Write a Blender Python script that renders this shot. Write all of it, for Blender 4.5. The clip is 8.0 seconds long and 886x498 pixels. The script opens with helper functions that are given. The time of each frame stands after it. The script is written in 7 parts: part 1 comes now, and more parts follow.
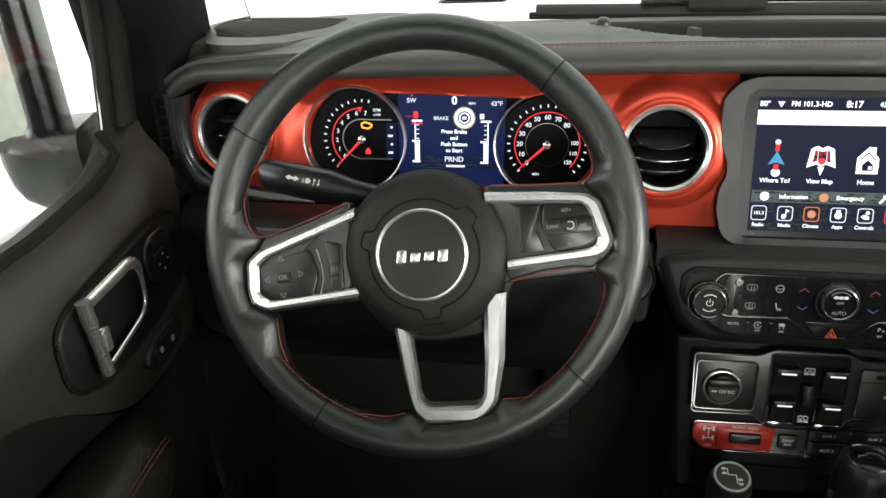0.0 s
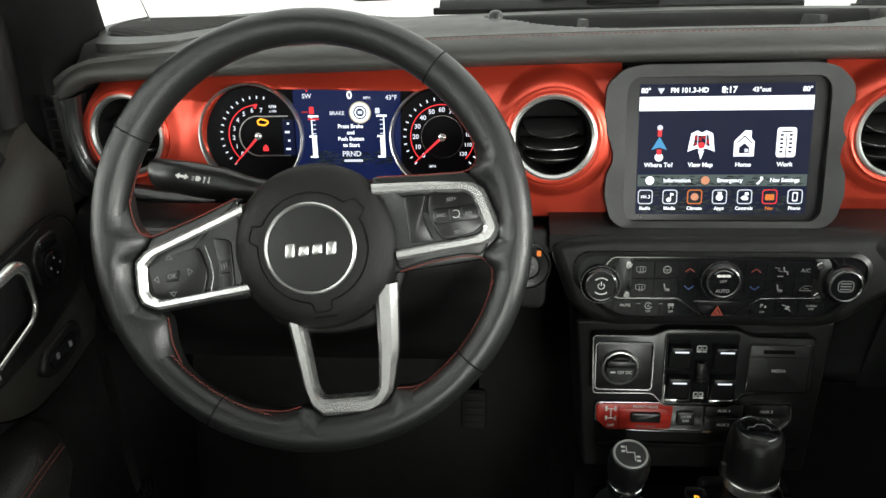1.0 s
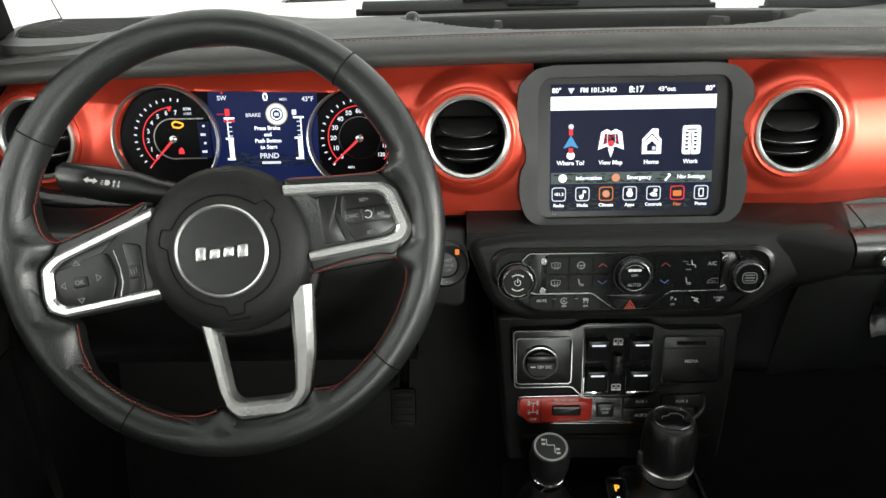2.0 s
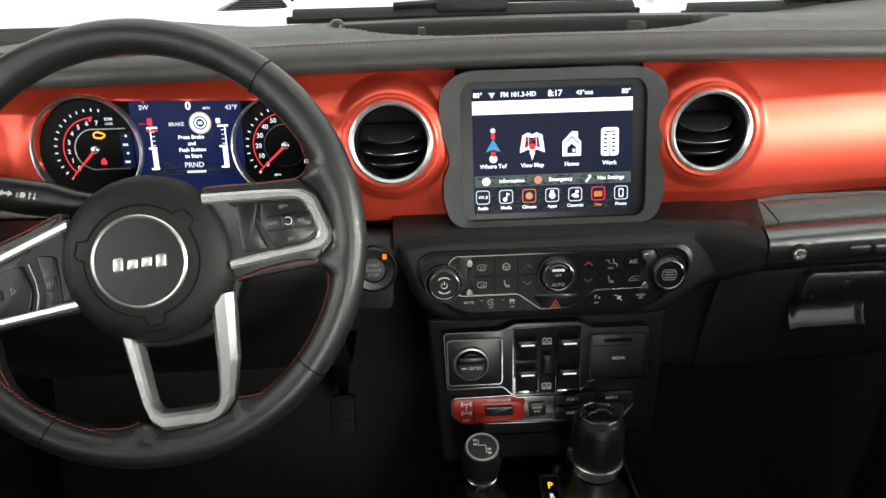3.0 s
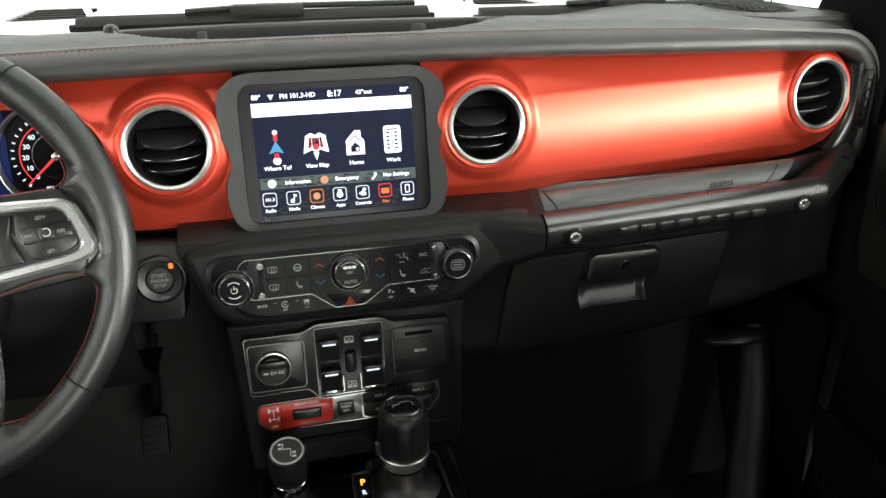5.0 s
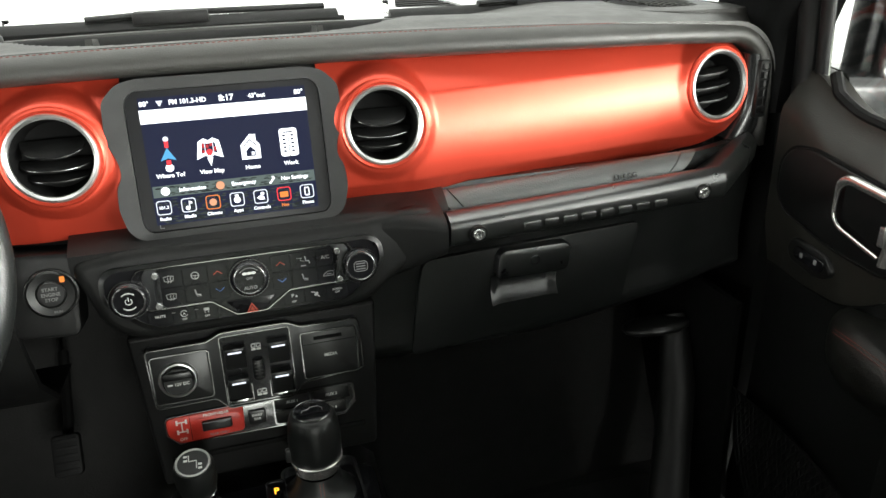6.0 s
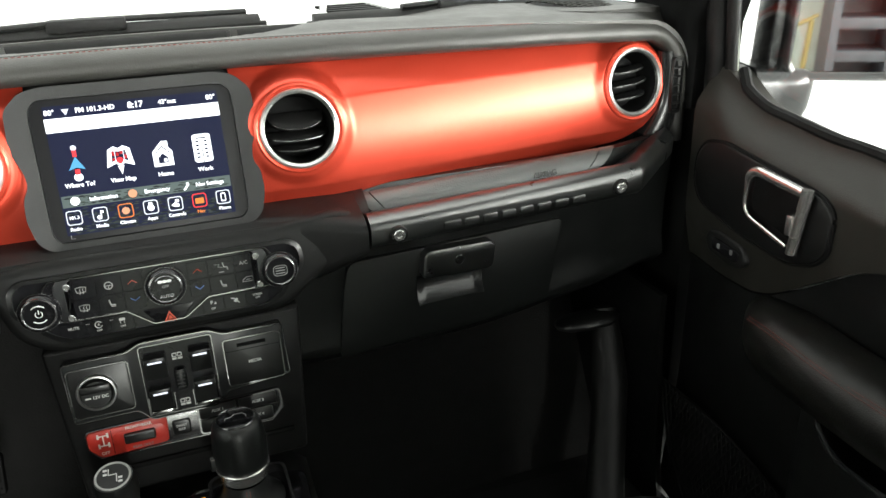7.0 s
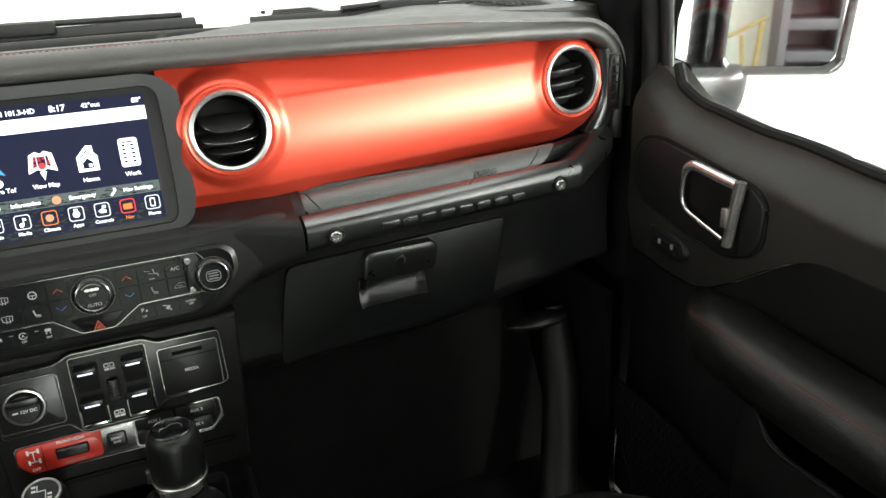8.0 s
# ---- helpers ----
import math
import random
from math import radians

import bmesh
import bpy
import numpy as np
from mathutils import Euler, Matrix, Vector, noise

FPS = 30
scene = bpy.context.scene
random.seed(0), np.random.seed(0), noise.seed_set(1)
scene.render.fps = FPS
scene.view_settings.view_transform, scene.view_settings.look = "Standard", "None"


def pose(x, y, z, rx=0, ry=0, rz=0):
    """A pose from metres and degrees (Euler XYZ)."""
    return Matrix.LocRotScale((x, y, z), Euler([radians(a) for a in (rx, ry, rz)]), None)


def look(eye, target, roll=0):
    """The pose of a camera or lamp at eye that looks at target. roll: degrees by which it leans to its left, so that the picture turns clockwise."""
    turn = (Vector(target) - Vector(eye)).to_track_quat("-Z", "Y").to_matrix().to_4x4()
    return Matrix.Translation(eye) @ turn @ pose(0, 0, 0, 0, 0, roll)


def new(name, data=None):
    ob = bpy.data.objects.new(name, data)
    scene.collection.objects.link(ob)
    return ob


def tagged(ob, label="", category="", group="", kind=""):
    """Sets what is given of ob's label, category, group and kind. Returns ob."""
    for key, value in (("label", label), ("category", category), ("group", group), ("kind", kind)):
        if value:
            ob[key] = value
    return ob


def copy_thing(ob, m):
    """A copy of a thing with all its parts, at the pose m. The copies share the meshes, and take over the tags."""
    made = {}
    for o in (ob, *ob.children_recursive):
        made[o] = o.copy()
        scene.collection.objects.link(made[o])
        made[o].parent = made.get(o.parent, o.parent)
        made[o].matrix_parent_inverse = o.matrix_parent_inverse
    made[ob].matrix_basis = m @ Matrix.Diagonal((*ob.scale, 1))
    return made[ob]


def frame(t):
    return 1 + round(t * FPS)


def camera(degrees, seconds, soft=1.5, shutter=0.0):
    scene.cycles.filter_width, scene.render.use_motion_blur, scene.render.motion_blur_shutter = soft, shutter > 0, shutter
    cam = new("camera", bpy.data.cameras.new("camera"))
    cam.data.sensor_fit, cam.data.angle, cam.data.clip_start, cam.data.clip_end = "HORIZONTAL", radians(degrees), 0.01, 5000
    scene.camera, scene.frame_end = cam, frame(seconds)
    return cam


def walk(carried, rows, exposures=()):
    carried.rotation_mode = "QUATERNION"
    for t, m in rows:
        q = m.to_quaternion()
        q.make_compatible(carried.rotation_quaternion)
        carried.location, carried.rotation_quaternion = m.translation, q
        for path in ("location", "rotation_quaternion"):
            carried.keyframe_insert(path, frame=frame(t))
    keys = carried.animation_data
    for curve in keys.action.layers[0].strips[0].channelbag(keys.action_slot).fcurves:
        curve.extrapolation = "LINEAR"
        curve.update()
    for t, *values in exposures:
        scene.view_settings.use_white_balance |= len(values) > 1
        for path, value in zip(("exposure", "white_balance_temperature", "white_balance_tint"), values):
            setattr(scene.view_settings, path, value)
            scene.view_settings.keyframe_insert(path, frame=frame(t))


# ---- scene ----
cam = camera(61.1, 8.0)
PATH = [
    (0, (-0.2772, 0.0337, 0.9656), (-0.4259, 0.9284, 0.5442), -1.69),
    (0.5, (-0.2481, 0.0334, 0.9633), (-0.3645, 0.9328, 0.5420), -2.17),
    (1, (-0.2202, 0.0302, 0.9587), (-0.3044, 0.9327, 0.5363), -1.99),
    (1.5, (-0.2012, 0.0292, 0.9569), (-0.2631, 0.9336, 0.5346), -2.09),
    (1.7, (-0.1975, 0.0280, 0.9575), (-0.2368, 0.9333, 0.5345), -1.60),
    (2.8, (-0.1520, 0.0182, 0.9615), (-0.1379, 0.9266, 0.5435), -1.70),
    (3, (-0.1500, 0.0171, 0.9595), (-0.1153, 0.9256, 0.5429), -1.36),
    (3.5, (-0.1275, 0.0130, 0.9584), (-0.0407, 0.9181, 0.5423), -0.91),
    (4, (-0.1043, 0.0065, 0.9571), (0.0274, 0.9069, 0.5426), -0.54),
    (4.5, (-0.0844, -0.0014, 0.9518), (0.0742, 0.8979, 0.5442), -0.83),
    (4.7, (-0.0805, -0.0055, 0.9485), (0.1004, 0.8911, 0.5443), -0.70),
    (5.8, (-0.0205, -0.0185, 0.9460), (0.2316, 0.8599, 0.5401), -1.10),
    (6, (-0.0078, -0.0256, 0.9395), (0.2530, 0.8541, 0.5417), -1.54),
    (6.5, (0.0137, -0.0364, 0.9397), (0.3019, 0.8360, 0.5448), -1.89),
    (7, (0.0308, -0.0459, 0.9349), (0.3451, 0.8184, 0.5422), -2.06),
    (7.5, (0.0460, -0.0489, 0.9278), (0.3807, 0.8092, 0.5384), -2.24),
    (8, (0.0633, -0.0547, 0.9237), (0.4190, 0.7965, 0.5376), -2.47),
]
walk(cam, [(t, look(eye, target, roll)) for t, eye, target, roll in PATH],
     [(0.0, -0.30), (3.5, -0.27), (6.0, 0.13), (8.0, 0.33)])

# ---- light: a bright white photo booth round the car ----
world = bpy.data.worlds.new("booth_light")
scene.world = world
world.use_nodes = True
wn = world.node_tree.nodes
wn["Background"].inputs["Color"].default_value = (0.96, 1.0, 0.93, 1)
wn["Background"].inputs["Strength"].default_value = 2.4

# unseen area lamps added beside and behind the car to light the cabin
for name, eye, target, wide, high, watts in (("added_side_fill", (2.9, -2.3, 1.02), (0.0, -2.3, 0.95), 5.5, 0.55, 320.0),
                                             ("added_side_fill", (-2.9, -2.3, 1.05), (0.0, -2.3, 0.95), 5.5, 0.55, 65.0),
                                             ("added_rear_fill", (0.95, -3.2, 1.00), (0.0, 0.5, 0.70), 1.5, 0.9, 120.0)):
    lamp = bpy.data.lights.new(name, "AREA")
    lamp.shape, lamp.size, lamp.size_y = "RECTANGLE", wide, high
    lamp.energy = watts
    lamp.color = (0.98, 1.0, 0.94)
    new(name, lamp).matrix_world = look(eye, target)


# ---- materials ----
def mat(name, base, rough=0.5, metal=0.0, grain=0.0, grain_size=900.0, stain=0.15, coat=0.0, spec=0.5, rough_var=0.1, coat_rough=0.08):
    """A procedural surface: base colour with broad stains, uneven roughness and a fine grain bump."""
    m = bpy.data.materials.new(name)
    m.use_nodes = True
    nt = m.node_tree
    b = nt.nodes["Principled BSDF"]
    b.inputs["Metallic"].default_value = metal
    b.inputs["Specular IOR Level"].default_value = spec
    b.inputs["Coat Weight"].default_value = coat
    b.inputs["Coat Roughness"].default_value = coat_rough
    tc = nt.nodes.new("ShaderNodeTexCoord")
    n1 = nt.nodes.new("ShaderNodeTexNoise")
    n1.inputs["Scale"].default_value = 14.0
    n1.inputs["Detail"].default_value = 6.0
    nt.links.new(tc.outputs["Object"], n1.inputs["Vector"])
    ramp = nt.nodes.new("ShaderNodeMix")
    ramp.data_type = "RGBA"
    lo = tuple(c * (1 - stain) for c in base)
    hi = tuple(min(1.0, c * (1 + stain)) for c in base)
    ramp.inputs["A"].default_value = (*lo, 1)
    ramp.inputs["B"].default_value = (*hi, 1)
    nt.links.new(n1.outputs["Fac"], ramp.inputs["Factor"])
    nt.links.new(ramp.outputs["Result"], b.inputs["Base Color"])
    mr = nt.nodes.new("ShaderNodeMapRange")
    mr.inputs["To Min"].default_value = max(0.02, rough - rough_var)
    mr.inputs["To Max"].default_value = min(1.0, rough + rough_var)
    n2 = nt.nodes.new("ShaderNodeTexNoise")
    n2.inputs["Scale"].default_value = 45.0
    n2.inputs["Detail"].default_value = 4.0
    nt.links.new(tc.outputs["Object"], n2.inputs["Vector"])
    nt.links.new(n2.outputs["Fac"], mr.inputs["Value"])
    nt.links.new(mr.outputs["Result"], b.inputs["Roughness"])
    if grain > 0:
        n3 = nt.nodes.new("ShaderNodeTexVoronoi")
        n3.inputs["Scale"].default_value = grain_size
        bp = nt.nodes.new("ShaderNodeBump")
        bp.inputs["Strength"].default_value = grain
        bp.inputs["Distance"].default_value = 0.0004
        nt.links.new(tc.outputs["Object"], n3.inputs["Vector"])
        nt.links.new(n3.outputs["Distance"], bp.inputs["Height"])
        nt.links.new(bp.outputs["Normal"], b.inputs["Normal"])
    return m


def glow(name, color, strength):
    m = bpy.data.materials.new(name)
    m.use_nodes = True
    b = m.node_tree.nodes["Principled BSDF"]
    b.inputs["Base Color"].default_value = (0.01, 0.01, 0.01, 1)
    b.inputs["Roughness"].default_value = 0.35
    b.inputs["Specular IOR Level"].default_value = 0.04
    b.inputs["Emission Color"].default_value = (*color, 1)
    b.inputs["Emission Strength"].default_value = strength
    return m


def clear_glass(name, tint=(1, 1, 1)):
    m = bpy.data.materials.new(name)
    m.use_nodes = True
    b = m.node_tree.nodes["Principled BSDF"]
    b.inputs["Base Color"].default_value = (*tint, 1)
    b.inputs["Roughness"].default_value = 0.0
    b.inputs["IOR"].default_value = 1.30
    b.inputs["Transmission Weight"].default_value = 1.0
    return m


PLASTIC = mat("black_grained_plastic", (0.0056, 0.0057, 0.0056), 0.46, grain=0.35, grain_size=1100, spec=0.28)
SOFT = mat("soft_touch_black_vinyl", (0.0072, 0.0080, 0.0077), 0.36, grain=0.40, grain_size=700, spec=0.40)
PAD = mat("dash_pad_grey_black_vinyl", (0.029, 0.0285, 0.0258), 0.52, grain=0.5, grain_size=650, spec=0.55)
LEATHER = mat("black_wheel_leather", (0.0085, 0.0096, 0.0092), 0.40, grain=0.35, grain_size=520, spec=0.62, rough_var=0.04, stain=0.08)
ARMREST = mat("black_armrest_leather", (0.0068, 0.0068, 0.0058), 0.42, grain=0.45, grain_size=520, spec=0.30)
SMOOTH = mat("satin_black_plastic", (0.0075, 0.0079, 0.0078), 0.33, grain=0.1, spec=0.55, rough_var=0.03)
GLOSSY = mat("semi_gloss_black_plastic", (0.010, 0.0105, 0.0105), 0.24, grain=0.06, spec=0.65, rough_var=0.02)
OUTER = mat("weathered_black_trim", (0.010, 0.010, 0.010), 0.55, grain=0.3, spec=0.2)
DIALFACE = mat("black_dial_face", (0.004, 0.004, 0.005), 0.35, spec=0.06)
DARK = mat("dull_black_plastic", (0.004, 0.004, 0.004), 0.7, spec=0.12)
PIANO = mat("gloss_black_plastic", (0.008, 0.008, 0.009), 0.13, rough_var=0.05, spec=0.30)
BEZEL = mat("charcoal_grey_bezel_plastic", (0.0135, 0.014, 0.014), 0.48, grain=0.3, grain_size=1300)
SILVER = mat("satin_silver_paint", (0.78, 0.78, 0.77), 0.25, metal=0.86, stain=0.04, rough_var=0.02)
CHROME = mat("polished_chrome", (0.72, 0.72, 0.72), 0.08, metal=1.0, stain=0.03, rough_var=0.04)
PULL = mat("satin_nickel", (0.62, 0.61, 0.59), 0.24, metal=0.90, stain=0.06, rough_var=0.02)
SATIN = mat("satin_chrome", (0.66, 0.66, 0.65), 0.32, metal=0.95, stain=0.05, rough_var=0.05)
GARAGE = mat("grey_garage_wall", (0.30, 0.32, 0.28), 0.7, stain=0.3)
TRIMLINE = mat("bright_silver_edge", (0.50, 0.50, 0.50), 0.13, metal=1.0, stain=0.05, rough_var=0.03)
KNURL = mat("dark_smoked_chrome", (0.20, 0.20, 0.203), 0.22, metal=0.9, stain=0.08, rough_var=0.03)
SMOKE = mat("smoked_chrome", (0.34, 0.34, 0.34), 0.25, metal=1.0, stain=0.08, rough_var=0.03)
RED = mat("satin_red_paint", (0.60, 0.058, 0.029), 0.35, metal=0.70, stain=0.06, grain=0.04, grain_size=1800, rough_var=0.02, coat=0.28, coat_rough=0.24)
REDPLASTIC = mat("red_switch_plastic", (0.42, 0.026, 0.016), 0.35, stain=0.08, rough_var=0.03)
THREAD = mat("red_stitching_thread", (0.16, 0.028, 0.019), 0.8, stain=0.3)
DOORVINYL = mat("dark_grey_door_vinyl", (0.0170, 0.0162, 0.0134), 0.45, grain=0.3, grain_size=600, spec=0.36)
CARPET = mat("black_carpet", (0.0075, 0.0075, 0.007), 0.95, grain=1.0, grain_size=350, stain=0.4)
HEADLINER = mat("dark_headliner_cloth", (0.045, 0.046, 0.044), 0.95, grain=0.6, grain_size=500)
WHITEPAINT = mat("white_car_paint", (0.80, 0.80, 0.79), 0.25, coat=0.8, stain=0.02, rough_var=0.03)
FLOORWHITE = mat("white_booth_floor", (0.80, 0.80, 0.79), 0.45, stain=0.05)
RUBBER = mat("black_rubber", (0.006, 0.006, 0.006), 0.6, grain=0.3, grain_size=400, spec=0.15)
MIRROR = mat("mirror_glass", (0.88, 0.89, 0.88), 0.02, metal=1.0, stain=0.02, rough_var=0.01)
BOLT = mat("bright_steel", (0.55, 0.55, 0.54), 0.22, metal=0.85, stain=0.1, rough_var=0.04)
PRINT = mat("white_printed_marking", (0.62, 0.62, 0.60), 0.5, stain=0.05)
SILVERPRINT = mat("silver_printed_ring", (0.33, 0.33, 0.32), 0.45, stain=0.05)
LABEL = mat("soft_white_printed_marking", (0.32, 0.32, 0.31), 0.5, stain=0.05)
DIMPRINT = mat("grey_printed_marking", (0.17, 0.17, 0.17), 0.5, stain=0.05)
REDPRINT = mat("red_printed_marking", (0.30, 0.035, 0.014), 0.5, stain=0.05)
BLUEPRINT = mat("blue_printed_marking", (0.035, 0.09, 0.26), 0.5, stain=0.05)
GLASS = clear_glass("window_glass")
G_WHITE = glow("lit_white", (0.92, 0.96, 1.0), 2.2)
G_SOFTWHITE = glow("lit_soft_white", (0.85, 0.9, 1.0), 1.35)
G_NAVY = glow("lit_navy_screen", (0.003, 0.007, 0.040), 1.0)
G_BLUE = glow("lit_blue_display", (0.005, 0.014, 0.085), 1.0)
G_GREY = glow("lit_grey_strip", (0.12, 0.16, 0.15), 1.0)
G_TREES = glow("lit_dark_green_trees", (0.038, 0.052, 0.044), 1.0)
G_SHADE = glow("lit_dark_foliage", (0.006, 0.010, 0.012), 1.0)
G_DIMRED = glow("lit_dim_red", (0.75, 0.03, 0.04), 0.8)
HUB = mat("matt_hub_vinyl", (0.0085, 0.0086, 0.0080), 0.54, grain=0.4, grain_size=900, spec=0.24)
SCREEN = mat("screen_glass_black", (0.006, 0.006, 0.007), 0.30, spec=0.25, rough_var=0.03)
RAIL = mat("satin_black_rail_vinyl", (0.0085, 0.0094, 0.0090), 0.28, grain=0.12, grain_size=900, spec=1.0, rough_var=0.02)
RAIL.node_tree.nodes["Principled BSDF"].inputs["IOR"].default_value = 1.75
STRIP = mat("grey_black_airbag_vinyl", (0.060, 0.064, 0.062), 0.36, grain=0.5, grain_size=500, spec=0.9)
YELLOW = mat("yellow_enamel", (0.13, 0.095, 0.018), 0.6, stain=0.3)
RACK = mat("dark_blue_grey_steel", (0.034, 0.035, 0.041), 0.5, stain=0.4)
GREYTRIM = mat("dark_grey_satin_trim", (0.014, 0.015, 0.0155), 0.30, spec=0.5, rough_var=0.03)
G_RED = glow("lit_red", (1.0, 0.05, 0.06), 1.3)
G_ORANGE = glow("lit_orange", (1.0, 0.28, 0.05), 1.1)
G_PEACH = glow("lit_peach", (1.0, 0.45, 0.25), 1.0)
G_CREAM = glow("lit_cream", (1.0, 0.90, 0.62), 0.75)
G_AMBER = glow("lit_amber", (1.0, 0.42, 0.03), 2.4)
G_CYAN = glow("lit_cyan", (0.12, 0.5, 0.9), 1.0)


# ---- building tools ----
def plane(x, y, z, lean=0.0, spin=0.0, yaw=0.0):
    """A panel's own axes: x to the right, y up along the panel, z out of it; lean: degrees by which its top leans away."""
    return pose(x, y, z, 90 - lean, 0, yaw) @ pose(0, 0, 0, 0, 0, spin)


def thing(name, m, label, category, group="", kind=""):
    ob = new(name)
    ob.empty_display_size = 0.02
    ob.matrix_world = m
    return tagged(ob, label, category, group, kind)


def finish(name, bm, material, angle=38):
    me = bpy.data.meshes.new(name)
    bmesh.ops.recalc_face_normals(bm, faces=bm.faces)
    bm.to_mesh(me)
    bm.free()
    me.polygons.foreach_set("use_smooth", [True] * len(me.polygons))
    me.set_sharp_from_angle(angle=radians(angle))
    if material:
        me.materials.append(material)
    return me


def part(name, bm, material, parent, label="", angle=38):
    ob = new(name, finish(name, bm, material, angle))
    ob.parent = parent
    if label:
        ob["label"] = label
    return ob


def solid(name, bm, material, label, category, group="", kind="", m=None, angle=38):
    ob = new(name, finish(name, bm, material, angle))
    if m is not None:
        ob.matrix_world = m
    return tagged(ob, label, category, group, kind)


def rrect(w, h, r=0.002, cx=0.0, cy=0.0, n=4):
    r = min(r, w / 2 - 1e-5, h / 2 - 1e-5)
    out = []
    for k, (sx, sy) in enumerate(((1, 1), (-1, 1), (-1, -1), (1, -1))):
        for i in range(n + 1):
            a = math.pi / 2 * (k + i / n)
            out.append((cx + sx * (w / 2 - r) + r * math.cos(a), cy + sy * (h / 2 - r) + r * math.sin(a)))
    return out


def circle(r, n=32, cx=0.0, cy=0.0, ry=None):
    return [(cx + r * math.cos(2 * math.pi * i / n), cy + (ry or r) * math.sin(2 * math.pi * i / n)) for i in range(n)]


def rounded(poly, r, n=4):
    """A polygon with its corners rounded off."""
    out = []
    for i, p in enumerate(poly):
        p, a, b = Vector(p), Vector(poly[i - 1]), Vector(poly[(i + 1) % len(poly)])
        da, db = (a - p), (b - p)
        d = min(r, da.length * 0.45, db.length * 0.45)
        s, e = p + da.normalized() * d, p + db.normalized() * d
        for k in range(n + 1):
            t = k / n
            out.append(tuple((1 - t) ** 2 * s + 2 * t * (1 - t) * p + t * t * e))
    return out


def corner(pts, r, n=5):
    """An open line with its inner corners rounded."""
    out = [pts[0]]
    for i in range(1, len(pts) - 1):
        p, a, b = Vector(pts[i]), Vector(pts[i - 1]), Vector(pts[i + 1])
        s = p + (a - p).normalized() * min(r, (a - p).length * 0.45)
        e = p + (b - p).normalized() * min(r, (b - p).length * 0.45)
        for k in range(n + 1):
            t = k / n
            out.append(tuple((1 - t) ** 2 * s + 2 * t * (1 - t) * p + t * t * e))
    return out + [pts[-1]]


def prism(poly, z0, z1, bevel=0.0, seg=2, bm=None, m=None):
    """A polygon drawn out from z0 to z1, its z1 rim bevelled."""
    bm = bm or bmesh.new()
    lo = [bm.verts.new((x, y, z0)) for x, y in poly]
    n = len(poly)
    rings = [lo]
    if bevel > 0:
        cx, cy = sum(p[0] for p in poly) / n, sum(p[1] for p in poly) / n
        norm = []
        for i in range(n):
            a, b, c = Vector(poly[i - 1]), Vector(poly[i]), Vector(poly[(i + 1) % n])
            t = ((b - a).normalized() + (c - b).normalized())
            t = t.normalized() if t.length > 1e-9 else (c - b).normalized()
            norm.append(Vector((-t.y, t.x)))
        area = sum(poly[i - 1][0] * poly[i][1] - poly[i][0] * poly[i - 1][1] for i in range(n))
        sign = 1 if area > 0 else -1
        for k in range(seg + 1):
            a = math.pi / 2 * k / seg
            ins, up = bevel * (1 - math.cos(a)), bevel * math.sin(a)
            h = z1 - bevel + up if z1 > z0 else z1 + bevel - up
            rings.append([bm.verts.new((p[0] + sign * q.x * ins, p[1] + sign * q.y * ins, h)) for p, q in zip(poly, norm)])
    else:
        rings.append([bm.verts.new((x, y, z1)) for x, y in poly])
    for a, b in zip(rings, rings[1:]):
        for i in range(n):
            bm.faces.new((a[i - 1], a[i], b[i], b[i - 1]))
    bm.faces.new(rings[-1])
    bm.faces.new(list(reversed(lo)))
    if m is not None:
        bmesh.ops.transform(bm, matrix=m, verts=[v for r in rings for v in r])
    return bm


def band(outer, inner, z0, z1, bm=None, top_out=None):
    """A frame between two outlines of equally many points, from z0 to z1."""
    bm = bm or bmesh.new()
    n = len(outer)
    zo = z1 if top_out is None else top_out
    r = [[bm.verts.new((x, y, z)) for x, y in p] for p, z in ((outer, z0), (outer, zo), (inner, z1), (inner, z0))]
    for k in range(4):
        a, b = r[k], r[(k + 1) % 4]
        for i in range(n):
            bm.faces.new((a[i - 1], a[i], b[i], b[i - 1]))
    return bm


def lathe(profile, n=40, bm=None, m=None, close=False):
    """A profile of (radius, z) turned about the z axis."""
    bm = bm or bmesh.new()
    rings = []
    for r, z in profile:
        if r < 1e-6:
            rings.append([bm.verts.new((0, 0, z))])
        else:
            rings.append([bm.verts.new((r * math.cos(2 * math.pi * i / n), r * math.sin(2 * math.pi * i / n), z)) for i in range(n)])
    pairs = list(zip(rings, rings[1:])) + ([(rings[-1], rings[0])] if close else [])
    for a, b in pairs:
        for i in range(n):
            f = [a[i - 1] if len(a) > 1 else a[0], a[i] if len(a) > 1 else None, b[i] if len(b) > 1 else b[0], b[i - 1] if len(b) > 1 else None]
            f = [v for v in f if v is not None]
            if len(f) > 2:
                bm.faces.new(f)
    if m is not None:
        bmesh.ops.transform(bm, matrix=m, verts=[v for r in rings for v in r])
    return bm


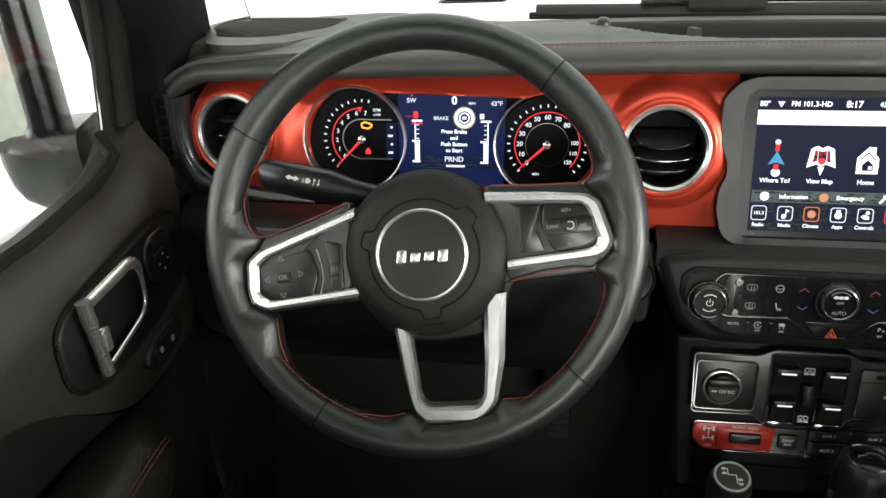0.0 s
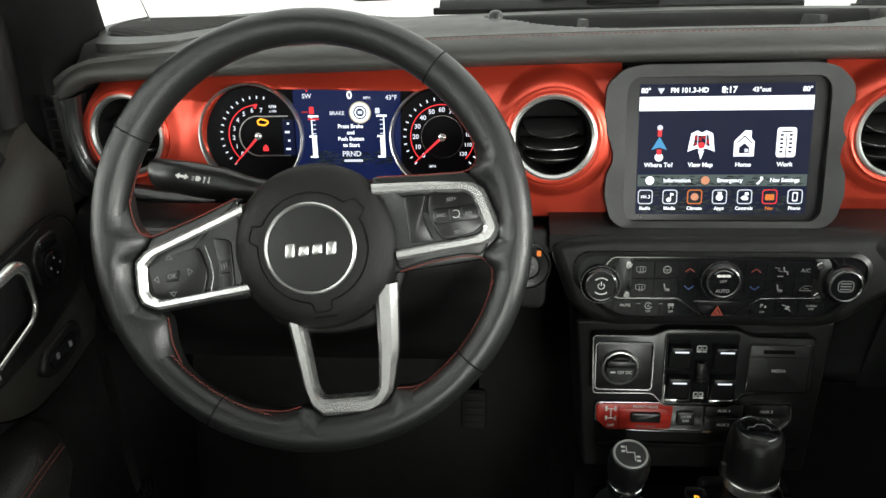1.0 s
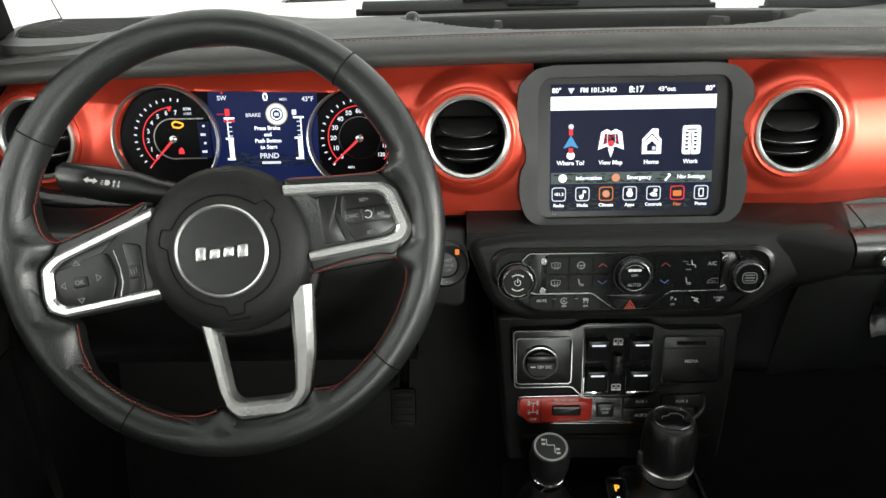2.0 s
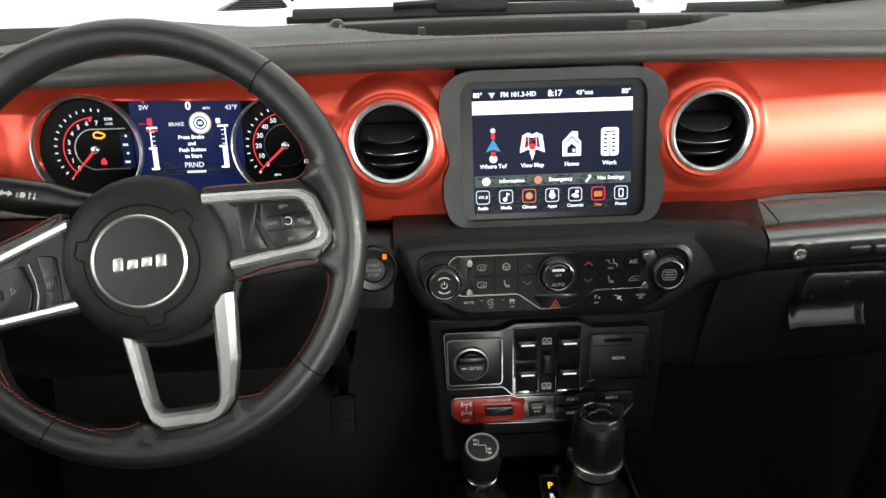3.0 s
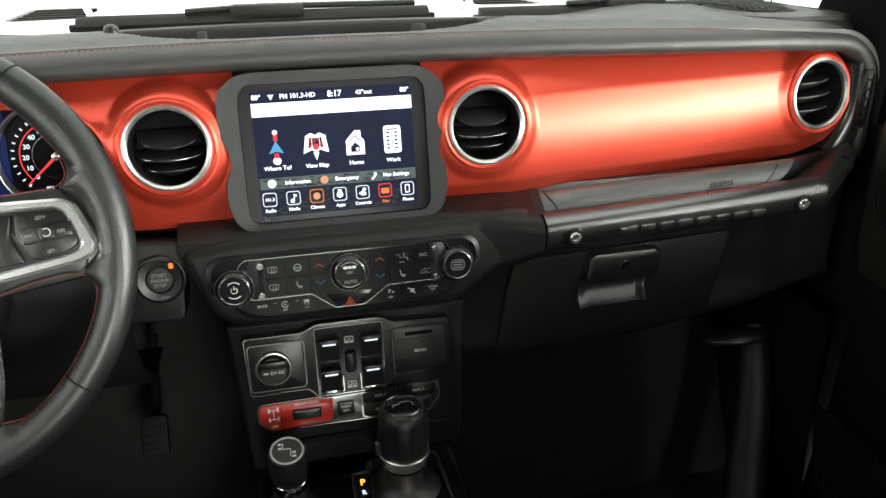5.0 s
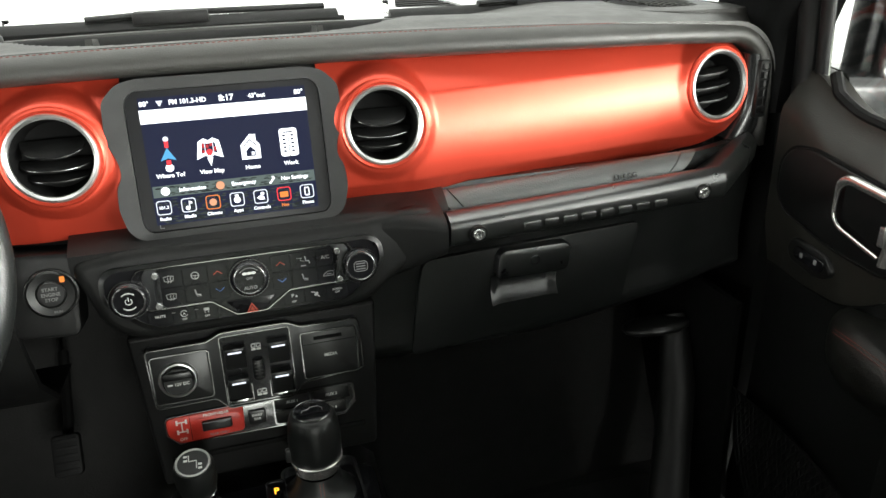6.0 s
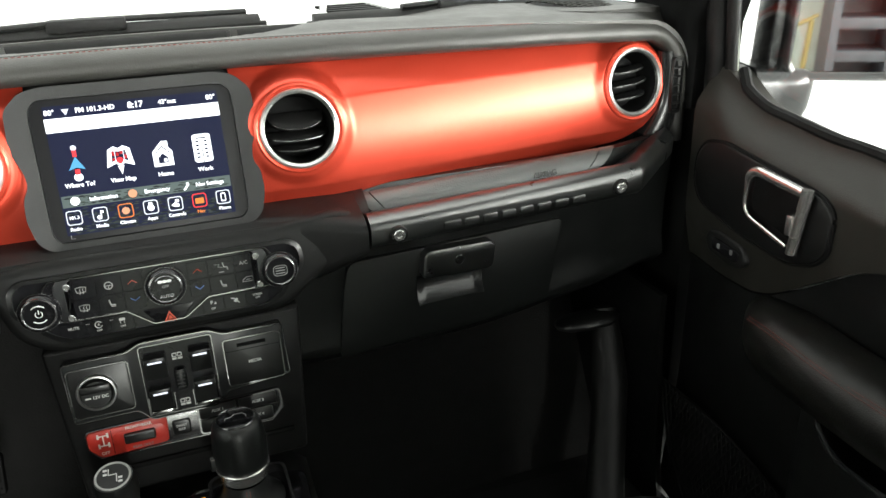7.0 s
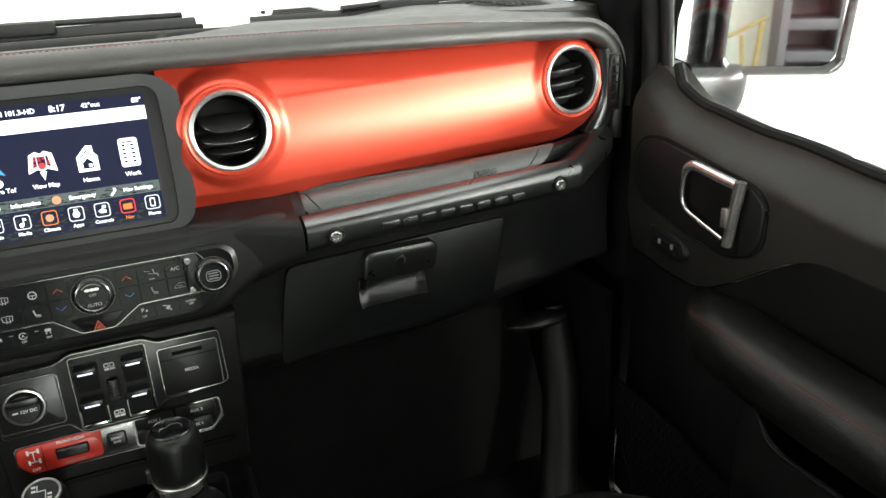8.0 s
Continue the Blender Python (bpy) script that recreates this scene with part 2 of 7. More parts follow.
def tube(pts, r, n=8, bm=None, closed=False, flat=1.0, up=(0, 0, 1)):
    """A round bar through the points; r may be a list; flat: its height by its width."""
    bm = bm or bmesh.new()
    pts = [Vector(p) for p in pts]
    k = len(pts)
    rings = []
    for i, p in enumerate(pts):
        a = pts[i - 1] if closed or i else p
        b = pts[(i + 1) % k] if closed or i < k - 1 else p
        d = (b - a).normalized()
        side = d.cross(Vector(up))
        side = side.normalized() if side.length > 1e-4 else d.orthogonal().normalized()
        top = side.cross(d)
        rad = r[i] if isinstance(r, (list, tuple)) else r
        rings.append([bm.verts.new(p + side * rad * math.cos(2 * math.pi * j / n) + top * rad * flat * math.sin(2 * math.pi * j / n)) for j in range(n)])
    for a, b in list(zip(rings, rings[1:])) + ([(rings[-1], rings[0])] if closed else []):
        for j in range(n):
            bm.faces.new((a[j - 1], a[j], b[j], b[j - 1]))
    if not closed:
        bm.faces.new(rings[0])
        bm.faces.new(list(reversed(rings[-1])))
    return bm


def loft(sections, bm=None, caps=True, closed_ring=True):
    """Skins rings of equally many points."""
    bm = bm or bmesh.new()
    rings = [[bm.verts.new(p) for p in s] for s in sections]
    n = len(rings[0])
    for a, b in zip(rings, rings[1:]):
        for i in range(0 if closed_ring else 1, n):
            bm.faces.new((a[i - 1], a[i], b[i], b[i - 1]))
    if caps and closed_ring:
        bm.faces.new(rings[0])
        bm.faces.new(list(reversed(rings[-1])))
    return bm


def sheet(fn, us, vs, thick=None, bm=None):
    """A surface fn(u, v) over two lists; thick: an offset that gives it a back and edges."""
    bm = bm or bmesh.new()
    g = [[bm.verts.new(fn(u, v)) for v in vs] for u in us]
    nu, nv = len(us), len(vs)
    for i in range(nu - 1):
        for j in range(nv - 1):
            bm.faces.new((g[i][j], g[i + 1][j], g[i + 1][j + 1], g[i][j + 1]))
    if thick is not None:
        t = Vector(thick)
        h = [[bm.verts.new(v.co + t) for v in row] for row in g]
        for i in range(nu - 1):
            for j in range(nv - 1):
                bm.faces.new((h[i][j + 1], h[i + 1][j + 1], h[i + 1][j], h[i][j]))
        for i in range(nu - 1):
            for j in (0, nv - 1):
                bm.faces.new((g[i][j], g[i + 1][j], h[i + 1][j], h[i][j]))
        for j in range(nv - 1):
            for i in (0, nu - 1):
                bm.faces.new((g[i][j], g[i][j + 1], h[i][j + 1], h[i][j]))
    return bm


def span(a, b, n):
    return [a + (b - a) * i / n for i in range(n + 1)]


def box(x0, x1, y0, y1, z0, z1, bevel=0.0, bm=None):
    bm = bm or bmesh.new()
    r = bmesh.ops.create_cube(bm, size=1.0, matrix=Matrix.LocRotScale(((x0 + x1) / 2, (y0 + y1) / 2, (z0 + z1) / 2), None, (x1 - x0, y1 - y0, z1 - z0)))
    if bevel:
        es = list({e for v in r["verts"] for e in v.link_edges})
        bmesh.ops.bevel(bm, geom=es, offset=bevel, segments=2, affect="EDGES", profile=0.5)
    return bm


def words(name, text, size, x, y, z, material, parent, align="CENTER", depth=0.0, spin=0.0):
    """Lettering as a flat mesh on its panel."""
    cu = bpy.data.curves.new(name, "FONT")
    cu.body, cu.size, cu.align_x, cu.align_y = text, size, align, "CENTER"
    cu.extrude, cu.resolution_u, cu.offset = depth, 3, size * 0.022
    tmp = new(name + "_curve", cu)
    bpy.context.view_layer.update()
    me = bpy.data.meshes.new_from_object(tmp)
    bpy.data.objects.remove(tmp)
    bpy.data.curves.remove(cu)
    me.name = name
    me.materials.clear()
    me.materials.append(material)
    ob = new(name, me)
    ob.parent = parent
    ob.matrix_local = pose(x, y, z, 0, 0, spin)
    return ob


def smooth(a, b, x):
    t = min(1.0, max(0.0, (x - a) / (b - a)))
    return t * t * (3 - 2 * t)


def stitches(name, pts, parent, gap=0.0045, length=0.0034, r=0.0005, label="red thread stitching"):
    """A row of thread stitches along a line of points, as one run of thread."""
    bm = bmesh.new()
    pts = [Vector(p) for p in pts]
    run, at = [], 0.0
    for a, b in zip(pts, pts[1:]):
        d = (b - a).length
        while at < d:
            run.append((a + (b - a) * (at / d), (b - a).normalized()))
            at += gap
        at -= d
    for p, d in run:
        tube([p - d * length / 2, p, p + d * length / 2], [r * 0.5, r, r * 0.5], 5, bm)
    ob = part(name, bm, THREAD, parent, label)
    tagged(ob, kind="stuff")
    return ob


# ---- the car's shell and the booth ----
bm = sheet(lambda x, y: (x, y, -0.70), span(-60, 60, 12), span(-60, 60, 12))
solid("ground", bm, FLOORWHITE, "bright white photo booth floor", "floor", kind="structure")

solid("floor", box(-0.74, 0.74, -1.5, 1.25, -0.06, 0.0), CARPET, "black carpeted car floor", "floor", kind="structure")
bm = sheet(lambda x, v: (x, 0.96 + 0.22 * v, 0.0 + 0.72 * v), span(-0.74, 0.74, 8), span(0, 1, 6), thick=(0, 0.03, -0.02))
solid("wall_front", bm, CARPET, "black carpeted footwell bulkhead", "bulkhead", kind="structure")
bm = sheet(lambda x, y: (x, y, 1.24 - 0.03 * (x / 0.6) ** 2), span(-0.64, 0.64, 8), span(-1.5, 0.60, 8), thick=(0, 0, 0.04))
solid("ceiling", bm, HEADLINER, "dark cloth headliner of the car roof", "ceiling", kind="structure")
solid("backdrop_garage", sheet(lambda x, z: (x, -5.0, z), span(-6, 12, 4), span(-0.7, 1.6, 4), thick=(0, -0.1, 0)), GARAGE, "grey garage wall far behind the car", "wall", kind="structure")
for s in (-1, 1):
    solid("wall_rear_side", box(min(s * 0.70, s * 0.76), max(s * 0.70, s * 0.76), -1.5, -0.36, -0.06, 0.70), PLASTIC, "dark rear side panel of the cabin", "panel", kind="structure")
    bm = loft([[(s * a, y0, z) for a, y0 in ((0.70, y - 0.09), (0.77, y - 0.09), (0.77, y + 0.05), (0.70, y + 0.05))] for y, z in ((-0.40, 0.0), (-0.40, 0.72))], caps=True)
    bm = loft([[(s * (0.70 - d), -0.48, z), (s * (0.77 - d), -0.48, z), (s * (0.77 - d), -0.36, z), (s * (0.70 - d), -0.36, z)] for z, d in ((0.70, 0.0), (1.25, 0.09))], bm)
    solid("pillar_middle", bm, PLASTIC, "dark trim of the door pillar", "pillar", kind="structure")

for s in (-1, 1):
    bm = sheet(lambda y, v: (s * (0.738 + 0.02 * smooth(0.9, 0.76, y)), y, -0.06 + 0.85 * v), span(0.835, 1.20, 8), span(0, 1, 6), thick=(s * 0.05, 0, 0))
    solid("wall_footwell_side", bm, PLASTIC, "dark footwell side wall", "panel", kind="structure")

# windscreen pillars, their inner trim and the painted frame outside
for s in (-1, 1):
    low = [(0.715, 0.86), (0.735, 0.83), (0.812, 0.83), (0.825, 0.90), (0.80, 1.00), (0.74, 1.00)]
    top = [(0.575, 0.54), (0.59, 0.51), (0.66, 0.51), (0.675, 0.58), (0.67, 0.66), (0.60, 0.66)]
    secs = []
    for t in span(-0.25, 1.0, 10):
        k = max(t, 0.0)
        secs.append([(s * (a[0] + (b[0] - a[0]) * k), a[1] + (b[1] - a[1]) * k, 0.80 + 0.46 * t) for a, b in zip(low, top)])
    solid("pillar_front", loft(secs), DARK, "dark moulded windscreen pillar trim", "pillar", kind="structure", angle=50)
    secs = []
    for t in span(-0.4, 1.0, 8):
        k = t
        secs.append([(s * (x - 0.13 * k), y - 0.36 * k, 0.80 + 0.46 * t) for x, y in ((0.79, 0.95), (0.826, 0.95), (0.826, 1.02), (0.79, 1.02))])
    solid("pillar_outer", loft(secs), WHITEPAINT, "white painted outer windscreen frame", "pillar", kind="structure")

bm = sheet(lambda x, v: (x * (1 - 0.18 * v), 1.16 - 0.52 * v - 0.06 * (x / 0.7) ** 2, 0.795 + 0.45 * v), span(-0.72, 0.72, 16), span(0, 1, 6), thick=(0, 0.004, 0.003))
wind = solid("window_windscreen", bm, GLASS, "clear laminated windscreen", "window", kind="structure")
wind.visible_shadow = False

# garage things behind the car, seen in the mirrors
stand = thing("floor_stand", pose(1.62, -4.60, -0.70), "yellow enamelled floor stand by the garage wall", "stand")
part("post", tube([(0.12, 0, 0.0), (0.14, 0, 0.50), (0.16, 0, 0.90)], 0.020, 10), YELLOW, stand)
part("boom", tube([(-0.20, 0, 0.74), (0.00, 0, 0.83), (0.20, 0, 0.94)], 0.014, 10), YELLOW, stand)
part("foot", box(-0.06, 0.32, -0.25, 0.25, 0.0, 0.06, 0.01), YELLOW, stand)
part("prop", tube([(0.02, 0, 0.03), (0.06, 0, 0.45), (0.02, 0, 0.80)], 0.016, 8), YELLOW, stand)
rack = thing("garage_shelf", pose(2.30, -4.75, -0.70), "dark steel shelf unit against the garage wall", "shelf")
for x in (-0.36, 0.05, 0.46):
    part("upright", box(x - 0.03, x + 0.03, -0.20, 0.20, 0.0, 2.2), RACK, rack)
for k in range(9):
    part("shelf", box(-0.36, 0.46, -0.20, 0.19, 0.12 + k * 0.24, 0.20 + k * 0.24, 0.005), RACK, rack)
part("back_panel", box(-0.34, 0.44, -0.20, -0.18, 0.05, 2.15), RACK, rack)

# bonnet, cowl and wipers outside
hood = thing("bonnet", pose(0, 1.30, 0.74), "white painted car bonnet with two black louvred vents", "bonnet")
part("panel", sheet(lambda x, y: (x, y, 0.03 - 0.03 * (x / 0.6) ** 4 - 0.010 * y), span(-0.66, 0.66, 24), span(0.0, 1.15, 12), thick=(0, 0, -0.03)), WHITEPAINT, hood)
for s in (-1, 1):
    v = part("vent", band(rounded([(s * 0.37, 0.30), (s * 0.56, 0.28), (s * 0.56, 0.58), (s * 0.44, 0.62)], 0.03), rounded([(s * 0.39, 0.33), (s * 0.54, 0.31), (s * 0.54, 0.56), (s * 0.45, 0.59)], 0.03), 0.01, 0.036), WHITEPAINT, hood)
    part("mesh", prism(rounded([(s * 0.39, 0.33), (s * 0.54, 0.31), (s * 0.54, 0.56), (s * 0.45, 0.59)], 0.03), 0.01, 0.029), DARK, v, "black vent mesh")
    for k in range(5):
        part("louvre", box(min(s * 0.41, s * 0.535), max(s * 0.41, s * 0.535), 0.35 + k * 0.045, 0.372 + k * 0.045, 0.027, 0.034, 0.002), DARK, v)
solid("trim_cowl", sheet(lambda x, y: (x, y, 0.795 - 0.25 * (y - 1.12) - 0.03 * (x / 0.7) ** 2), span(-0.72, 0.72, 12), span(1.10, 1.31, 4), thick=(0, 0, -0.04)), OUTER, "black plastic cowl below the windscreen", "cowl", kind="structure")
for s in (-1, 1):
    solid("wing", sheet(lambda x, y: (s * x, y, 0.74 - 0.5 * max(0, x - 0.84) ** 2 - 0.2 * smooth(0.88, 0.94, x)), span(0.66, 0.94, 10), span(1.24, 2.4, 6), thick=(0, 0, -0.03)), WHITEPAINT, "white painted front wing", "wing")


def wiper(x0, x1, y, z):
    w = thing("windscreen_wiper", pose(x0, y, z), "black windscreen wiper resting on the cowl", "wiper", "wipers")
    d = x1 - x0
    part("blade", box(0, d, -0.006, 0.006, 0.0, 0.010, 0.002), OUTER, w)
    part("spoiler", loft([[(x, -0.012, 0.008), (x, 0.012, 0.008), (x, 0.008, 0.020), (x, -0.006, 0.016)] for x in (0.01, d * 0.5, d - 0.01)]), OUTER, w)
    part("arm", tube([(d * 0.30, 0.0, 0.022), (d * 0.5, 0.005, 0.026), (d * 0.95, 0.03, 0.022)], 0.008, 8, flat=0.6), OUTER, w)
    part("adapter", box(d * 0.42, d * 0.62, -0.014, 0.014, 0.012, 0.030, 0.004), OUTER, w)
    return w


wiper(-0.33, 0.20, 1.185, 0.805)
wiper(0.26, 0.78, 1.17, 0.800)


# ---- dashboard ----
dash = thing("dashboard", pose(0, 0.80, 0.64), "black vinyl dashboard with satin red fascia panels", "dashboard")
D0 = pose(0, 0.80, 0.64).inverted()
VENTS = [(-0.655, 0.7245), (-0.1728, 0.7340), (0.1670, 0.7350), (0.6400, 0.7315)]


def fascia_base(x, z):
    y = 0.795 - 0.36 * (0.762 - z) + 2.4 * (0.762 - z) ** 2 if z < 0.762 else 0.795 + 0.85 * (z - 0.762)
    if x > 0:
        # the passenger panel turns under along its lower edge
        d = max(0.0, 0.668 - z)
        y += 0.42 * d * smooth(0.0, 0.006, d)
    return y + 0.125 * max(0.0, abs(x) - 0.20)


def vent_y(cx, cz):
    return fascia_base(cx, 0.745) - 0.008


def fascia_y(x, z):
    y = fascia_base(x, z)
    for cx, cz in VENTS:
        r = math.hypot(x - cx, z - cz)
        if r < 0.08:
            w = 1 - smooth(0.049, 0.066, r)
            flat = vent_y(cx, cz) + 0.14 * (z - cz) + 0.125 * (x - cx) * (0 if abs(cx) < 0.3 else math.copysign(1, cx))
            y = y * (1 - w) + flat * w
            y += 0.045 * (1 - smooth(0.0405, 0.0425, r))
    if -0.60 < x < -0.20:
        d = min(math.hypot(x + 0.5024, z - 0.721) - 0.060, math.hypot(x + 0.2914, z - 0.720) - 0.060)
        d = min(d, max(abs(x + 0.397) - 0.105, abs(z - 0.722) - 0.054))
        y -= 0.006 * (1 - smooth(0.0, 0.025, d)) * smooth(0.70, 0.76, z)
        y += 0.055 * (1 - smooth(-0.010, 0.0, d))
    return y


def fascia(x0, x1, step, rows):
    def top(x):
        a = abs(x) if x > 0 else abs(x) - 0.016
        return 0.812 - 0.020 * (x / 0.7) ** 2 - 0.055 * smooth(0.645, 0.705, a) ** 2

    def low(x):
        a = abs(x) if x > 0 else abs(x) - 0.016
        if x > 0:
            d = min(0.0999, max(0.0, x - 0.603))
            return min(top(x) - 0.015, 0.634 + 0.0125 * smooth(0.53, 0.60, x) + 0.100 - math.sqrt(0.0100 - d * d))
        return 0.645 + 0.008 * smooth(0.3, 0.6, a) + 0.042 * smooth(0.60, 0.705, a) ** 1.3

    us = span(x0, x1, int((x1 - x0) / step))
    def f(u, v):
        z = low(u) + (top(u) - low(u)) * v
        return D0 @ Vector((u, fascia_y(u, z), z))
    bm = sheet(f, us, span(0, 1, rows))
    return bm


part("fascia_panel", fascia(-0.722, -0.102, 0.0017, 104), RED, dash, "satin red fascia panel round the instruments", angle=60)
part("fascia_panel", fascia(0.102, 0.705, 0.0024, 72), RED, dash, "satin red fascia panel before the passenger", angle=60)
# backing's dull black carries the shadow under the pad roll
part("fascia_shadow_backing", box(-0.125, 0.125, 0.030, 0.06, -0.02, 0.165, 0.004), DARK, dash)


def crown(x):
    return -0.020 * (x / 0.7) ** 2


# padded roll along the front edge: it turns down round the outer ends
def pad_path():
    pts = [(x, 0.8085 + crown(x), 0.0) for x in span(-0.655, 0.655, 40)]
    r = 0.055
    for i in range(1, 9):
        a = math.pi / 2 * i / 8
        pts.append((0.655 + r * math.sin(a), pts[40][1] - r * (1 - math.cos(a)), a))
    for z in (0.70, 0.665, 0.64):
        pts.append((0.710 + 0.004, z, math.pi / 2))
    left = [(-x - 0.013 - 0.014 * math.sin(a), z, -a) for x, z, a in reversed(pts[41:])]
    return left + pts


def pad_roll():
    prof = [(0.815, -0.006), (0.806, -0.001), (0.8045, 0.006), (0.808, 0.013), (0.816, 0.018), (0.828, 0.0205), (0.850, 0.0225), (0.90, 0.012), (0.90, -0.006)]
    secs = []
    for x, z, a in pad_path():
        back = 0.10 * max(0.0, abs(x) - 0.20) * smooth(0.3, 0.6, abs(x))
        w = smooth(0.0, math.pi / 2, abs(a))
        thin = 1.0 if x > 0 else 1.0 - 0.38 * w
        secs.append([D0 @ Vector((x + n * thin * math.sin(a), y + back * 0.52, z + n * thin * math.cos(a))) for y, n in prof])
    return loft(secs)


part("pad_roll", pad_roll(), PAD, dash, "padded grey-black vinyl roll with red stitching", angle=60)
stitches("stitching", [D0 @ Vector((x, 0.8285 + 0.052 * max(0.0, abs(x) - 0.20) * smooth(0.3, 0.6, abs(x)), 0.8300 + crown(x))) for x in span(-0.655, 0.655, 60)], dash, gap=0.006, length=0.0042, r=0.00045)


def top_z(x, y):
    # the ends follow the roll down
    r = 0.0755 if x > 0 else 0.1000
    a = math.asin(min(1.0, max(0.0, (abs(x) - 0.655) / r)))
    z = 0.8305 + crown(min(abs(x), 0.655)) + 0.004 * smooth(0.84, 0.90, y) - 0.022 * smooth(0.92, 1.14, y) * (1 - 0.9 * smooth(0.35, 0.55, abs(x))) - 0.0755 * (1 - math.cos(a)) * (1 - smooth(0.868, 0.905, y))
    # open tray in the middle
    ax = abs(x + 0.003)
    d = max(ax - 0.192 - 0.05 * smooth(0.886, 0.95, y), 0.848 + 0.042 * min(1.0, ax / 0.195) ** 3 - y, y - 1.050)
    return z - 0.050 * (1 - smooth(-0.007, 0.0, d))


part("top_pad", sheet(lambda x, y: D0 @ Vector((x, y, top_z(x, y))), [-0.655 - 0.0995 * math.sin(k * math.pi / 24) for k in range(12, 0, -1)] + span(-0.655, 0.655, 200) + [0.655 + 0.0750 * math.sin(k * math.pi / 24) for k in range(1, 13)], span(0.838, 1.15, 80), thick=(0, 0, -0.008)), PAD, dash, "grey-black vinyl dash top with an open tray", angle=50)
part("tray_liner", sheet(lambda x, y: D0 @ Vector((x, y, 0.7965 + 0.021 * smooth(1.025, 1.046, y) + 0.028 * smooth(0.200 + 0.03 * smooth(0.886, 0.95, y), 0.222 + 0.03 * smooth(0.886, 0.95, y), abs(x + 0.003)))), span(-0.235, 0.229, 60), span(0.858, 1.047, 30), thick=(0, 0, -0.004)), OUTER, dash, "smooth black tray liner", angle=60)
for x in (-0.134, 0.122):
    part("tray_fin", loft([[(x + w, 0.893 - 0.80, 0.795 - 0.64), (x + w, 0.965 - 0.80, 0.795 - 0.64), (x + w * 0.6, 0.955 - 0.80, 0.826 - 0.64), (x + w * 0.6, 0.905 - 0.80, 0.832 - 0.64)] for w in (-0.006, 0.006)]), PAD, dash)
part("sun_sensor", lathe([(0.0085, -0.004), (0.0082, 0.001), (0.0064, 0.0042), (0.0035, 0.0058), (0, 0.0062)], 24, m=pose(-0.234, 0.142, 0.1935)), SMOOTH, dash, "small black sun sensor dome")

# speaker grilles in the corners of the dash top
for s in (-1, 1):
    sp = thing("dash_speaker", pose(s * 0.640, 1.030, 0.8165, -1.0, 0, 0), "black perforated speaker grille let into the dash top", "speaker", "dash speakers")
    out = rounded([(s * 0.095, -0.135), (s * 0.095, 0.100), (s * -0.060, 0.100), (s * -0.090, 0.050), (s * -0.096, 0.003), (s * -0.063, -0.090), (s * -0.033, -0.126)], 0.03)
    ins = rounded([(s * 0.086, -0.084), (s * 0.086, 0.090), (s * -0.030, 0.090), (s * -0.046, 0.060), (s * -0.049, -0.020), (s * -0.036, -0.065), (s * -0.018, -0.088)], 0.02)
    dome = 0.0105
    if s < 0:
        # the driver's grille is seen longer, reaching to the pillar
        out = rounded([(-0.0455, -0.167), (-0.098, -0.050), (-0.116, -0.006), (-0.112, 0.080), (0.061, 0.088), (0.090, 0.050), (0.086, -0.067), (0.066, -0.115), (0.044, -0.156), (-0.003, -0.174)], 0.03)
        ins = rounded([(-0.052, -0.124), (-0.092, -0.040), (-0.100, -0.004), (-0.098, 0.070), (0.050, 0.068), (0.069, 0.043), (0.064, -0.043), (0.046, -0.079), (0.023, -0.117), (-0.008, -0.128)], 0.02)
        dome = 0.0050
    part("frame", band(out, ins, -0.030, 0.0050, top_out=0.0030), PAD, sp, "moulded grey-black surround", angle=60)
    cx, cy = sum(p[0] for p in ins) / len(ins), sum(p[1] for p in ins) / len(ins)
    part("grille", loft([[(cx + (x - cx) * q, cy + (y - cy) * q, 0.0020 + dome * (1 - q * q)) for x, y in ins] for q in (1.0, 0.85, 0.65, 0.45, 0.25, 0.05)]), BEZEL, sp, angle=70)
    bm = bmesh.new()
    lo, hi = min(p[1] for p in ins), max(p[1] for p in ins)
    for k in range(int((hi - lo - 0.008) / 0.0057)):
        yy = lo + 0.006 + k * 0.0057
        # where the row meets the outline
        xs = [a[0] + (b[0] - a[0]) * (yy - a[1]) / (b[1] - a[1]) for a, b in zip(ins, ins[1:] + ins[:1]) if (a[1] - yy) * (b[1] - yy) < 0]
        if len(xs) < 2:
            continue
        run = []
        for q in span(0, 1, 30):
            x = min(xs) + 0.003 + (max(xs) - min(xs) - 0.006) * q
            y = yy + 0.0020 * math.sin(x * 330.0 + k * 2.4)
            e = min(1.0, math.hypot((x - cx) / (0.5 * (max(xs) - min(xs)) + 0.02), (y - cy) / (0.5 * (hi - lo))))
            run.append((x, y, 0.0026 + dome * (1 - e * e)))
        tube(run, 0.0013, 5, bm)
    tagged(part("grille_ribs", bm, PAD, sp), kind="stuff")

# side demister vents on the outer ends
for s in (-1, 1):
    sv = thing("side_demister_vent", plane(0.7060 if s > 0 else -0.7335, 0.8300 if s > 0 else 0.8262, 0.722 if s > 0 else 0.735, 0, 0, s * 8), "small black demister vent at the dash end", "air vent", "side demister vents")
    part("frame", band(rrect(0.0185, 0.078, 0.004), rrect(0.0150, 0.069, 0.003), -0.014, 0.0025), SMOOTH, sv)
    part("backing", prism(rrect(0.0175, 0.070, 0.003), -0.014, -0.002), DARK, sv)
    for k in range(5):
        part("slat", box(-0.0076, 0.0076, -0.0265 + k * 0.0125, -0.0242 + k * 0.0125, -0.006, 0.0025, 0.0006), SMOOTH, sv)

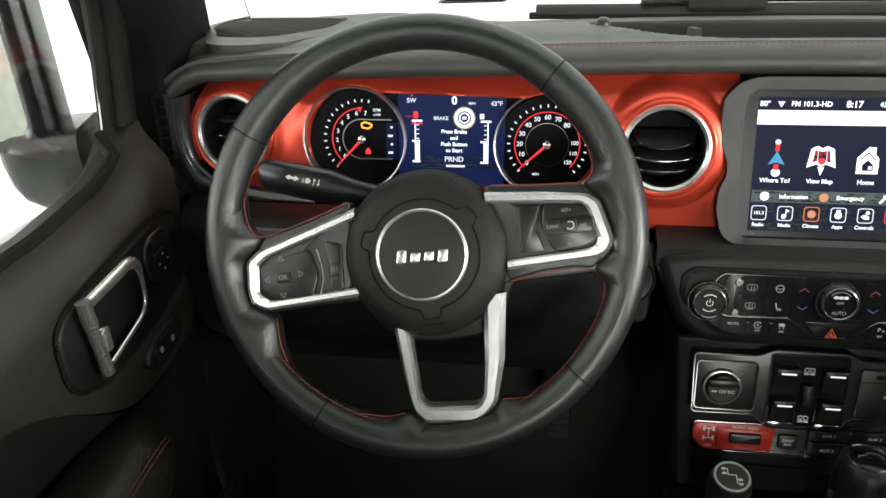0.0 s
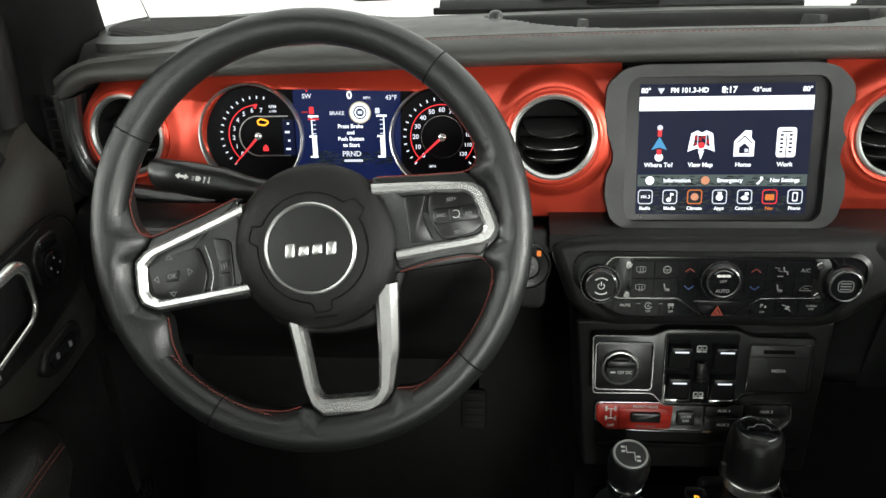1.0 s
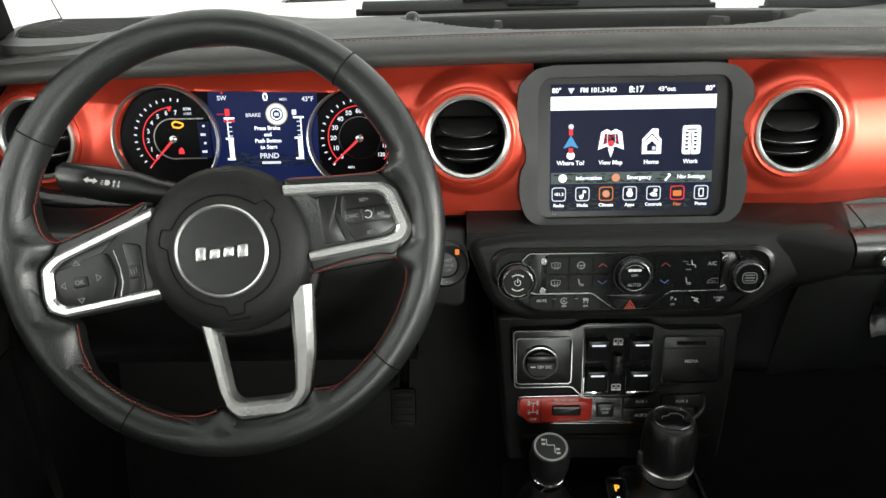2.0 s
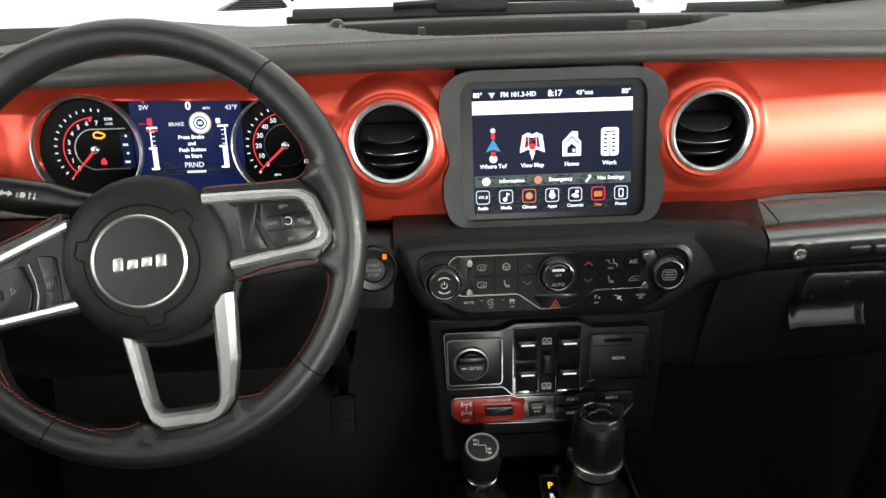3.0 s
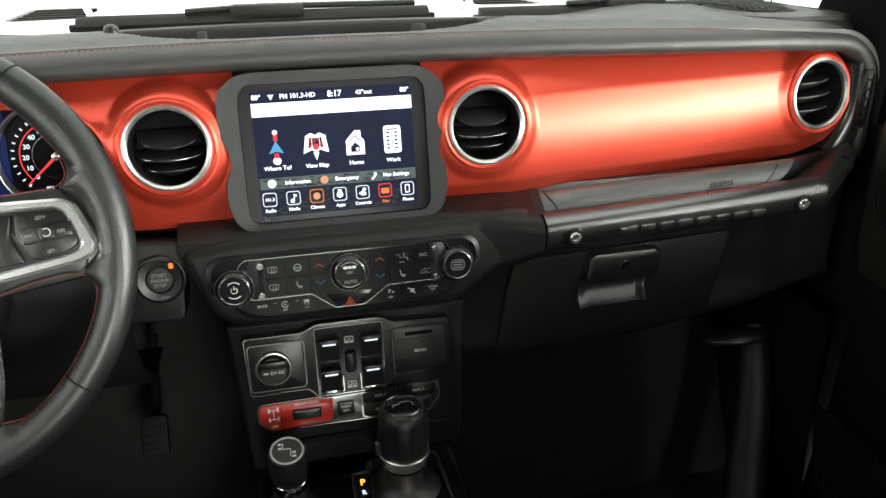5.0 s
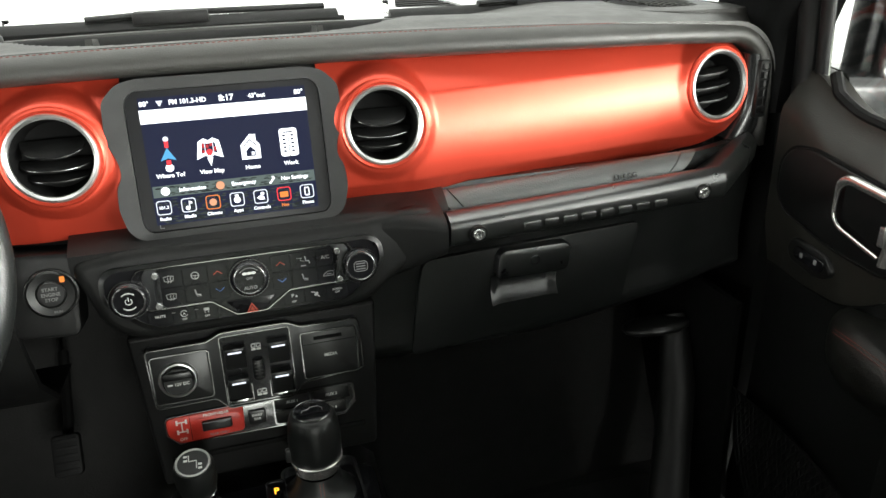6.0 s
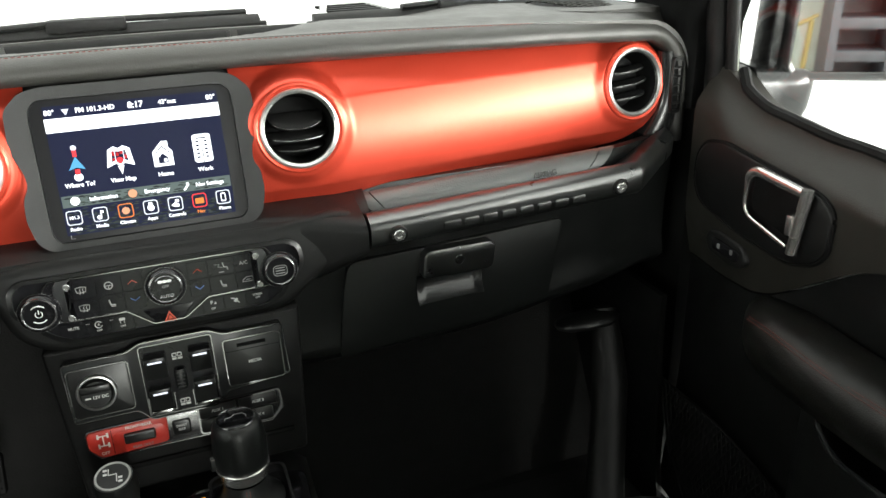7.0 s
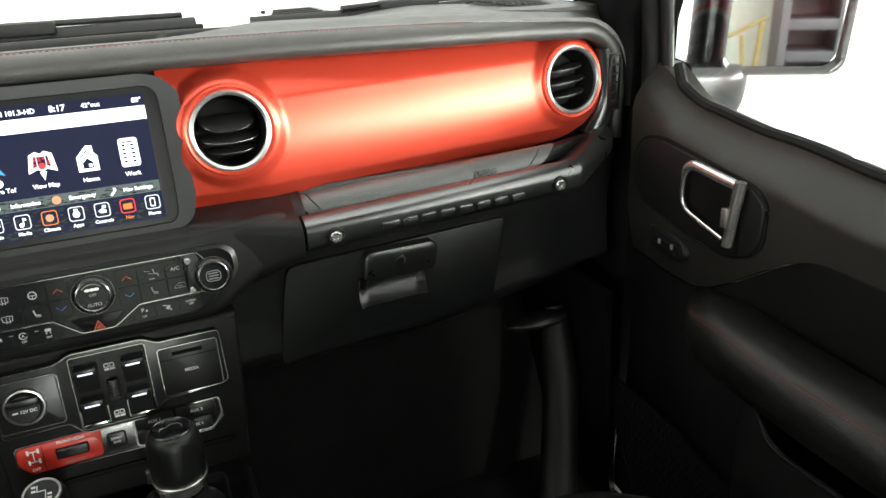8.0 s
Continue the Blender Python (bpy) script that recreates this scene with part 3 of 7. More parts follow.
# black columns that close the fascia's outer ends and run in under it
def end_column(inner, outer, y0):
    secs = []
    for (xi, zi), (xo, zo) in zip(corner(inner, 0.012), corner(outer, 0.012)):
        dy = 0.02 * max(0.0, 0.70 - abs(xi))
        mx, mz = (xi + xo) / 2, (zi + zo) / 2
        secs.append([D0 @ Vector(p) for p in ((xi, y0 + 0.045 - dy, zi), (xi, y0 + 0.006 - dy, zi), (xi * 0.8 + xo * 0.2, y0 - dy, zi * 0.8 + zo * 0.2), (mx, y0 - 0.001 - dy, mz), (xi * 0.15 + xo * 0.85, y0 + 0.003 - dy, zi * 0.15 + zo * 0.85), (xo, y0 + 0.012 - dy, zo), (xo, y0 + 0.06 - dy, zo))])
    part("end_column", loft(secs, closed_ring=False), GLOSSY, dash, "satin black column at the dash end", angle=60)


end_column([(-0.7075, 0.769), (-0.7090, 0.760), (-0.7105, 0.752), (-0.7120, 0.740), (-0.7115, 0.715), (-0.706, 0.690), (-0.690, 0.673), (-0.660, 0.665), (-0.617, 0.659), (-0.560, 0.656)],
           [(-0.7440, 0.767), (-0.7450, 0.760), (-0.7460, 0.752), (-0.7475, 0.745), (-0.7490, 0.715), (-0.7480, 0.690), (-0.742, 0.655), (-0.700, 0.630), (-0.630, 0.622), (-0.560, 0.622)], 0.8290)
end_column([(0.6850, 0.769), (0.6862, 0.760), (0.6875, 0.752), (0.6885, 0.740), (0.6890, 0.725), (0.6885, 0.712), (0.6870, 0.700), (0.6825, 0.685), (0.6740, 0.668), (0.6640, 0.654)],
           [(0.7085, 0.769), (0.7105, 0.762), (0.7130, 0.754), (0.7150, 0.745), (0.7185, 0.730), (0.7205, 0.712), (0.7212, 0.695), (0.7205, 0.682), (0.7170, 0.667), (0.7100, 0.652)], 0.8330)


# dash lower body: bolster left, glove box wall right
def lower_left(x, v):
    pts = [(0.800, 0.650), (0.772, 0.645), (0.752, 0.628), (0.745, 0.60), (0.75, 0.55), (0.775, 0.48), (0.83, 0.43), (0.92, 0.42)]
    i = min(int(v), len(pts) - 2)
    f = v - i
    y, z = (pts[i][0] * (1 - f) + pts[i + 1][0] * f, pts[i][1] * (1 - f) + pts[i + 1][1] * f)
    return D0 @ Vector((x, y + 0.03 * smooth(-0.62, -0.72, x), z))


dim = part("dimmer_panel", prism(rounded([(-0.036, -0.012), (0.030, -0.014), (0.040, 0.000), (0.030, 0.012), (-0.036, 0.013)], 0.004), -0.01, 0.004, 0.002, m=plane(-0.588, -0.058, -0.004, 30)), SMOOTH, dash, "black light switch panel")
part("dimmer_rocker", prism(rounded([(-0.030, -0.008), (0.024, -0.009), (0.031, 0.000), (0.024, 0.007), (-0.030, 0.008)], 0.003), 0.0, 0.0060, 0.002, m=plane(-0.588, -0.058, -0.004, 30)), BEZEL, dim)
part("knee_panel", sheet(lower_left, span(-0.715, -0.238, 40), span(0, 7, 28), thick=(0, 0.012, 0)), PLASTIC, dash, "black knee panel below the instruments", angle=60)


def lower_right(x, v):
    pts = [(0.80, 0.652), (0.797, 0.64), (0.80, 0.60), (0.806, 0.55), (0.806, 0.48), (0.80, 0.43), (0.82, 0.412), (0.95, 0.40)]
    i = min(int(v), len(pts) - 2)
    f = v - i
    y, z = (pts[i][0] * (1 - f) + pts[i + 1][0] * f, pts[i][1] * (1 - f) + pts[i + 1][1] * f)
    return D0 @ Vector((x, y + 0.04 * smooth(0.56, 0.72, x), z + 0.030 * smooth(0.35, 0.62, x) * smooth(3, 5, v)))


part("lower_panel", sheet(lower_right, span(0.10, 0.715, 40), span(0, 7, 28), thick=(0, 0.012, 0)), SOFT, dash, "black grained panel below the passenger fascia", angle=60)


def strip_piece(name, u0, u1, label):
    """A stretch of the slanted strip above the rail; u runs along it from 0 to 1."""
    part(name, sheet(lambda u, v: D0 @ Vector(((0.2628 + 0.266 * u) * (1 - v) + (0.2443 + 0.319 * u) * v, 0.777 + 0.019 * v ** 2.2, 0.6215 + 0.0105 * u + (0.0235 + 0.0010 * u) * v)), span(u0, u1, 26), span(0, 1, 8), thick=(0, 0.006, 0)), STRIP, dash, label)


strip_piece("airbag_cover", 0.0, 1.0, "grained grey-black airbag cover strip")
strip_piece("strip_end", -0.060, -0.006, "short end piece of the strip")
strip_piece("strip_end", 1.007, 1.075, "short end piece of the strip")
part("end_panel", sheet(lambda u, v: D0 @ Vector((0.578 + (0.100 + 0.016 * v) * u, 0.790 + 0.062 * v + 0.046 * u - 0.006 * math.sin(math.pi * v) * u, 0.622 + 0.012 * u + (0.024 + 0.024 * u) * v - 0.008 * math.sin(math.pi * v))), span(0, 1, 20), span(0, 1, 10), thick=(0, 0.006, 0)), GLOSSY, dash, "smooth black dash end panel", angle=60)
part("column_lip", tube([D0 @ Vector(p) for p in ((0.660, 0.838, 0.651), (0.668, 0.8325, 0.6525), (0.688, 0.8305, 0.6535), (0.704, 0.834, 0.6520), (0.710, 0.842, 0.650))], 0.0016, 8), SMOOTH, dash, "thin lip where the column meets the rail")
words("airbag_lettering", "AIRBAG", 0.0095, 0.50, -0.0145, 0.0045, GLOSSY, dash, depth=0.0006).matrix_local = plane(0.4745, -0.0218, -0.0006, 26, 2)

# grab rail before the passenger
rail = thing("grab_rail", pose(0.41, 0.73, 0.625), "black grab rail on the dash with bright bolts", "grab handle")


def rail_section(x, lift, w=1.0):
    z = 0.6175 + 0.037 * (x - 0.24) + lift
    pts = [(0.0030, -0.0175), (0.0, -0.0125), (-0.0012, 0.0020), (-0.0002, 0.0066), (0.0022, 0.0100), (0.0068, 0.0128), (0.0150, 0.0168), (0.0185, 0.0174), (0.0220, 0.0170), (0.040, 0.0110), (0.066, 0.000), (0.075, -0.026), (0.03, -0.030), (0.008, -0.0215)]
    return [Vector((x - 0.41, a * w, z - 0.625 + b)) for a, b in pts]


secs = [rail_section(x, 0.0) for x in span(0.2265, 0.588, 30)]
for t in (0.012, 0.03, 0.06, 0.12, 0.25, 0.4, 0.6, 0.8, 1.0):
    bend = math.hypot(t, 0.025) - 0.025
    secs.append([v + Vector((0.0, 0.080 * bend, 0.0)) for v in rail_section(0.588 + 0.104 * t, 0.012 * bend)])
part("bar", loft(secs), RAIL, rail, "black satin rail", angle=60)
for bx, bz in ((0.2585, 0.6115), (0.5555, 0.6245)):
    b = part("bolt", lathe([(0.0075, -0.004), (0.0075, 0.0012), (0.0062, 0.0030), (0.0035, 0.0030), (0.0030, 0.0012), (0, 0.0012)], 20, m=plane(bx - 0.41, -0.0035, bz - 0.625, -10)), BOLT, rail, "bright steel bolt")
    part("washer", lathe([(0.0105, -0.004), (0.0105, 0.0006), (0.0085, 0.0012), (0.0078, 0.0)], 24, m=plane(bx - 0.41, -0.0035, bz - 0.625, -10)), SMOOTH, b)
for k in range(8):
    x = 0.3265 + k * 0.0243
    z = 0.6100 + 0.028 * (x - 0.24)
    w, h = 0.0094 if k else 0.0112, 0.0050
    part("raised_mark", prism(rrect(2 * w, 2 * h, 0.003), -0.003, 0.0016, 0.0013), RAIL, rail, "plain raised moulding in place of lettering", angle=40).matrix_local = plane(x - 0.41, -0.0012, z - 0.625, -4, 2.0)

# glove box
glove = thing("glove_box", plane(0.36, 0.800, 0.50, -1, 1.5), "closed black glove box door with a moulded latch", "glove box")
part("door", prism(rounded([(-0.172, -0.076), (0.132, -0.058), (0.156, 0.062), (-0.147, 0.058), (-0.156, 0.025)], 0.012), -0.03, 0.0014, 0.0012), SOFT, glove, "grained black glove box lid")
latch = part("latch", prism(rounded([(-0.0565, 0.0205), (0.0440, 0.0165), (0.0490, 0.0490), (0.0410, 0.0575), (-0.0450, 0.0598), (-0.0525, 0.0530)], 0.010), 0.0, 0.016, 0.005), RAIL, glove, "smooth black latch paddle")
part("keyhole", lathe([(0.0068, 0.013), (0.0068, 0.0168), (0.0056, 0.0174), (0.0050, 0.0164), (0, 0.0164)], 20, m=pose(-0.0040, 0.0405, 0)), GLOSSY, latch, "round lock")
part("latch_recess", sheet(lambda u, v: Vector((u - 0.004 * (1 - v), -0.0130 + 0.0340 * v, 0.0016 + 0.0156 * (1 - v) ** 3 + 0.003 * smooth(0.036, 0.044, abs(u + 0.014)))), span(-0.060, 0.032, 24), span(0, 1, 14), thick=(0, 0, -0.006)), GLOSSY, glove, "scooped grip below the latch")

# shoulder and pod round the climate controls
part("centre_pod", prism([(x, z - 0.64) for x, z in rounded([(-0.152, 0.560), (-0.120, 0.540), (0.106, 0.540), (0.130, 0.546), (0.168, 0.576), (0.228, 0.600), (0.228, 0.634), (0.200, 0.648), (0.12, 0.642), (-0.12, 0.642), (-0.178, 0.634)], 0.02)], -0.09, 0.008, 0.012, 3, m=plane(0, -0.046, -0.003, 8)), PLASTIC, dash, "satin black pod round the climate controls", angle=50)
part("shoulder", sheet(lambda x, v: D0 @ Vector((x, 0.752 + 0.050 * v, 0.638 + 0.014 * math.sin(v * 1.6) - 0.02 * smooth(0.15, 0.24, x) * (1 - v))), span(-0.175, 0.236, 30), span(0, 1, 10), thick=(0, 0, -0.02)), PLASTIC, dash, angle=60)

part("shoulder_end", loft([[D0 @ Vector((x, y, z)) for y, z in rounded(pts, 0.010)] for x, pts in (
    (0.105, [(0.80, 0.652), (0.762, 0.644), (0.752, 0.634), (0.752, 0.570), (0.757, 0.558), (0.80, 0.558)]),
    (0.165, [(0.80, 0.652), (0.752, 0.641), (0.7415, 0.631), (0.7425, 0.576), (0.750, 0.563), (0.80, 0.563)]),
    (0.200, [(0.80, 0.651), (0.742, 0.636), (0.7310, 0.627), (0.7320, 0.588), (0.742, 0.577), (0.80, 0.577)]),
    (0.2225, [(0.80, 0.650), (0.737, 0.633), (0.7255, 0.6235), (0.7265, 0.5965), (0.738, 0.5855), (0.80, 0.5855)]))]), PLASTIC, dash, "black moulded shoulder beside the rail", angle=50)

# centre stack face below the pod
stack = thing("centre_stack", plane(0, 0.760, 0.45, 8), "black lower centre stack with switch panels", "console")
part("face", prism(rounded([(-0.128, -0.115), (0.128, -0.115), (0.142, 0.075), (-0.142, 0.075)], 0.006), -0.12, -0.004, 0.005), PLASTIC, stack, "satin black stack face", angle=50)
part("lower_slot", box(-0.115, 0.115, -0.085, -0.079, -0.006, 0.0, 0.001), DARK, stack)


# ---- steering wheel ----
wheel = thing("steering_wheel", plane(-0.3993, 0.6493, 0.6844, 22, 7, 2.87), "black leather steering wheel with silver spokes and red stitching", "steering wheel")
RW = 0.1878


def rim_point(a, p, grow=0.0):
    rr, rz = 0.0158 + grow, 0.0185 + grow
    grip = 0.0015 * (math.exp(-((math.degrees(a) % 360 - 35) / 22) ** 2) + math.exp(-((math.degrees(a) % 360 - 145) / 22) ** 2))
    rr += grip
    return Vector(((RW + rr * math.cos(p)) * math.cos(a), (RW + rr * math.cos(p)) * math.sin(a), rz * math.sin(p)))


def rim_bm():
    bm = bmesh.new()
    na, npp = 144, 22
    rings = []
    for i in range(na):
        a = 2 * math.pi * i / na
        rings.append([bm.verts.new(rim_point(a, 2 * math.pi * j / npp)) for j in range(npp)])
    for i in range(na):
        for j in range(npp):
            bm.faces.new((rings[i - 1][j - 1], rings[i][j - 1], rings[i][j], rings[i - 1][j]))
    return bm


rim = part("rim", rim_bm(), LEATHER, wheel, "black leather rim", angle=80)
for d in (44.7, 142.8, 233.7, 313.5):
    a = math.radians(d)
    part("seam", tube([rim_point(a, 2 * math.pi * j / 24, 0.0002) for j in range(24)], 0.0007, 5, closed=True), DARK, rim)


def rim_stitch(d0, d1, back=0.0):
    n = int((d1 - d0) * 1.15)
    pts = [rim_point(math.radians(d), math.pi * (0.895 + back if i % 2 else 0.935 + back), 0.0003) for i, d in enumerate(span(d0, d1, n))]
    tagged(part("stitching", tube(pts, 0.00048, 5), THREAD, rim, "red zigzag thread stitching"), kind="stuff")


rim_stitch(18, 34, 0.10)
rim_stitch(150, 166, 0.10)
rim_stitch(198, 252)
rim_stitch(292, 338)

# hub with airbag cover
HX, HY = 0.003, -0.0135
hub = part("hub", lathe([(0, 0.017), (0.045, 0.0165), (0.060, 0.014), (0.071, 0.008), (0.0765, -0.002), (0.078, -0.014), (0.074, -0.03), (0.06, -0.045), (0, -0.045)], 56, m=pose(HX, HY, 0)), HUB, wheel, "round black airbag cover", angle=70)
part("badge_ring", lathe([(0.0415, 0.014), (0.0418, 0.0175), (0.0405, 0.0188), (0.0388, 0.0178), (0.0384, 0.015)], 56, m=pose(HX - 0.002, HY, 0.0003)), SATIN, hub, "bright chrome ring")
part("badge_disc", lathe([(0.039, 0.0150), (0.0385, 0.0164), (0, 0.0176)], 48, m=pose(HX - 0.002, HY, 0.0003)), SMOOTH, hub, "flat black badge disc")
# groove line round the badge, with three lobes
gr = []
for i in range(120):
    a = 2 * math.pi * i / 120
    r = 0.0500
    for c in (36, 160, 271):
        d = abs((math.degrees(a) - c + 180) % 360 - 180)
        r += 0.0085 * (1 - smooth(7, 11, d))
    zz = 0.0163 if r < 0.052 else 0.0146
    gr.append((HX + r * math.cos(a), HY + r * math.sin(a), zz - 0.0004))
part("cover_groove", tube(gr, 0.0008, 6, closed=True), DARK, hub)
# plain chrome emblem blocks, leaning a little
for x, w, h, dy in ((-0.0190, 0.0090, 0.0124, 0.0002), (-0.0066, 0.0094, 0.0092, -0.0014), (0.0058, 0.0094, 0.0092, -0.0014), (0.0182, 0.0094, 0.0120, -0.0022)):
    part("emblem_block", prism(rounded([(x - w / 2 - 0.0010, dy - h / 2), (x + w / 2 - 0.0010, dy - h / 2), (x + w / 2 + 0.0010, dy + h / 2), (x - w / 2 + 0.0010, dy + h / 2)], 0.0022), 0.016, 0.0192, 0.0014, m=pose(HX - 0.001, HY, 0.0006)), SATIN, hub, "plain chrome emblem block", angle=25)
part("airbag_mark", box(HX - 0.008, HX + 0.012, HY - 0.064, HY - 0.0625, 0.008, 0.0135), DARK, hub)


# side spokes: black body, silver frame, switch pods
for s in (-1, 1):
    body = prism(rounded([(s * 0.060, -0.048), (s * 0.160, -0.046), (s * 0.176, -0.030), (s * 0.178, 0.014), (s * 0.160, 0.030), (s * 0.060, 0.036)] if s > 0 else [(s * 0.060, 0.036), (s * 0.160, 0.006), (s * 0.176, -0.006), (s * 0.176, -0.040), (s * 0.166, -0.050), (s * 0.060, -0.052)], 0.010), -0.022, 0.000, 0.004)
    part("spoke", body, SMOOTH, wheel, "black spoke body")


def rail_pair(outer, inner, z0, z1, bev, name, label, r=0.004):
    """A flat metal frame between two open lines of equally many points, with bevelled edges."""
    secs = []
    for o, q in zip(corner(outer, r), corner(inner, r)):
        o, q = Vector(o), Vector(q)
        m1, m2 = o.lerp(q, 0.30), o.lerp(q, 0.80)
        secs.append([(o.x, o.y, z0), (o.x, o.y, z1 - bev), (m1.x, m1.y, z1), (m2.x, m2.y, z1), (q.x, q.y, z1 - bev * 0.7), (q.x, q.y, z0)])
    return part(name, loft(secs), SILVER, wheel, label, angle=25)


rail_pair([(0.062, 0.0365), (0.1135, 0.0312), (0.1527, 0.0255), (0.1628, 0.0179), (0.1721, -0.0182), (0.1661, -0.0287), (0.1569, -0.0322), (0.076, -0.0352)],
          [(0.062, 0.0270), (0.110, 0.0228), (0.1446, 0.0188), (0.1514, 0.0126), (0.1585, -0.0160), (0.1550, -0.0210), (0.1490, -0.0230), (0.076, -0.0268)], -0.006, 0.0075, 0.003, "spoke_trim", "satin silver frame of the spoke")
rail_pair([(-0.058, 0.0350), (-0.1533, 0.0054), (-0.1654, -0.004), (-0.1678, -0.0329), (-0.1648, -0.0439), (-0.1519, -0.0504), (-0.062, -0.0455)],
          [(-0.058, 0.0262), (-0.1440, -0.0004), (-0.1541, -0.0081), (-0.1563, -0.0330), (-0.1520, -0.0390), (-0.1460, -0.0420), (-0.062, -0.0375)], -0.006, 0.0075, 0.003, "spoke_trim", "satin silver frame of the spoke")
# lower spoke: a silver loop
rail_pair([(-0.0365, -0.056), (-0.0328, -0.0954), (-0.0279, -0.1418), (-0.0231, -0.1607), (-0.0136, -0.1705), (0.0281, -0.1738), (0.0420, -0.168), (0.0533, -0.1564), (0.0641, -0.1181), (0.0720, -0.056)],
          [(-0.0235, -0.056), (-0.0199, -0.0992), (-0.0177, -0.1440), (-0.0160, -0.1500), (-0.0110, -0.1550), (0.0330, -0.1572), (0.0385, -0.1550), (0.0423, -0.1476), (0.0465, -0.115), (0.0510, -0.056)], -0.020, 0.0040, 0.006, "lower_spoke", "satin silver loop of the lower spoke", 0.003)
part("hub_skirt", prism(rounded([(-0.062, 0.0), (-0.060, -0.062), (-0.044, -0.084), (-0.020, -0.094), (0.010, -0.098), (0.045, -0.096), (0.068, -0.076), (0.0835, -0.040), (0.082, 0.0)], 0.008), -0.050, -0.014, 0.004), PLASTIC, wheel, "black shell behind the airbag cover", angle=50)

# leather webs where the rim widens into the spokes
part("spoke_top", prism(rounded([(0.062, 0.0425), (0.1143, 0.0375), (0.149, 0.0352), (0.156, 0.030), (0.165, 0.0), (0.160, -0.035), (0.1516, -0.0425), (0.1368, -0.0396), (0.1063, -0.0406), (0.075, -0.0455)], 0.004), -0.016, 0.0012, 0.003), LEATHER, wheel, "leather edge of the spoke", angle=60)
part("spoke_top", prism(rounded([(-0.062, 0.0420), (-0.100, 0.0290), (-0.1491, 0.0160), (-0.160, 0.0), (-0.162, -0.040), (-0.152, -0.054), (-0.070, -0.0500)], 0.004), -0.016, 0.0012, 0.003), LEATHER, wheel, "leather edge of the spoke", angle=60)


def rim_web(edge):
    """Leather that flows from the rim's crest down to an edge line between the spokes."""
    secs = []
    line = corner(edge, 0.006, 4)
    for x, y in line:
        a = math.atan2(y, x)
        top = Vector((RW * math.cos(a), RW * math.sin(a)))
        sec = [Vector((x, y, -0.016)), Vector((x, y, -0.003))]
        for t in span(0.0, 1.0, 10):
            q = Vector((x, y)).lerp(top, t)
            sec.append(Vector((q.x, q.y, 0.0186 * (1 - (1 - t) ** 2.2))))
        secs.append(sec)
    part("rim_web", loft(secs, closed_ring=False), LEATHER, wheel, "leather shoulder of the rim", angle=70)


rim_web([(0.1600, 0.0860), (0.1590, 0.0692), (0.1616, 0.0490), (0.1590, 0.0405), (0.1500, 0.0352), (0.1570, 0.0270), (0.1640, 0.0190), (0.1725, -0.0150), (0.1690, -0.0270), (0.1600, -0.0335), (0.1516, -0.0420), (0.1613, -0.0560), (0.1565, -0.0800), (0.1530, -0.0950)])
rim_web([(-0.1640, 0.0760), (-0.1640, 0.0600), (-0.1640, 0.0408), (-0.1600, 0.0245), (-0.1500, 0.0165), (-0.1560, 0.0060), (-0.1668, -0.0030), (-0.1690, -0.0340), (-0.1655, -0.0450), (-0.1520, -0.0520), (-0.1440, -0.0600), (-0.1440, -0.0844), (-0.1400, -0.1040), (-0.1320, -0.1170)])
rim_web([(-0.1080, -0.1390), (-0.0842, -0.1530), (-0.0476, -0.1618), (-0.0310, -0.1580), (-0.0240, -0.1625), (-0.0136, -0.1718), (0.0281, -0.1750), (0.0450, -0.1690), (0.0545, -0.1575), (0.0588, -0.1530), (0.0742, -0.1540), (0.1005, -0.1490), (0.1150, -0.1400)])
WEBLINES = (
    [(0.0780, -0.0462), (0.1063, -0.0412), (0.1368, -0.0400), (0.1500, -0.0424), (0.1575, -0.0480), (0.1608, -0.0560), (0.1580, -0.0680), (0.1535, -0.0810)],
    [(-0.066, 0.0408), (-0.100, 0.0296), (-0.1470, 0.0168), (-0.1560, 0.0200), (-0.1608, 0.0290), (-0.1630, 0.0408), (-0.1622, 0.0672)],
    [(0.0700, 0.0420), (0.1143, 0.0378), (0.1480, 0.0356), (0.1565, 0.0398), (0.1605, 0.0480), (0.1575, 0.0640)],
    [(-0.1440, -0.0610), (-0.1438, -0.0844), (-0.1385, -0.1020)],
    [(-0.0970, -0.1478), (-0.0720, -0.1565), (-0.0476, -0.1610), (-0.0330, -0.1580)],
    [(0.0600, -0.1527), (0.0742, -0.1537), (0.0990, -0.1478)])
for line in WEBLINES:
    stitches("stitching", [(x, y, 0.0008) for x, y in corner(line, 0.008)], wheel, gap=0.0040, length=0.0038, r=0.0007)

# switches on the left spoke
pad_l = part("switch_pad", prism(rounded([(-0.154, -0.010), (-0.152, -0.036), (-0.140, -0.0425), (-0.105, -0.042), (-0.098, -0.022), (-0.104, 0.002), (-0.122, -0.001)], 0.006), -0.004, 0.0065, 0.0015), SMOOTH, wheel, "black four-way switch pad")
part("ok_button", prism(rrect(0.014, 0.010, 0.002, -0.131, -0.0215), 0.004, 0.0085, 0.001), SMOOTH, pad_l)
words("ok_mark", "OK", 0.0058, -0.131, -0.0215, 0.0087, DIMPRINT, pad_l)
for x, y, d in ((-0.132, -0.004, 0), (-0.133, -0.0378, 180), (-0.1465, -0.0225, 90), (-0.1145, -0.0195, -90)):
    part("arrow_mark", band([(-0.0036, -0.002), (0.0036, -0.002), (0, 0.003)], [(-0.0022, -0.0013), (0.0022, -0.0013), (0, 0.0018)], 0.0, 0.0004), DIMPRINT, pad_l).matrix_local = pose(x, y, 0.0065, 0, 0, d)
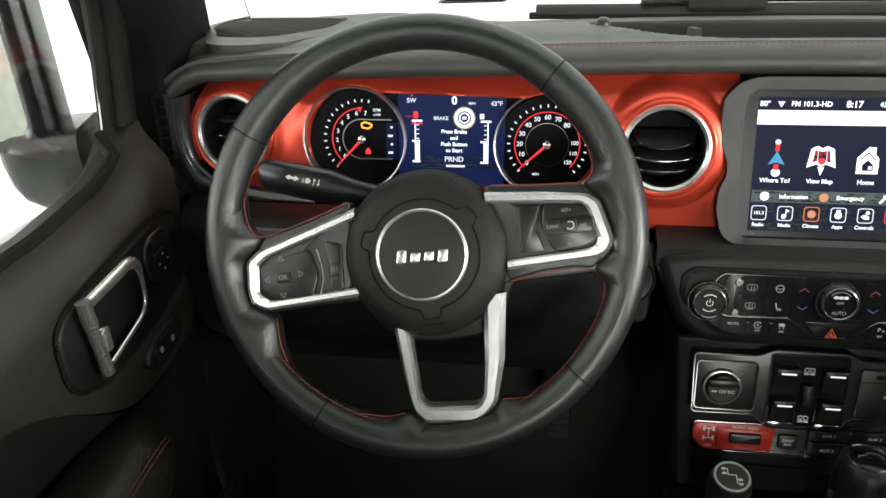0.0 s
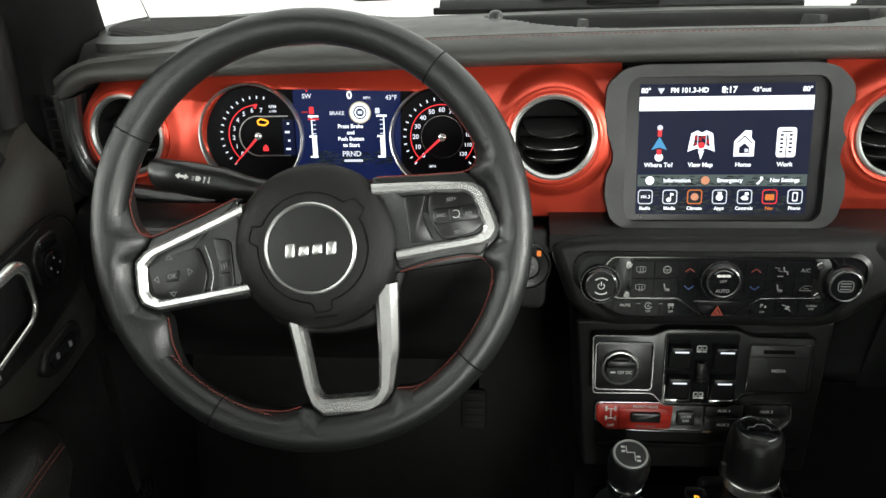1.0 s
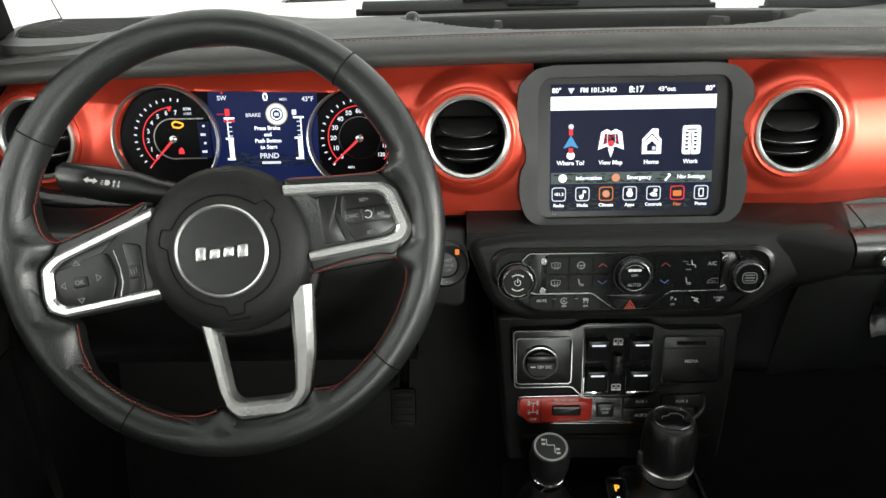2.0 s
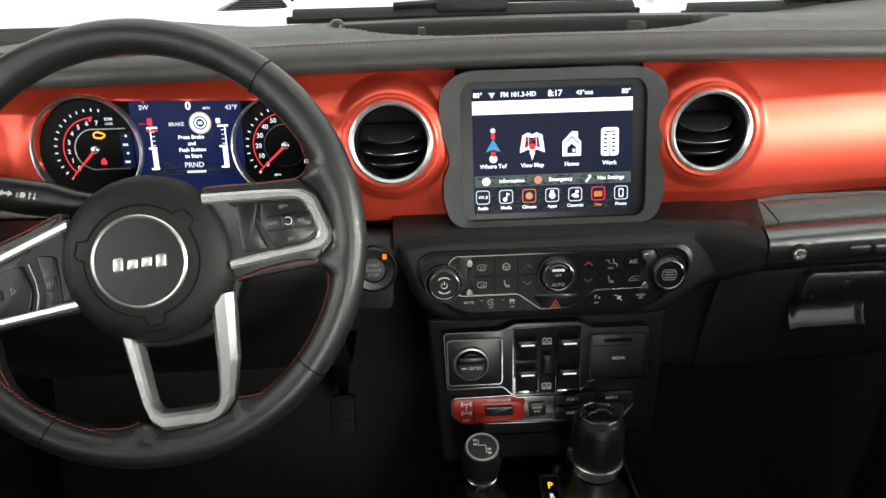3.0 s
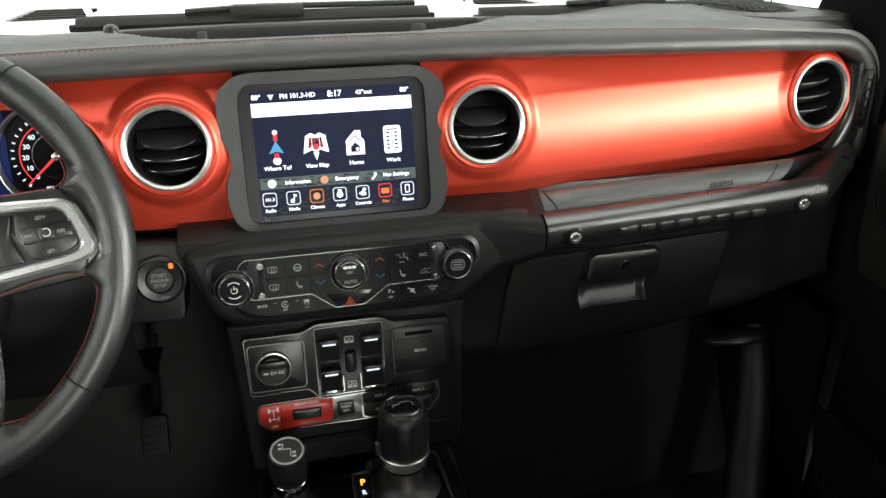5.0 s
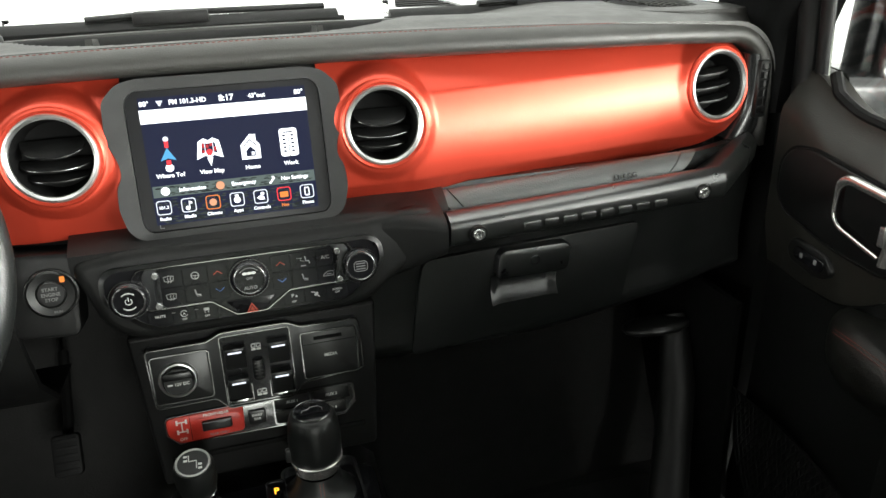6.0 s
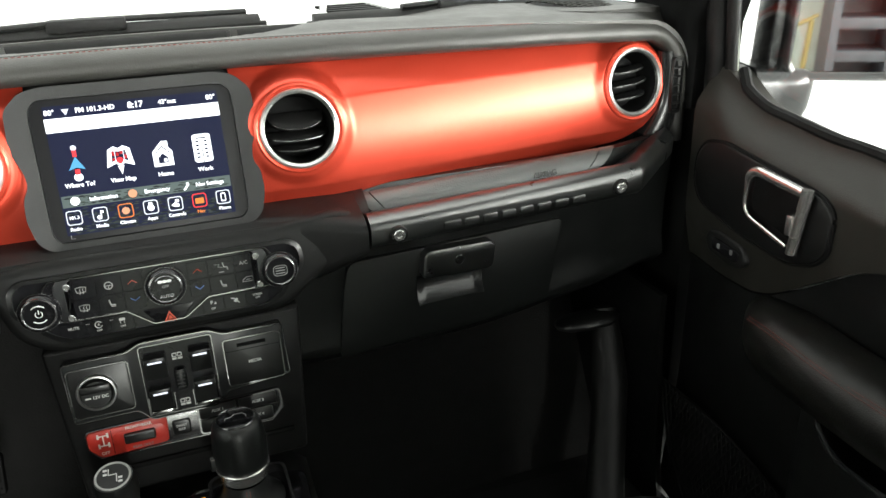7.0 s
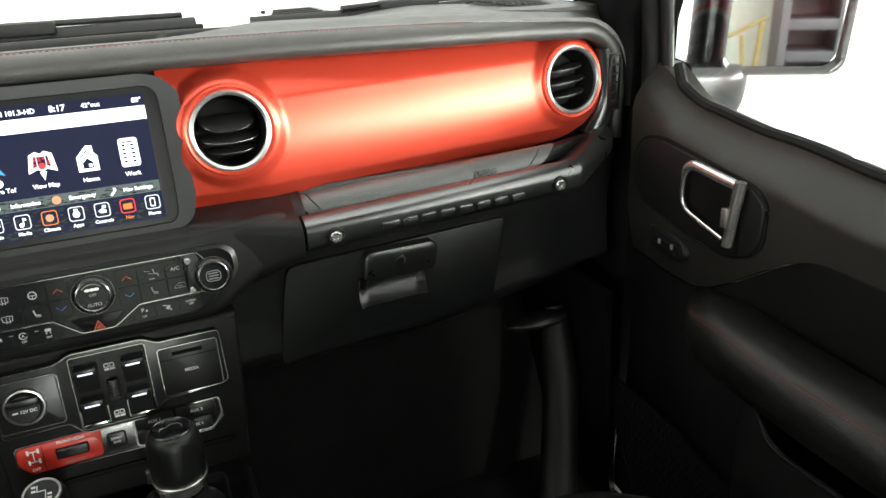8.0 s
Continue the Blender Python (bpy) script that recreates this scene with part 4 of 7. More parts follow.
part("pad_arc", tube([(-0.098, -0.040, 0.0062), (-0.0935, -0.028, 0.0068), (-0.0935, -0.014, 0.0068), (-0.097, 0.002, 0.0062)], 0.0009, 6), SMOKE, pad_l)
voice = part("voice_pad", prism(rounded([(-0.0915, -0.042), (-0.076, -0.038), (-0.074, 0.004), (-0.090, 0.008), (-0.088, -0.018)], 0.004), -0.004, 0.004, 0.0012), SMOOTH, wheel, "black voice and phone switch")
part("voice_button", prism(rrect(0.011, 0.0125, 0.002, -0.0825, -0.0195), 0.003, 0.0052, 0.0008), SMOOTH, voice)
for k in range(3):
    part("voice_mark", box(-0.0855 + k * 0.0024, -0.0848 + k * 0.0024, -0.022 + k * 0.0006, -0.017 + k * 0.0006, 0.005, 0.0056), DIMPRINT, voice)

# switches on the right spoke
pad_r = part("switch_pad", prism(rounded([(0.1124, 0.0205), (0.1500, 0.0160), (0.1585, -0.0140), (0.148, -0.0210), (0.118, -0.0230), (0.1095, 0.0009)], 0.006), -0.004, 0.0070, 0.0015), SMOOTH, wheel, "black cruise control switch pad")
part("side_pad", prism(rounded([(0.0898, 0.0215), (0.1105, 0.0205), (0.1040, 0.0017), (0.1120, -0.0225), (0.0890, -0.0225)], 0.004), -0.004, 0.0045, 0.0015), SMOOTH, wheel)
bar = part("cruise_bar", prism(rrect(0.0415, 0.0145, 0.004, 0.1345, -0.0010), 0.005, 0.0085, 0.0012), SMOOTH, pad_r)
part("cruise_button", prism(rrect(0.0120, 0.0120, 0.0025, 0.1345, -0.0010), 0.006, 0.0100, 0.0012), SMOOTH, bar)
part("cruise_mark", tube([(0.1345 + 0.0034 * math.cos(a), -0.0010 + 0.0034 * math.sin(a), 0.0101) for a in span(-2.6, 2.2, 12)], 0.0004, 5), PRINT, bar)
words("cancel_mark", "CANC", 0.0040, 0.1195, -0.0008, 0.0088, DIMPRINT, bar)
words("resume_mark", "RES", 0.0040, 0.1460, -0.0022, 0.0088, DIMPRINT, bar)
words("set_up_mark", "SET+", 0.0040, 0.1325, 0.0125, 0.0073, DIMPRINT, pad_r)
words("set_down_mark", "SET-", 0.0040, 0.1345, -0.0175, 0.0073, DIMPRINT, pad_r)

# column shroud and stalk
col = thing("steering_column", plane(-0.3993, 0.70, 0.665, 22, 0, 2.87), "black steering column shroud behind the wheel", "steering column")
part("shroud", loft([[(x * k, y * k2 - 0.012, z) for x, y in rounded([(-0.062, -0.055), (0.062, -0.055), (0.062, 0.040), (-0.062, 0.040)], 0.025)] for z, k, k2 in ((0.012, 0.85, 0.85), (-0.01, 1.0, 1.0), (-0.10, 1.1, 1.05))]), SMOOTH, col, angle=60)
stalk = thing("indicator_stalk", pose(-0.472, 0.715, 0.7015), "black indicator stalk with printed light symbols", "indicator stalk")
P0, P1 = Vector((0.055, 0.005, -0.010)), Vector((-0.104, 0.008, 0.016))
ax = (P1 - P0).normalized()
part("lever", loft([[P0 + ax * t + Vector((0, 0.5 * -0.0 + dy * w, 0)) + Vector((0, 0, dz * h)) for dy, dz in [(math.cos(2 * math.pi * i / 14), math.sin(2 * math.pi * i / 14)) for i in range(14)]] for t, w, h in ((0.0, 0.010, 0.010), (0.06, 0.011, 0.0125), (0.085, 0.013, 0.0180), (0.12, 0.0135, 0.0185), (0.156, 0.012, 0.0165), (0.162, 0.008, 0.012))]), SMOOTH, stalk, angle=50)
mk = plane(-0.054, -0.0085, 0.0158, 34, -9) @ Matrix.Diagonal((0.95, 0.85, 1, 1))
for poly in ([(-0.0075, 0), (-0.003, 0.0035), (-0.003, 0.0015), (0.003, 0.0015), (0.003, 0.0035), (0.0075, 0), (0.003, -0.0035), (0.003, -0.0015), (-0.003, -0.0015), (-0.003, -0.0035)],):
    part("indicator_mark", prism(poly, 0, 0.0005, m=mk @ pose(-0.014, 0.0005, 0)), PRINT, stalk)
part("lamp_mark", prism(rounded([(-0.003, -0.003), (0.001, -0.003), (0.003, 0), (0.001, 0.003), (-0.003, 0.003)], 0.001), 0, 0.0005, m=mk @ pose(0.004, 0.0005, 0)), PRINT, stalk)
for k in range(3):
    part("beam_mark", prism([(-0.0025, -0.0003), (0.0, -0.0003), (0.0, 0.0003), (-0.0025, 0.0003)], 0, 0.0005, m=mk @ pose(-0.0005, -0.002 + 0.002 * k, 0)), PRINT, stalk)
for dx, sg in ((0.0105, 1), (0.0155, -1)):
    part("arrow_mark", prism([(-0.0005, -0.004 * sg), (0.0005, -0.004 * sg), (0.0005, 0.0015 * sg), (0.0018, 0.0015 * sg), (0, 0.004 * sg), (-0.0018, 0.0015 * sg), (-0.0005, 0.0015 * sg)], 0, 0.0005, m=mk @ pose(dx, 0.0005, 0)), PRINT, stalk)

# ---- air vents ----
def air_vent(cx, cz, tilt):
    m = plane(cx, vent_y(cx, cz) - 0.001, cz, 8, 0, 0 if abs(cx) < 0.3 else math.copysign(7.1, cx))
    m = m @ Matrix.Scale(1.0 if abs(cx) < 0.3 else 1.05, 4)
    v = thing("air_vent", m, "round black air vent with a chrome ring in red fascia", "air vent", "dash air vents")
    part("ring", lathe([(0.0440, -0.010), (0.0448, 0.0005), (0.0438, 0.0034), (0.0416, 0.0042), (0.0390, 0.0020), (0.0385, -0.006), (0.0385, -0.012)], 56), SATIN, v, "satin chrome ring")
    part("collar", lathe([(0.0500, -0.006), (0.0498, 0.0008), (0.0478, 0.0022), (0.0446, 0.0010), (0.044, -0.006)], 56), RED, v, "red collar")
    part("barrel", lathe([(0.0388, -0.002), (0.0375, -0.012), (0.034, -0.034), (0, -0.036)], 48), DARK, v, "black barrel")
    slats = ((0.0165, 46, 0.0250), (-0.0040, 32, 0.0200), (-0.0190, 26, 0.0160)) if abs(cx) < 0.3 else ((0.018, 14, 0.020), (0.001, 14, 0.020), (-0.016, 14, 0.020))
    for y, a, dep in slats:
        half = math.sqrt(max(0.0, 0.0355 ** 2 - y ** 2))
        poly = [(-half, 0)] + [(-half * math.cos(math.pi * i / 14), -dep * math.sin(math.pi * i / 14) ** 0.7) for i in range(1, 14)] + [(half, 0)]
        bm = prism(list(reversed(poly)), -0.0014, 0.0014, 0.0008)
        sl = part("slat", bm, PLASTIC, v)
        part("slat_edge", tube([(px, py - 0.0004, 0.0014) for px, py in poly[2:-2]], 0.0004, 5), SMOKE, sl, "thin bright slat edge")
        sl.matrix_local = pose(0, y, -0.024, a - 90, 0, tilt)
    if abs(cx) < 0.3:
        part("divider", box(-0.0015, 0.0015, -0.030, 0.004, -0.032, -0.026), DARK, v)
    return v


for cx, cz in VENTS:
    air_vent(cx, cz, 0 if abs(cx) < 0.3 else 5)

# ---- instrument cluster ----
def foliage(parent, x0, x1, y0, y1, z, n, seed):
    """A woodland picture on a screen: many small dabs in two dark greens, thinning out upwards."""
    rnd = random.Random(seed)
    for name, mt, lift in (("foliage_light", G_TREES, 0.0), ("foliage_dark", G_SHADE, 0.00006)):
        bm = bmesh.new()
        for k in range(n):
            x, v = rnd.uniform(x0 + 0.004, x1 - 0.004), rnd.random() ** 1.5
            y = y0 + 0.001 + (y1 - y0 - 0.002) * v
            w, h = rnd.uniform(0.0018, 0.0046), rnd.uniform(0.0004, 0.0010)
            pts = [(min(max(x + w * math.cos(a) * rnd.uniform(0.6, 1.1), x0), x1), min(max(y + h * math.sin(a) * rnd.uniform(0.6, 1.1), y0), y1)) for a in [2 * math.pi * i / 7 for i in range(7)]]
            bm.faces.new([bm.verts.new((px, py, z + lift + 0.00000015 * k)) for px, py in pts])
        tagged(part(name, bm, mt, parent), kind="stuff")



clus = thing("instrument_cluster", plane(-0.397, 0.834, 0.7205, 8), "lit instrument cluster with two dials and a blue display", "instrument cluster")
part("panel", prism(rounded([(-0.168, -0.035), (-0.145, -0.058), (0.14, -0.058), (0.166, -0.035), (0.166, 0.028), (0.14, 0.054), (-0.140, 0.054), (-0.168, 0.028)], 0.02), -0.02, -0.002), DIALFACE, clus, "black cluster panel")


def dial(cx, cy, r, marks, texts, hand, name, shift=0.0, arc_r=0.65, text_r=0.545, ring_r=0.43, tick_r=0.77):
    d = part(name, lathe([(0, 0.0), (r - 0.002, 0.0), (r - 0.001, 0.0012)], 56, m=pose(cx, cy, 0)), DIALFACE, clus, "black dial with red needle")
    part("dial_ring", lathe([(r + 0.0030, -0.002), (r + 0.0034, 0.012), (r + 0.0026, 0.0134), (r + 0.0014, 0.0126), (r + 0.0002, 0.0)], 64, m=pose(cx, cy, 0)), SATIN, d, "smoked chrome rim")
    cx += shift
    arc = [(cx + (r * arc_r) * math.cos(radians(a)), cy + (r * arc_r) * math.sin(radians(a)), 0.0014) for a in span(hand[1], hand[2], 40)]
    part("red_arc", tube(arc, 0.0006, 5), G_RED, d)
    if shift:
        loop = [(cx + r * ring_r * math.cos(radians(a)), cy + r * ring_r * math.sin(radians(a)), 0.0016) for a in span(80, 280, 30)]
        part("inner_ring", tube([(cx + r * 0.62, loop[0][1], 0.0016)] + loop + [(cx + r * 0.62, loop[-1][1], 0.0016)], 0.0007, 6), SATIN, d, "open silver ring")
    else:
        part("inner_ring", tube([(cx + r * ring_r * math.cos(2 * math.pi * i / 40), cy + r * ring_r * math.sin(2 * math.pi * i / 40), 0.0016) for i in range(40)], 0.0008, 6, closed=True), SMOKE, d)
    for a in marks:
        c, s = math.cos(radians(a)), math.sin(radians(a))
        part("tick", prism([(-0.0007, -0.0016), (0.0007, -0.0016), (0.0007, 0.0016), (-0.0007, 0.0016)], 0.0, 0.0006), G_SOFTWHITE, d).matrix_local = pose(cx + r * tick_r * c, cy + r * tick_r * s, 0.0012, 0, 0, a - 90)
    for a, t in texts:
        c, s = math.cos(radians(a)), math.sin(radians(a))
        words("numeral", t, 0.0070 if len(t) < 3 else 0.0058, cx + r * text_r * c, cy + r * text_r * s, 0.0016, G_SOFTWHITE, d)
    a = radians(hand[0])
    part("needle", loft([[(cx + q * math.cos(a) - w * math.sin(a), cy + q * math.sin(a) + w * math.cos(a), 0.0034), (cx + q * math.cos(a) + w * math.sin(a), cy + q * math.sin(a) - w * math.cos(a), 0.0034), (cx + q * math.cos(a), cy + q * math.sin(a), 0.0048)] for q, w in ((0.0, 0.0016), (r * 0.78, 0.0006))]), G_RED, d, "lit red needle")
    part("boss", lathe([(0.0042, 0.001), (0.0042, 0.0052), (0.003, 0.0062), (0, 0.0064)], 20, m=pose(cx, cy, 0)), SILVER, d)
    return d


tach = dial(-0.1090, 0.0020, 0.0560, span(226, 78, 14), [(224 - k * 20.5, str(k)) for k in range(8)], (226, 226, 88), "tachometer", 0.007, 0.62, 0.52, 0.40, 0.77)
words("unit_mark", "RPM", 0.0046, -0.0840, 0.0345, 0.0014, G_SOFTWHITE, tach)
words("unit_mark", "x1000", 0.0034, -0.0840, 0.0295, 0.0014, G_SOFTWHITE, tach)
engine = rounded([(-0.1015, 0.0150), (-0.0945, 0.0140), (-0.0905, 0.0165), (-0.0905, 0.0185), (-0.0945, 0.0200), (-0.0985, 0.0212), (-0.1025, 0.0190)], 0.001)
part("warning_lamp", tube([(x, y, 0.0014) for x, y in engine], 0.0009, 6, closed=True), G_AMBER, tach, "lit amber engine lamp")
part("red_zone", prism([(-0.1062, 0.0372), (-0.1020, 0.0380), (-0.1030, 0.0325), (-0.1045, 0.0325)], 0.0, 0.0016), G_RED, tach)
part("warning_lamp", prism(rounded([(-0.0985, -0.0150), (-0.0925, -0.0150), (-0.0930, -0.0105), (-0.0955, -0.0075), (-0.0985, -0.0105)], 0.001), 0.0, 0.0016), G_RED, tach, "lit red seat belt lamp")
part("fuel_panel", box(-0.0745, -0.0615, -0.020, 0.020, -0.001, 0.0012), G_NAVY, tach)
for k in range(4):
    part("fuel_mark", box(-0.0720 + 0.003 * (k % 2), -0.0665, -0.014 + k * 0.0095, -0.0115 + k * 0.0095, 0.0, 0.0016), G_SOFTWHITE, tach)
speed = dial(0.1056, -0.0005, 0.0545, span(224, -44, 24), [(224 - k * 22.3, str(k * 10)) for k in range(9)] + [(4, "100"), (-18, "110"), (-40, "120")], (222, 222, -44), "speedometer")
words("unit_mark", "MPH", 0.0036, 0.0940, -0.0335, 0.0014, G_SOFTWHITE, speed)

disp = part("display", prism(rounded([(-0.0600, -0.052), (0.0580, -0.052), (0.0600, 0.052), (-0.0600, 0.053)], 0.004), -0.002, 0.0008), G_BLUE, clus, "lit blue driver display")
foliage(disp, -0.050, 0.052, -0.031, -0.014, 0.0008, 90, 5)
words("display_text", "SW", 0.0070, -0.0445, 0.0455, 0.0012, G_SOFTWHITE, disp)
words("display_text", "0", 0.0120, 0.0035, 0.0458, 0.0012, G_WHITE, disp)
words("display_text", "MPH", 0.0040, 0.0230, 0.0430, 0.0012, G_SOFTWHITE, disp)
words("display_text", "43\u00b0F", 0.0070, 0.0500, 0.0430, 0.0012, G_SOFTWHITE, disp)
words("display_text", "BRAKE", 0.0056, -0.0115, 0.0265, 0.0012, G_SOFTWHITE, disp)
for k, t in enumerate(("Press Brake", "and", "Push Button", "to Start")):
    words("display_text", t, 0.0060, 0.0030, 0.0120 - 0.0070 * k, 0.0014, G_WHITE, disp)
words("display_text", "PRND", 0.0082, 0.0030, -0.0190, 0.0014, G_SOFTWHITE, disp)
part("display_bar", box(-0.006, 0.015, -0.0278, -0.0252, 0.0006, 0.0013), G_SOFTWHITE, disp)
part("brake_halo", lathe([(0.0122, 0.0008), (0.0122, 0.0012), (0.0106, 0.0012), (0.0106, 0.0008)], 36, m=pose(0.0145, 0.0272, 0)), G_CREAM, disp, "lit cream outer ring")
part("brake_symbol", lathe([(0.0106, 0.0008), (0.0106, 0.0013), (0.0076, 0.0013), (0.0076, 0.0008)], 36, m=pose(0.0145, 0.0272, 0)), G_WHITE, disp)
part("brake_symbol", lathe([(0.0060, 0.0008), (0.0060, 0.0013), (0.0046, 0.0013), (0.0046, 0.0008)], 28, m=pose(0.0145, 0.0272, 0)), G_WHITE, disp)
part("brake_symbol", prism(rrect(0.0050, 0.0036, 0.0008, 0.0145, 0.0272), 0.0006, 0.0013), G_SOFTWHITE, disp)
for s in (-1, 1):
    gx = s * 0.0385
    part("gauge_bar", box(gx - 0.0024, gx + 0.0024, -0.0215, 0.000, 0.0006, 0.0013), G_WHITE, disp)
    part("gauge_line", box(gx + s * 0.0022 - 0.0006, gx + s * 0.0022 + 0.0006, -0.0215, 0.0240, 0.0006, 0.0013), G_WHITE, disp)
    for k in range(4):
        part("gauge_tick", box(gx - 0.0022, gx + 0.0022, 0.0035 + k * 0.0050, 0.0045 + k * 0.0050, 0.0006, 0.0013), G_SOFTWHITE, disp)
    for y in (0.0235, 0.0010, -0.0220):
        part("gauge_cap", box(gx - 0.0058, gx + 0.0058 - 0.003 * (y < 0.01), y - 0.0010, y + 0.0010, 0.0006, 0.0014), G_WHITE, disp)
part("gauge_symbol", prism(rrect(0.0052, 0.0080, 0.001, -0.0400, 0.0300), 0.0006, 0.0013), G_RED, disp, "lit red temperature sign")
part("gauge_symbol", prism(rrect(0.0050, 0.0060, 0.001, 0.0340, 0.0290), 0.0006, 0.0013), G_SOFTWHITE, disp, "white fuel sign")
part("gauge_symbol", box(-0.0515, -0.0440, 0.0275, 0.0290, 0.0006, 0.0012), G_DIMRED, disp)
part("gauge_cap", box(-0.0445, -0.0325, 0.0195, 0.0212, 0.0006, 0.0015), G_RED, disp)
part("north_mark", prism([(-0.0455, 0.0505), (-0.0425, 0.0505), (-0.0440, 0.0530)], 0.0006, 0.0012), G_RED, disp)

# ---- touchscreen ----
scr = thing("touchscreen", plane(0.0, 0.7870, 0.714, 13), "lit navigation touchscreen in a charcoal bezel", "touchscreen")
bez = [(-0.085, 0.0893), (-0.104, 0.0850), (-0.120, 0.069), (-0.122, 0.030), (-0.1125, 0.0065), (-0.1115, -0.008), (-0.118, -0.0195), (-0.1195, -0.042), (-0.1135, -0.066), (-0.102, -0.076)]
bez = bez + [(-x, y) for x, y in reversed(bez)]
bz = rounded(bez, 0.007, 4)
ip = [(-0.0900, 0.0770), (-0.0975, 0.0700), (-0.0995, 0.060), (-0.0995, 0.04), (-0.0995, 0.02), (-0.0995, 0.0), (-0.0995, -0.02), (-0.0995, -0.045), (-0.0985, -0.062), (-0.0915, -0.0695)]
ip = rounded(ip + [(-x, y) for x, y in reversed(ip)], 0.007, 4)
body = part("bezel", band(bz, ip, -0.055, 0.0075, top_out=0.0095), BEZEL, scr, "charcoal grey moulded bezel", angle=40)
part("bezel_back", prism(bz, -0.056, -0.003), BEZEL, scr)
part("glass", prism(rounded([(-0.099, -0.069), (0.099, -0.069), (0.099, 0.0765), (-0.099, 0.0765)], 0.008), -0.002, 0.0015), SCREEN, scr, "gloss black screen glass")
lit = part("picture", prism([(-0.0860, -0.0625), (0.0850, -0.0625), (0.0850, 0.0700), (-0.0860, 0.0700)], 0.001, 0.0018), G_NAVY, scr, "lit navy picture")
Z = 0.0022
part("white_strip", box(-0.0860, 0.0850, 0.0435, 0.0575, 0.0012, Z), G_WHITE, lit, "plain white strip")
for x, t, s in ((-0.0800, "80\u00b0", 0.0070), (-0.0370, "FM 101.3-HD", 0.0068), (0.0020, "8:17", 0.0088), (0.0335, "43\u00b0out", 0.0064), (0.0780, "80\u00b0", 0.0070)):
    words("status_text", t, s, x, 0.0635, Z, G_WHITE, lit)
part("aerial_symbol", prism([(-0.0655, 0.0605), (-0.0645, 0.0605), (-0.0615, 0.066), (-0.0685, 0.066)], 0.0012, Z), G_SOFTWHITE, lit)
for x, t in ((-0.0645, "Where To?"), (-0.0225, "View Map"), (0.0200, "Home"), (0.0610, "Work")):
    words("menu_text", t, 0.0062, x, -0.0115, Z, G_WHITE, lit)
ico = part("where_icon", prism([(-0.0725, 0.004), (-0.0645, 0.0065), (-0.0565, 0.004), (-0.0645, 0.0175)], 0.0012, Z), G_CYAN, lit)
part("icon_dot", lathe([(0, Z), (0.0028, Z), (0.0028, 0.0012)], 16, m=pose(-0.0645, 0.0265, 0)), G_SOFTWHITE, ico)
part("icon_line", box(-0.0665, -0.0625, 0.0175, 0.0245, 0.0012, Z), G_RED, ico)
part("icon_dot", lathe([(0, Z), (0.0042, Z), (0.0042, 0.0012)], 16, m=pose(-0.0645, -0.0035, 0)), G_WHITE, ico)
part("icon_line", box(-0.0668, -0.0622, -0.001, 0.0045, 0.0012, Z + 0.0001), G_RED, ico)
ico = part("map_icon", prism([(-0.0360, 0.0020), (-0.0330, 0.0205), (-0.0270, 0.0235), (-0.0225, 0.0210), (-0.0180, 0.0235), (-0.0115, 0.0205), (-0.0090, 0.0020), (-0.0180, 0.0055), (-0.0225, 0.0030), (-0.0270, 0.0055)], 0.0012, Z), G_WHITE, lit)
part("icon_land", prism([(-0.0310, 0.0070), (-0.0290, 0.0190), (-0.0225, 0.0180), (-0.0160, 0.0190), (-0.0140, 0.0070), (-0.0225, 0.0105)], 0.0012, Z + 0.0003), G_NAVY, ico)
part("icon_pin", lathe([(0, Z + 0.0005), (0.0034, Z + 0.0005), (0.0034, 0.0012)], 18, m=pose(-0.0225, 0.0085, 0)), G_RED, ico)
for px, py, pw, ph in ((-0.0280, 0.0160, 0.0036, 0.0046), (-0.0240, 0.0150, 0.0026, 0.0040), (-0.0200, 0.0165, 0.0034, 0.0030), (-0.0165, 0.0120, 0.0030, 0.0046), (-0.0285, 0.0100, 0.0026, 0.0030)):
    part("icon_patch", prism(rrect(pw, ph, 0.001, px, py), 0.0012, Z + 0.0005), G_DIMRED, ico)
for px in (-0.0265, -0.0182):
    part("icon_fold", box(px - 0.0004, px + 0.0004, 0.0075, 0.0205, 0.0012, Z + 0.0006), G_SOFTWHITE, ico)
part("icon_pin", prism([(-0.0255, 0.0030), (-0.0195, 0.0030), (-0.0225, -0.0060)], 0.0012, Z), G_WHITE, ico)
ico = part("home_icon", prism([(0.0100, -0.0030), (0.0300, -0.0030), (0.0300, 0.0120), (0.0265, 0.0160), (0.0265, 0.0230), (0.0225, 0.0230), (0.0205, 0.0235), (0.0100, 0.0125)], 0.0012, Z), G_WHITE, lit)
part("icon_door", prism([(0.0150, 0.0000), (0.0250, 0.0000), (0.0250, 0.0060), (0.0200, 0.0105), (0.0150, 0.0060)], 0.0012, Z + 0.0003), G_NAVY, ico)
part("icon_panel", box(0.0205, 0.0240, 0.0012, 0.0048, 0.0012, Z + 0.0005), G_SOFTWHITE, ico)
part("icon_eave", prism([(0.0120, 0.0105), (0.0200, 0.0185), (0.0280, 0.0105), (0.0270, 0.0100), (0.0200, 0.0168), (0.0130, 0.0100)], 0.0012, Z + 0.0003), G_NAVY, ico)
ico = part("work_icon", prism(rrect(0.0190, 0.0300, 0.003, 0.0612, 0.0110), 0.0012, Z), G_WHITE, lit)
for k in range(10):
    part("icon_window", box(0.0548 + 0.0088 * (k % 2), 0.0580 + 0.0088 * (k % 2), 0.0005 + 0.0042 * (k // 2), 0.0026 + 0.0042 * (k // 2), 0.0012, Z + 0.0003), G_NAVY, ico)
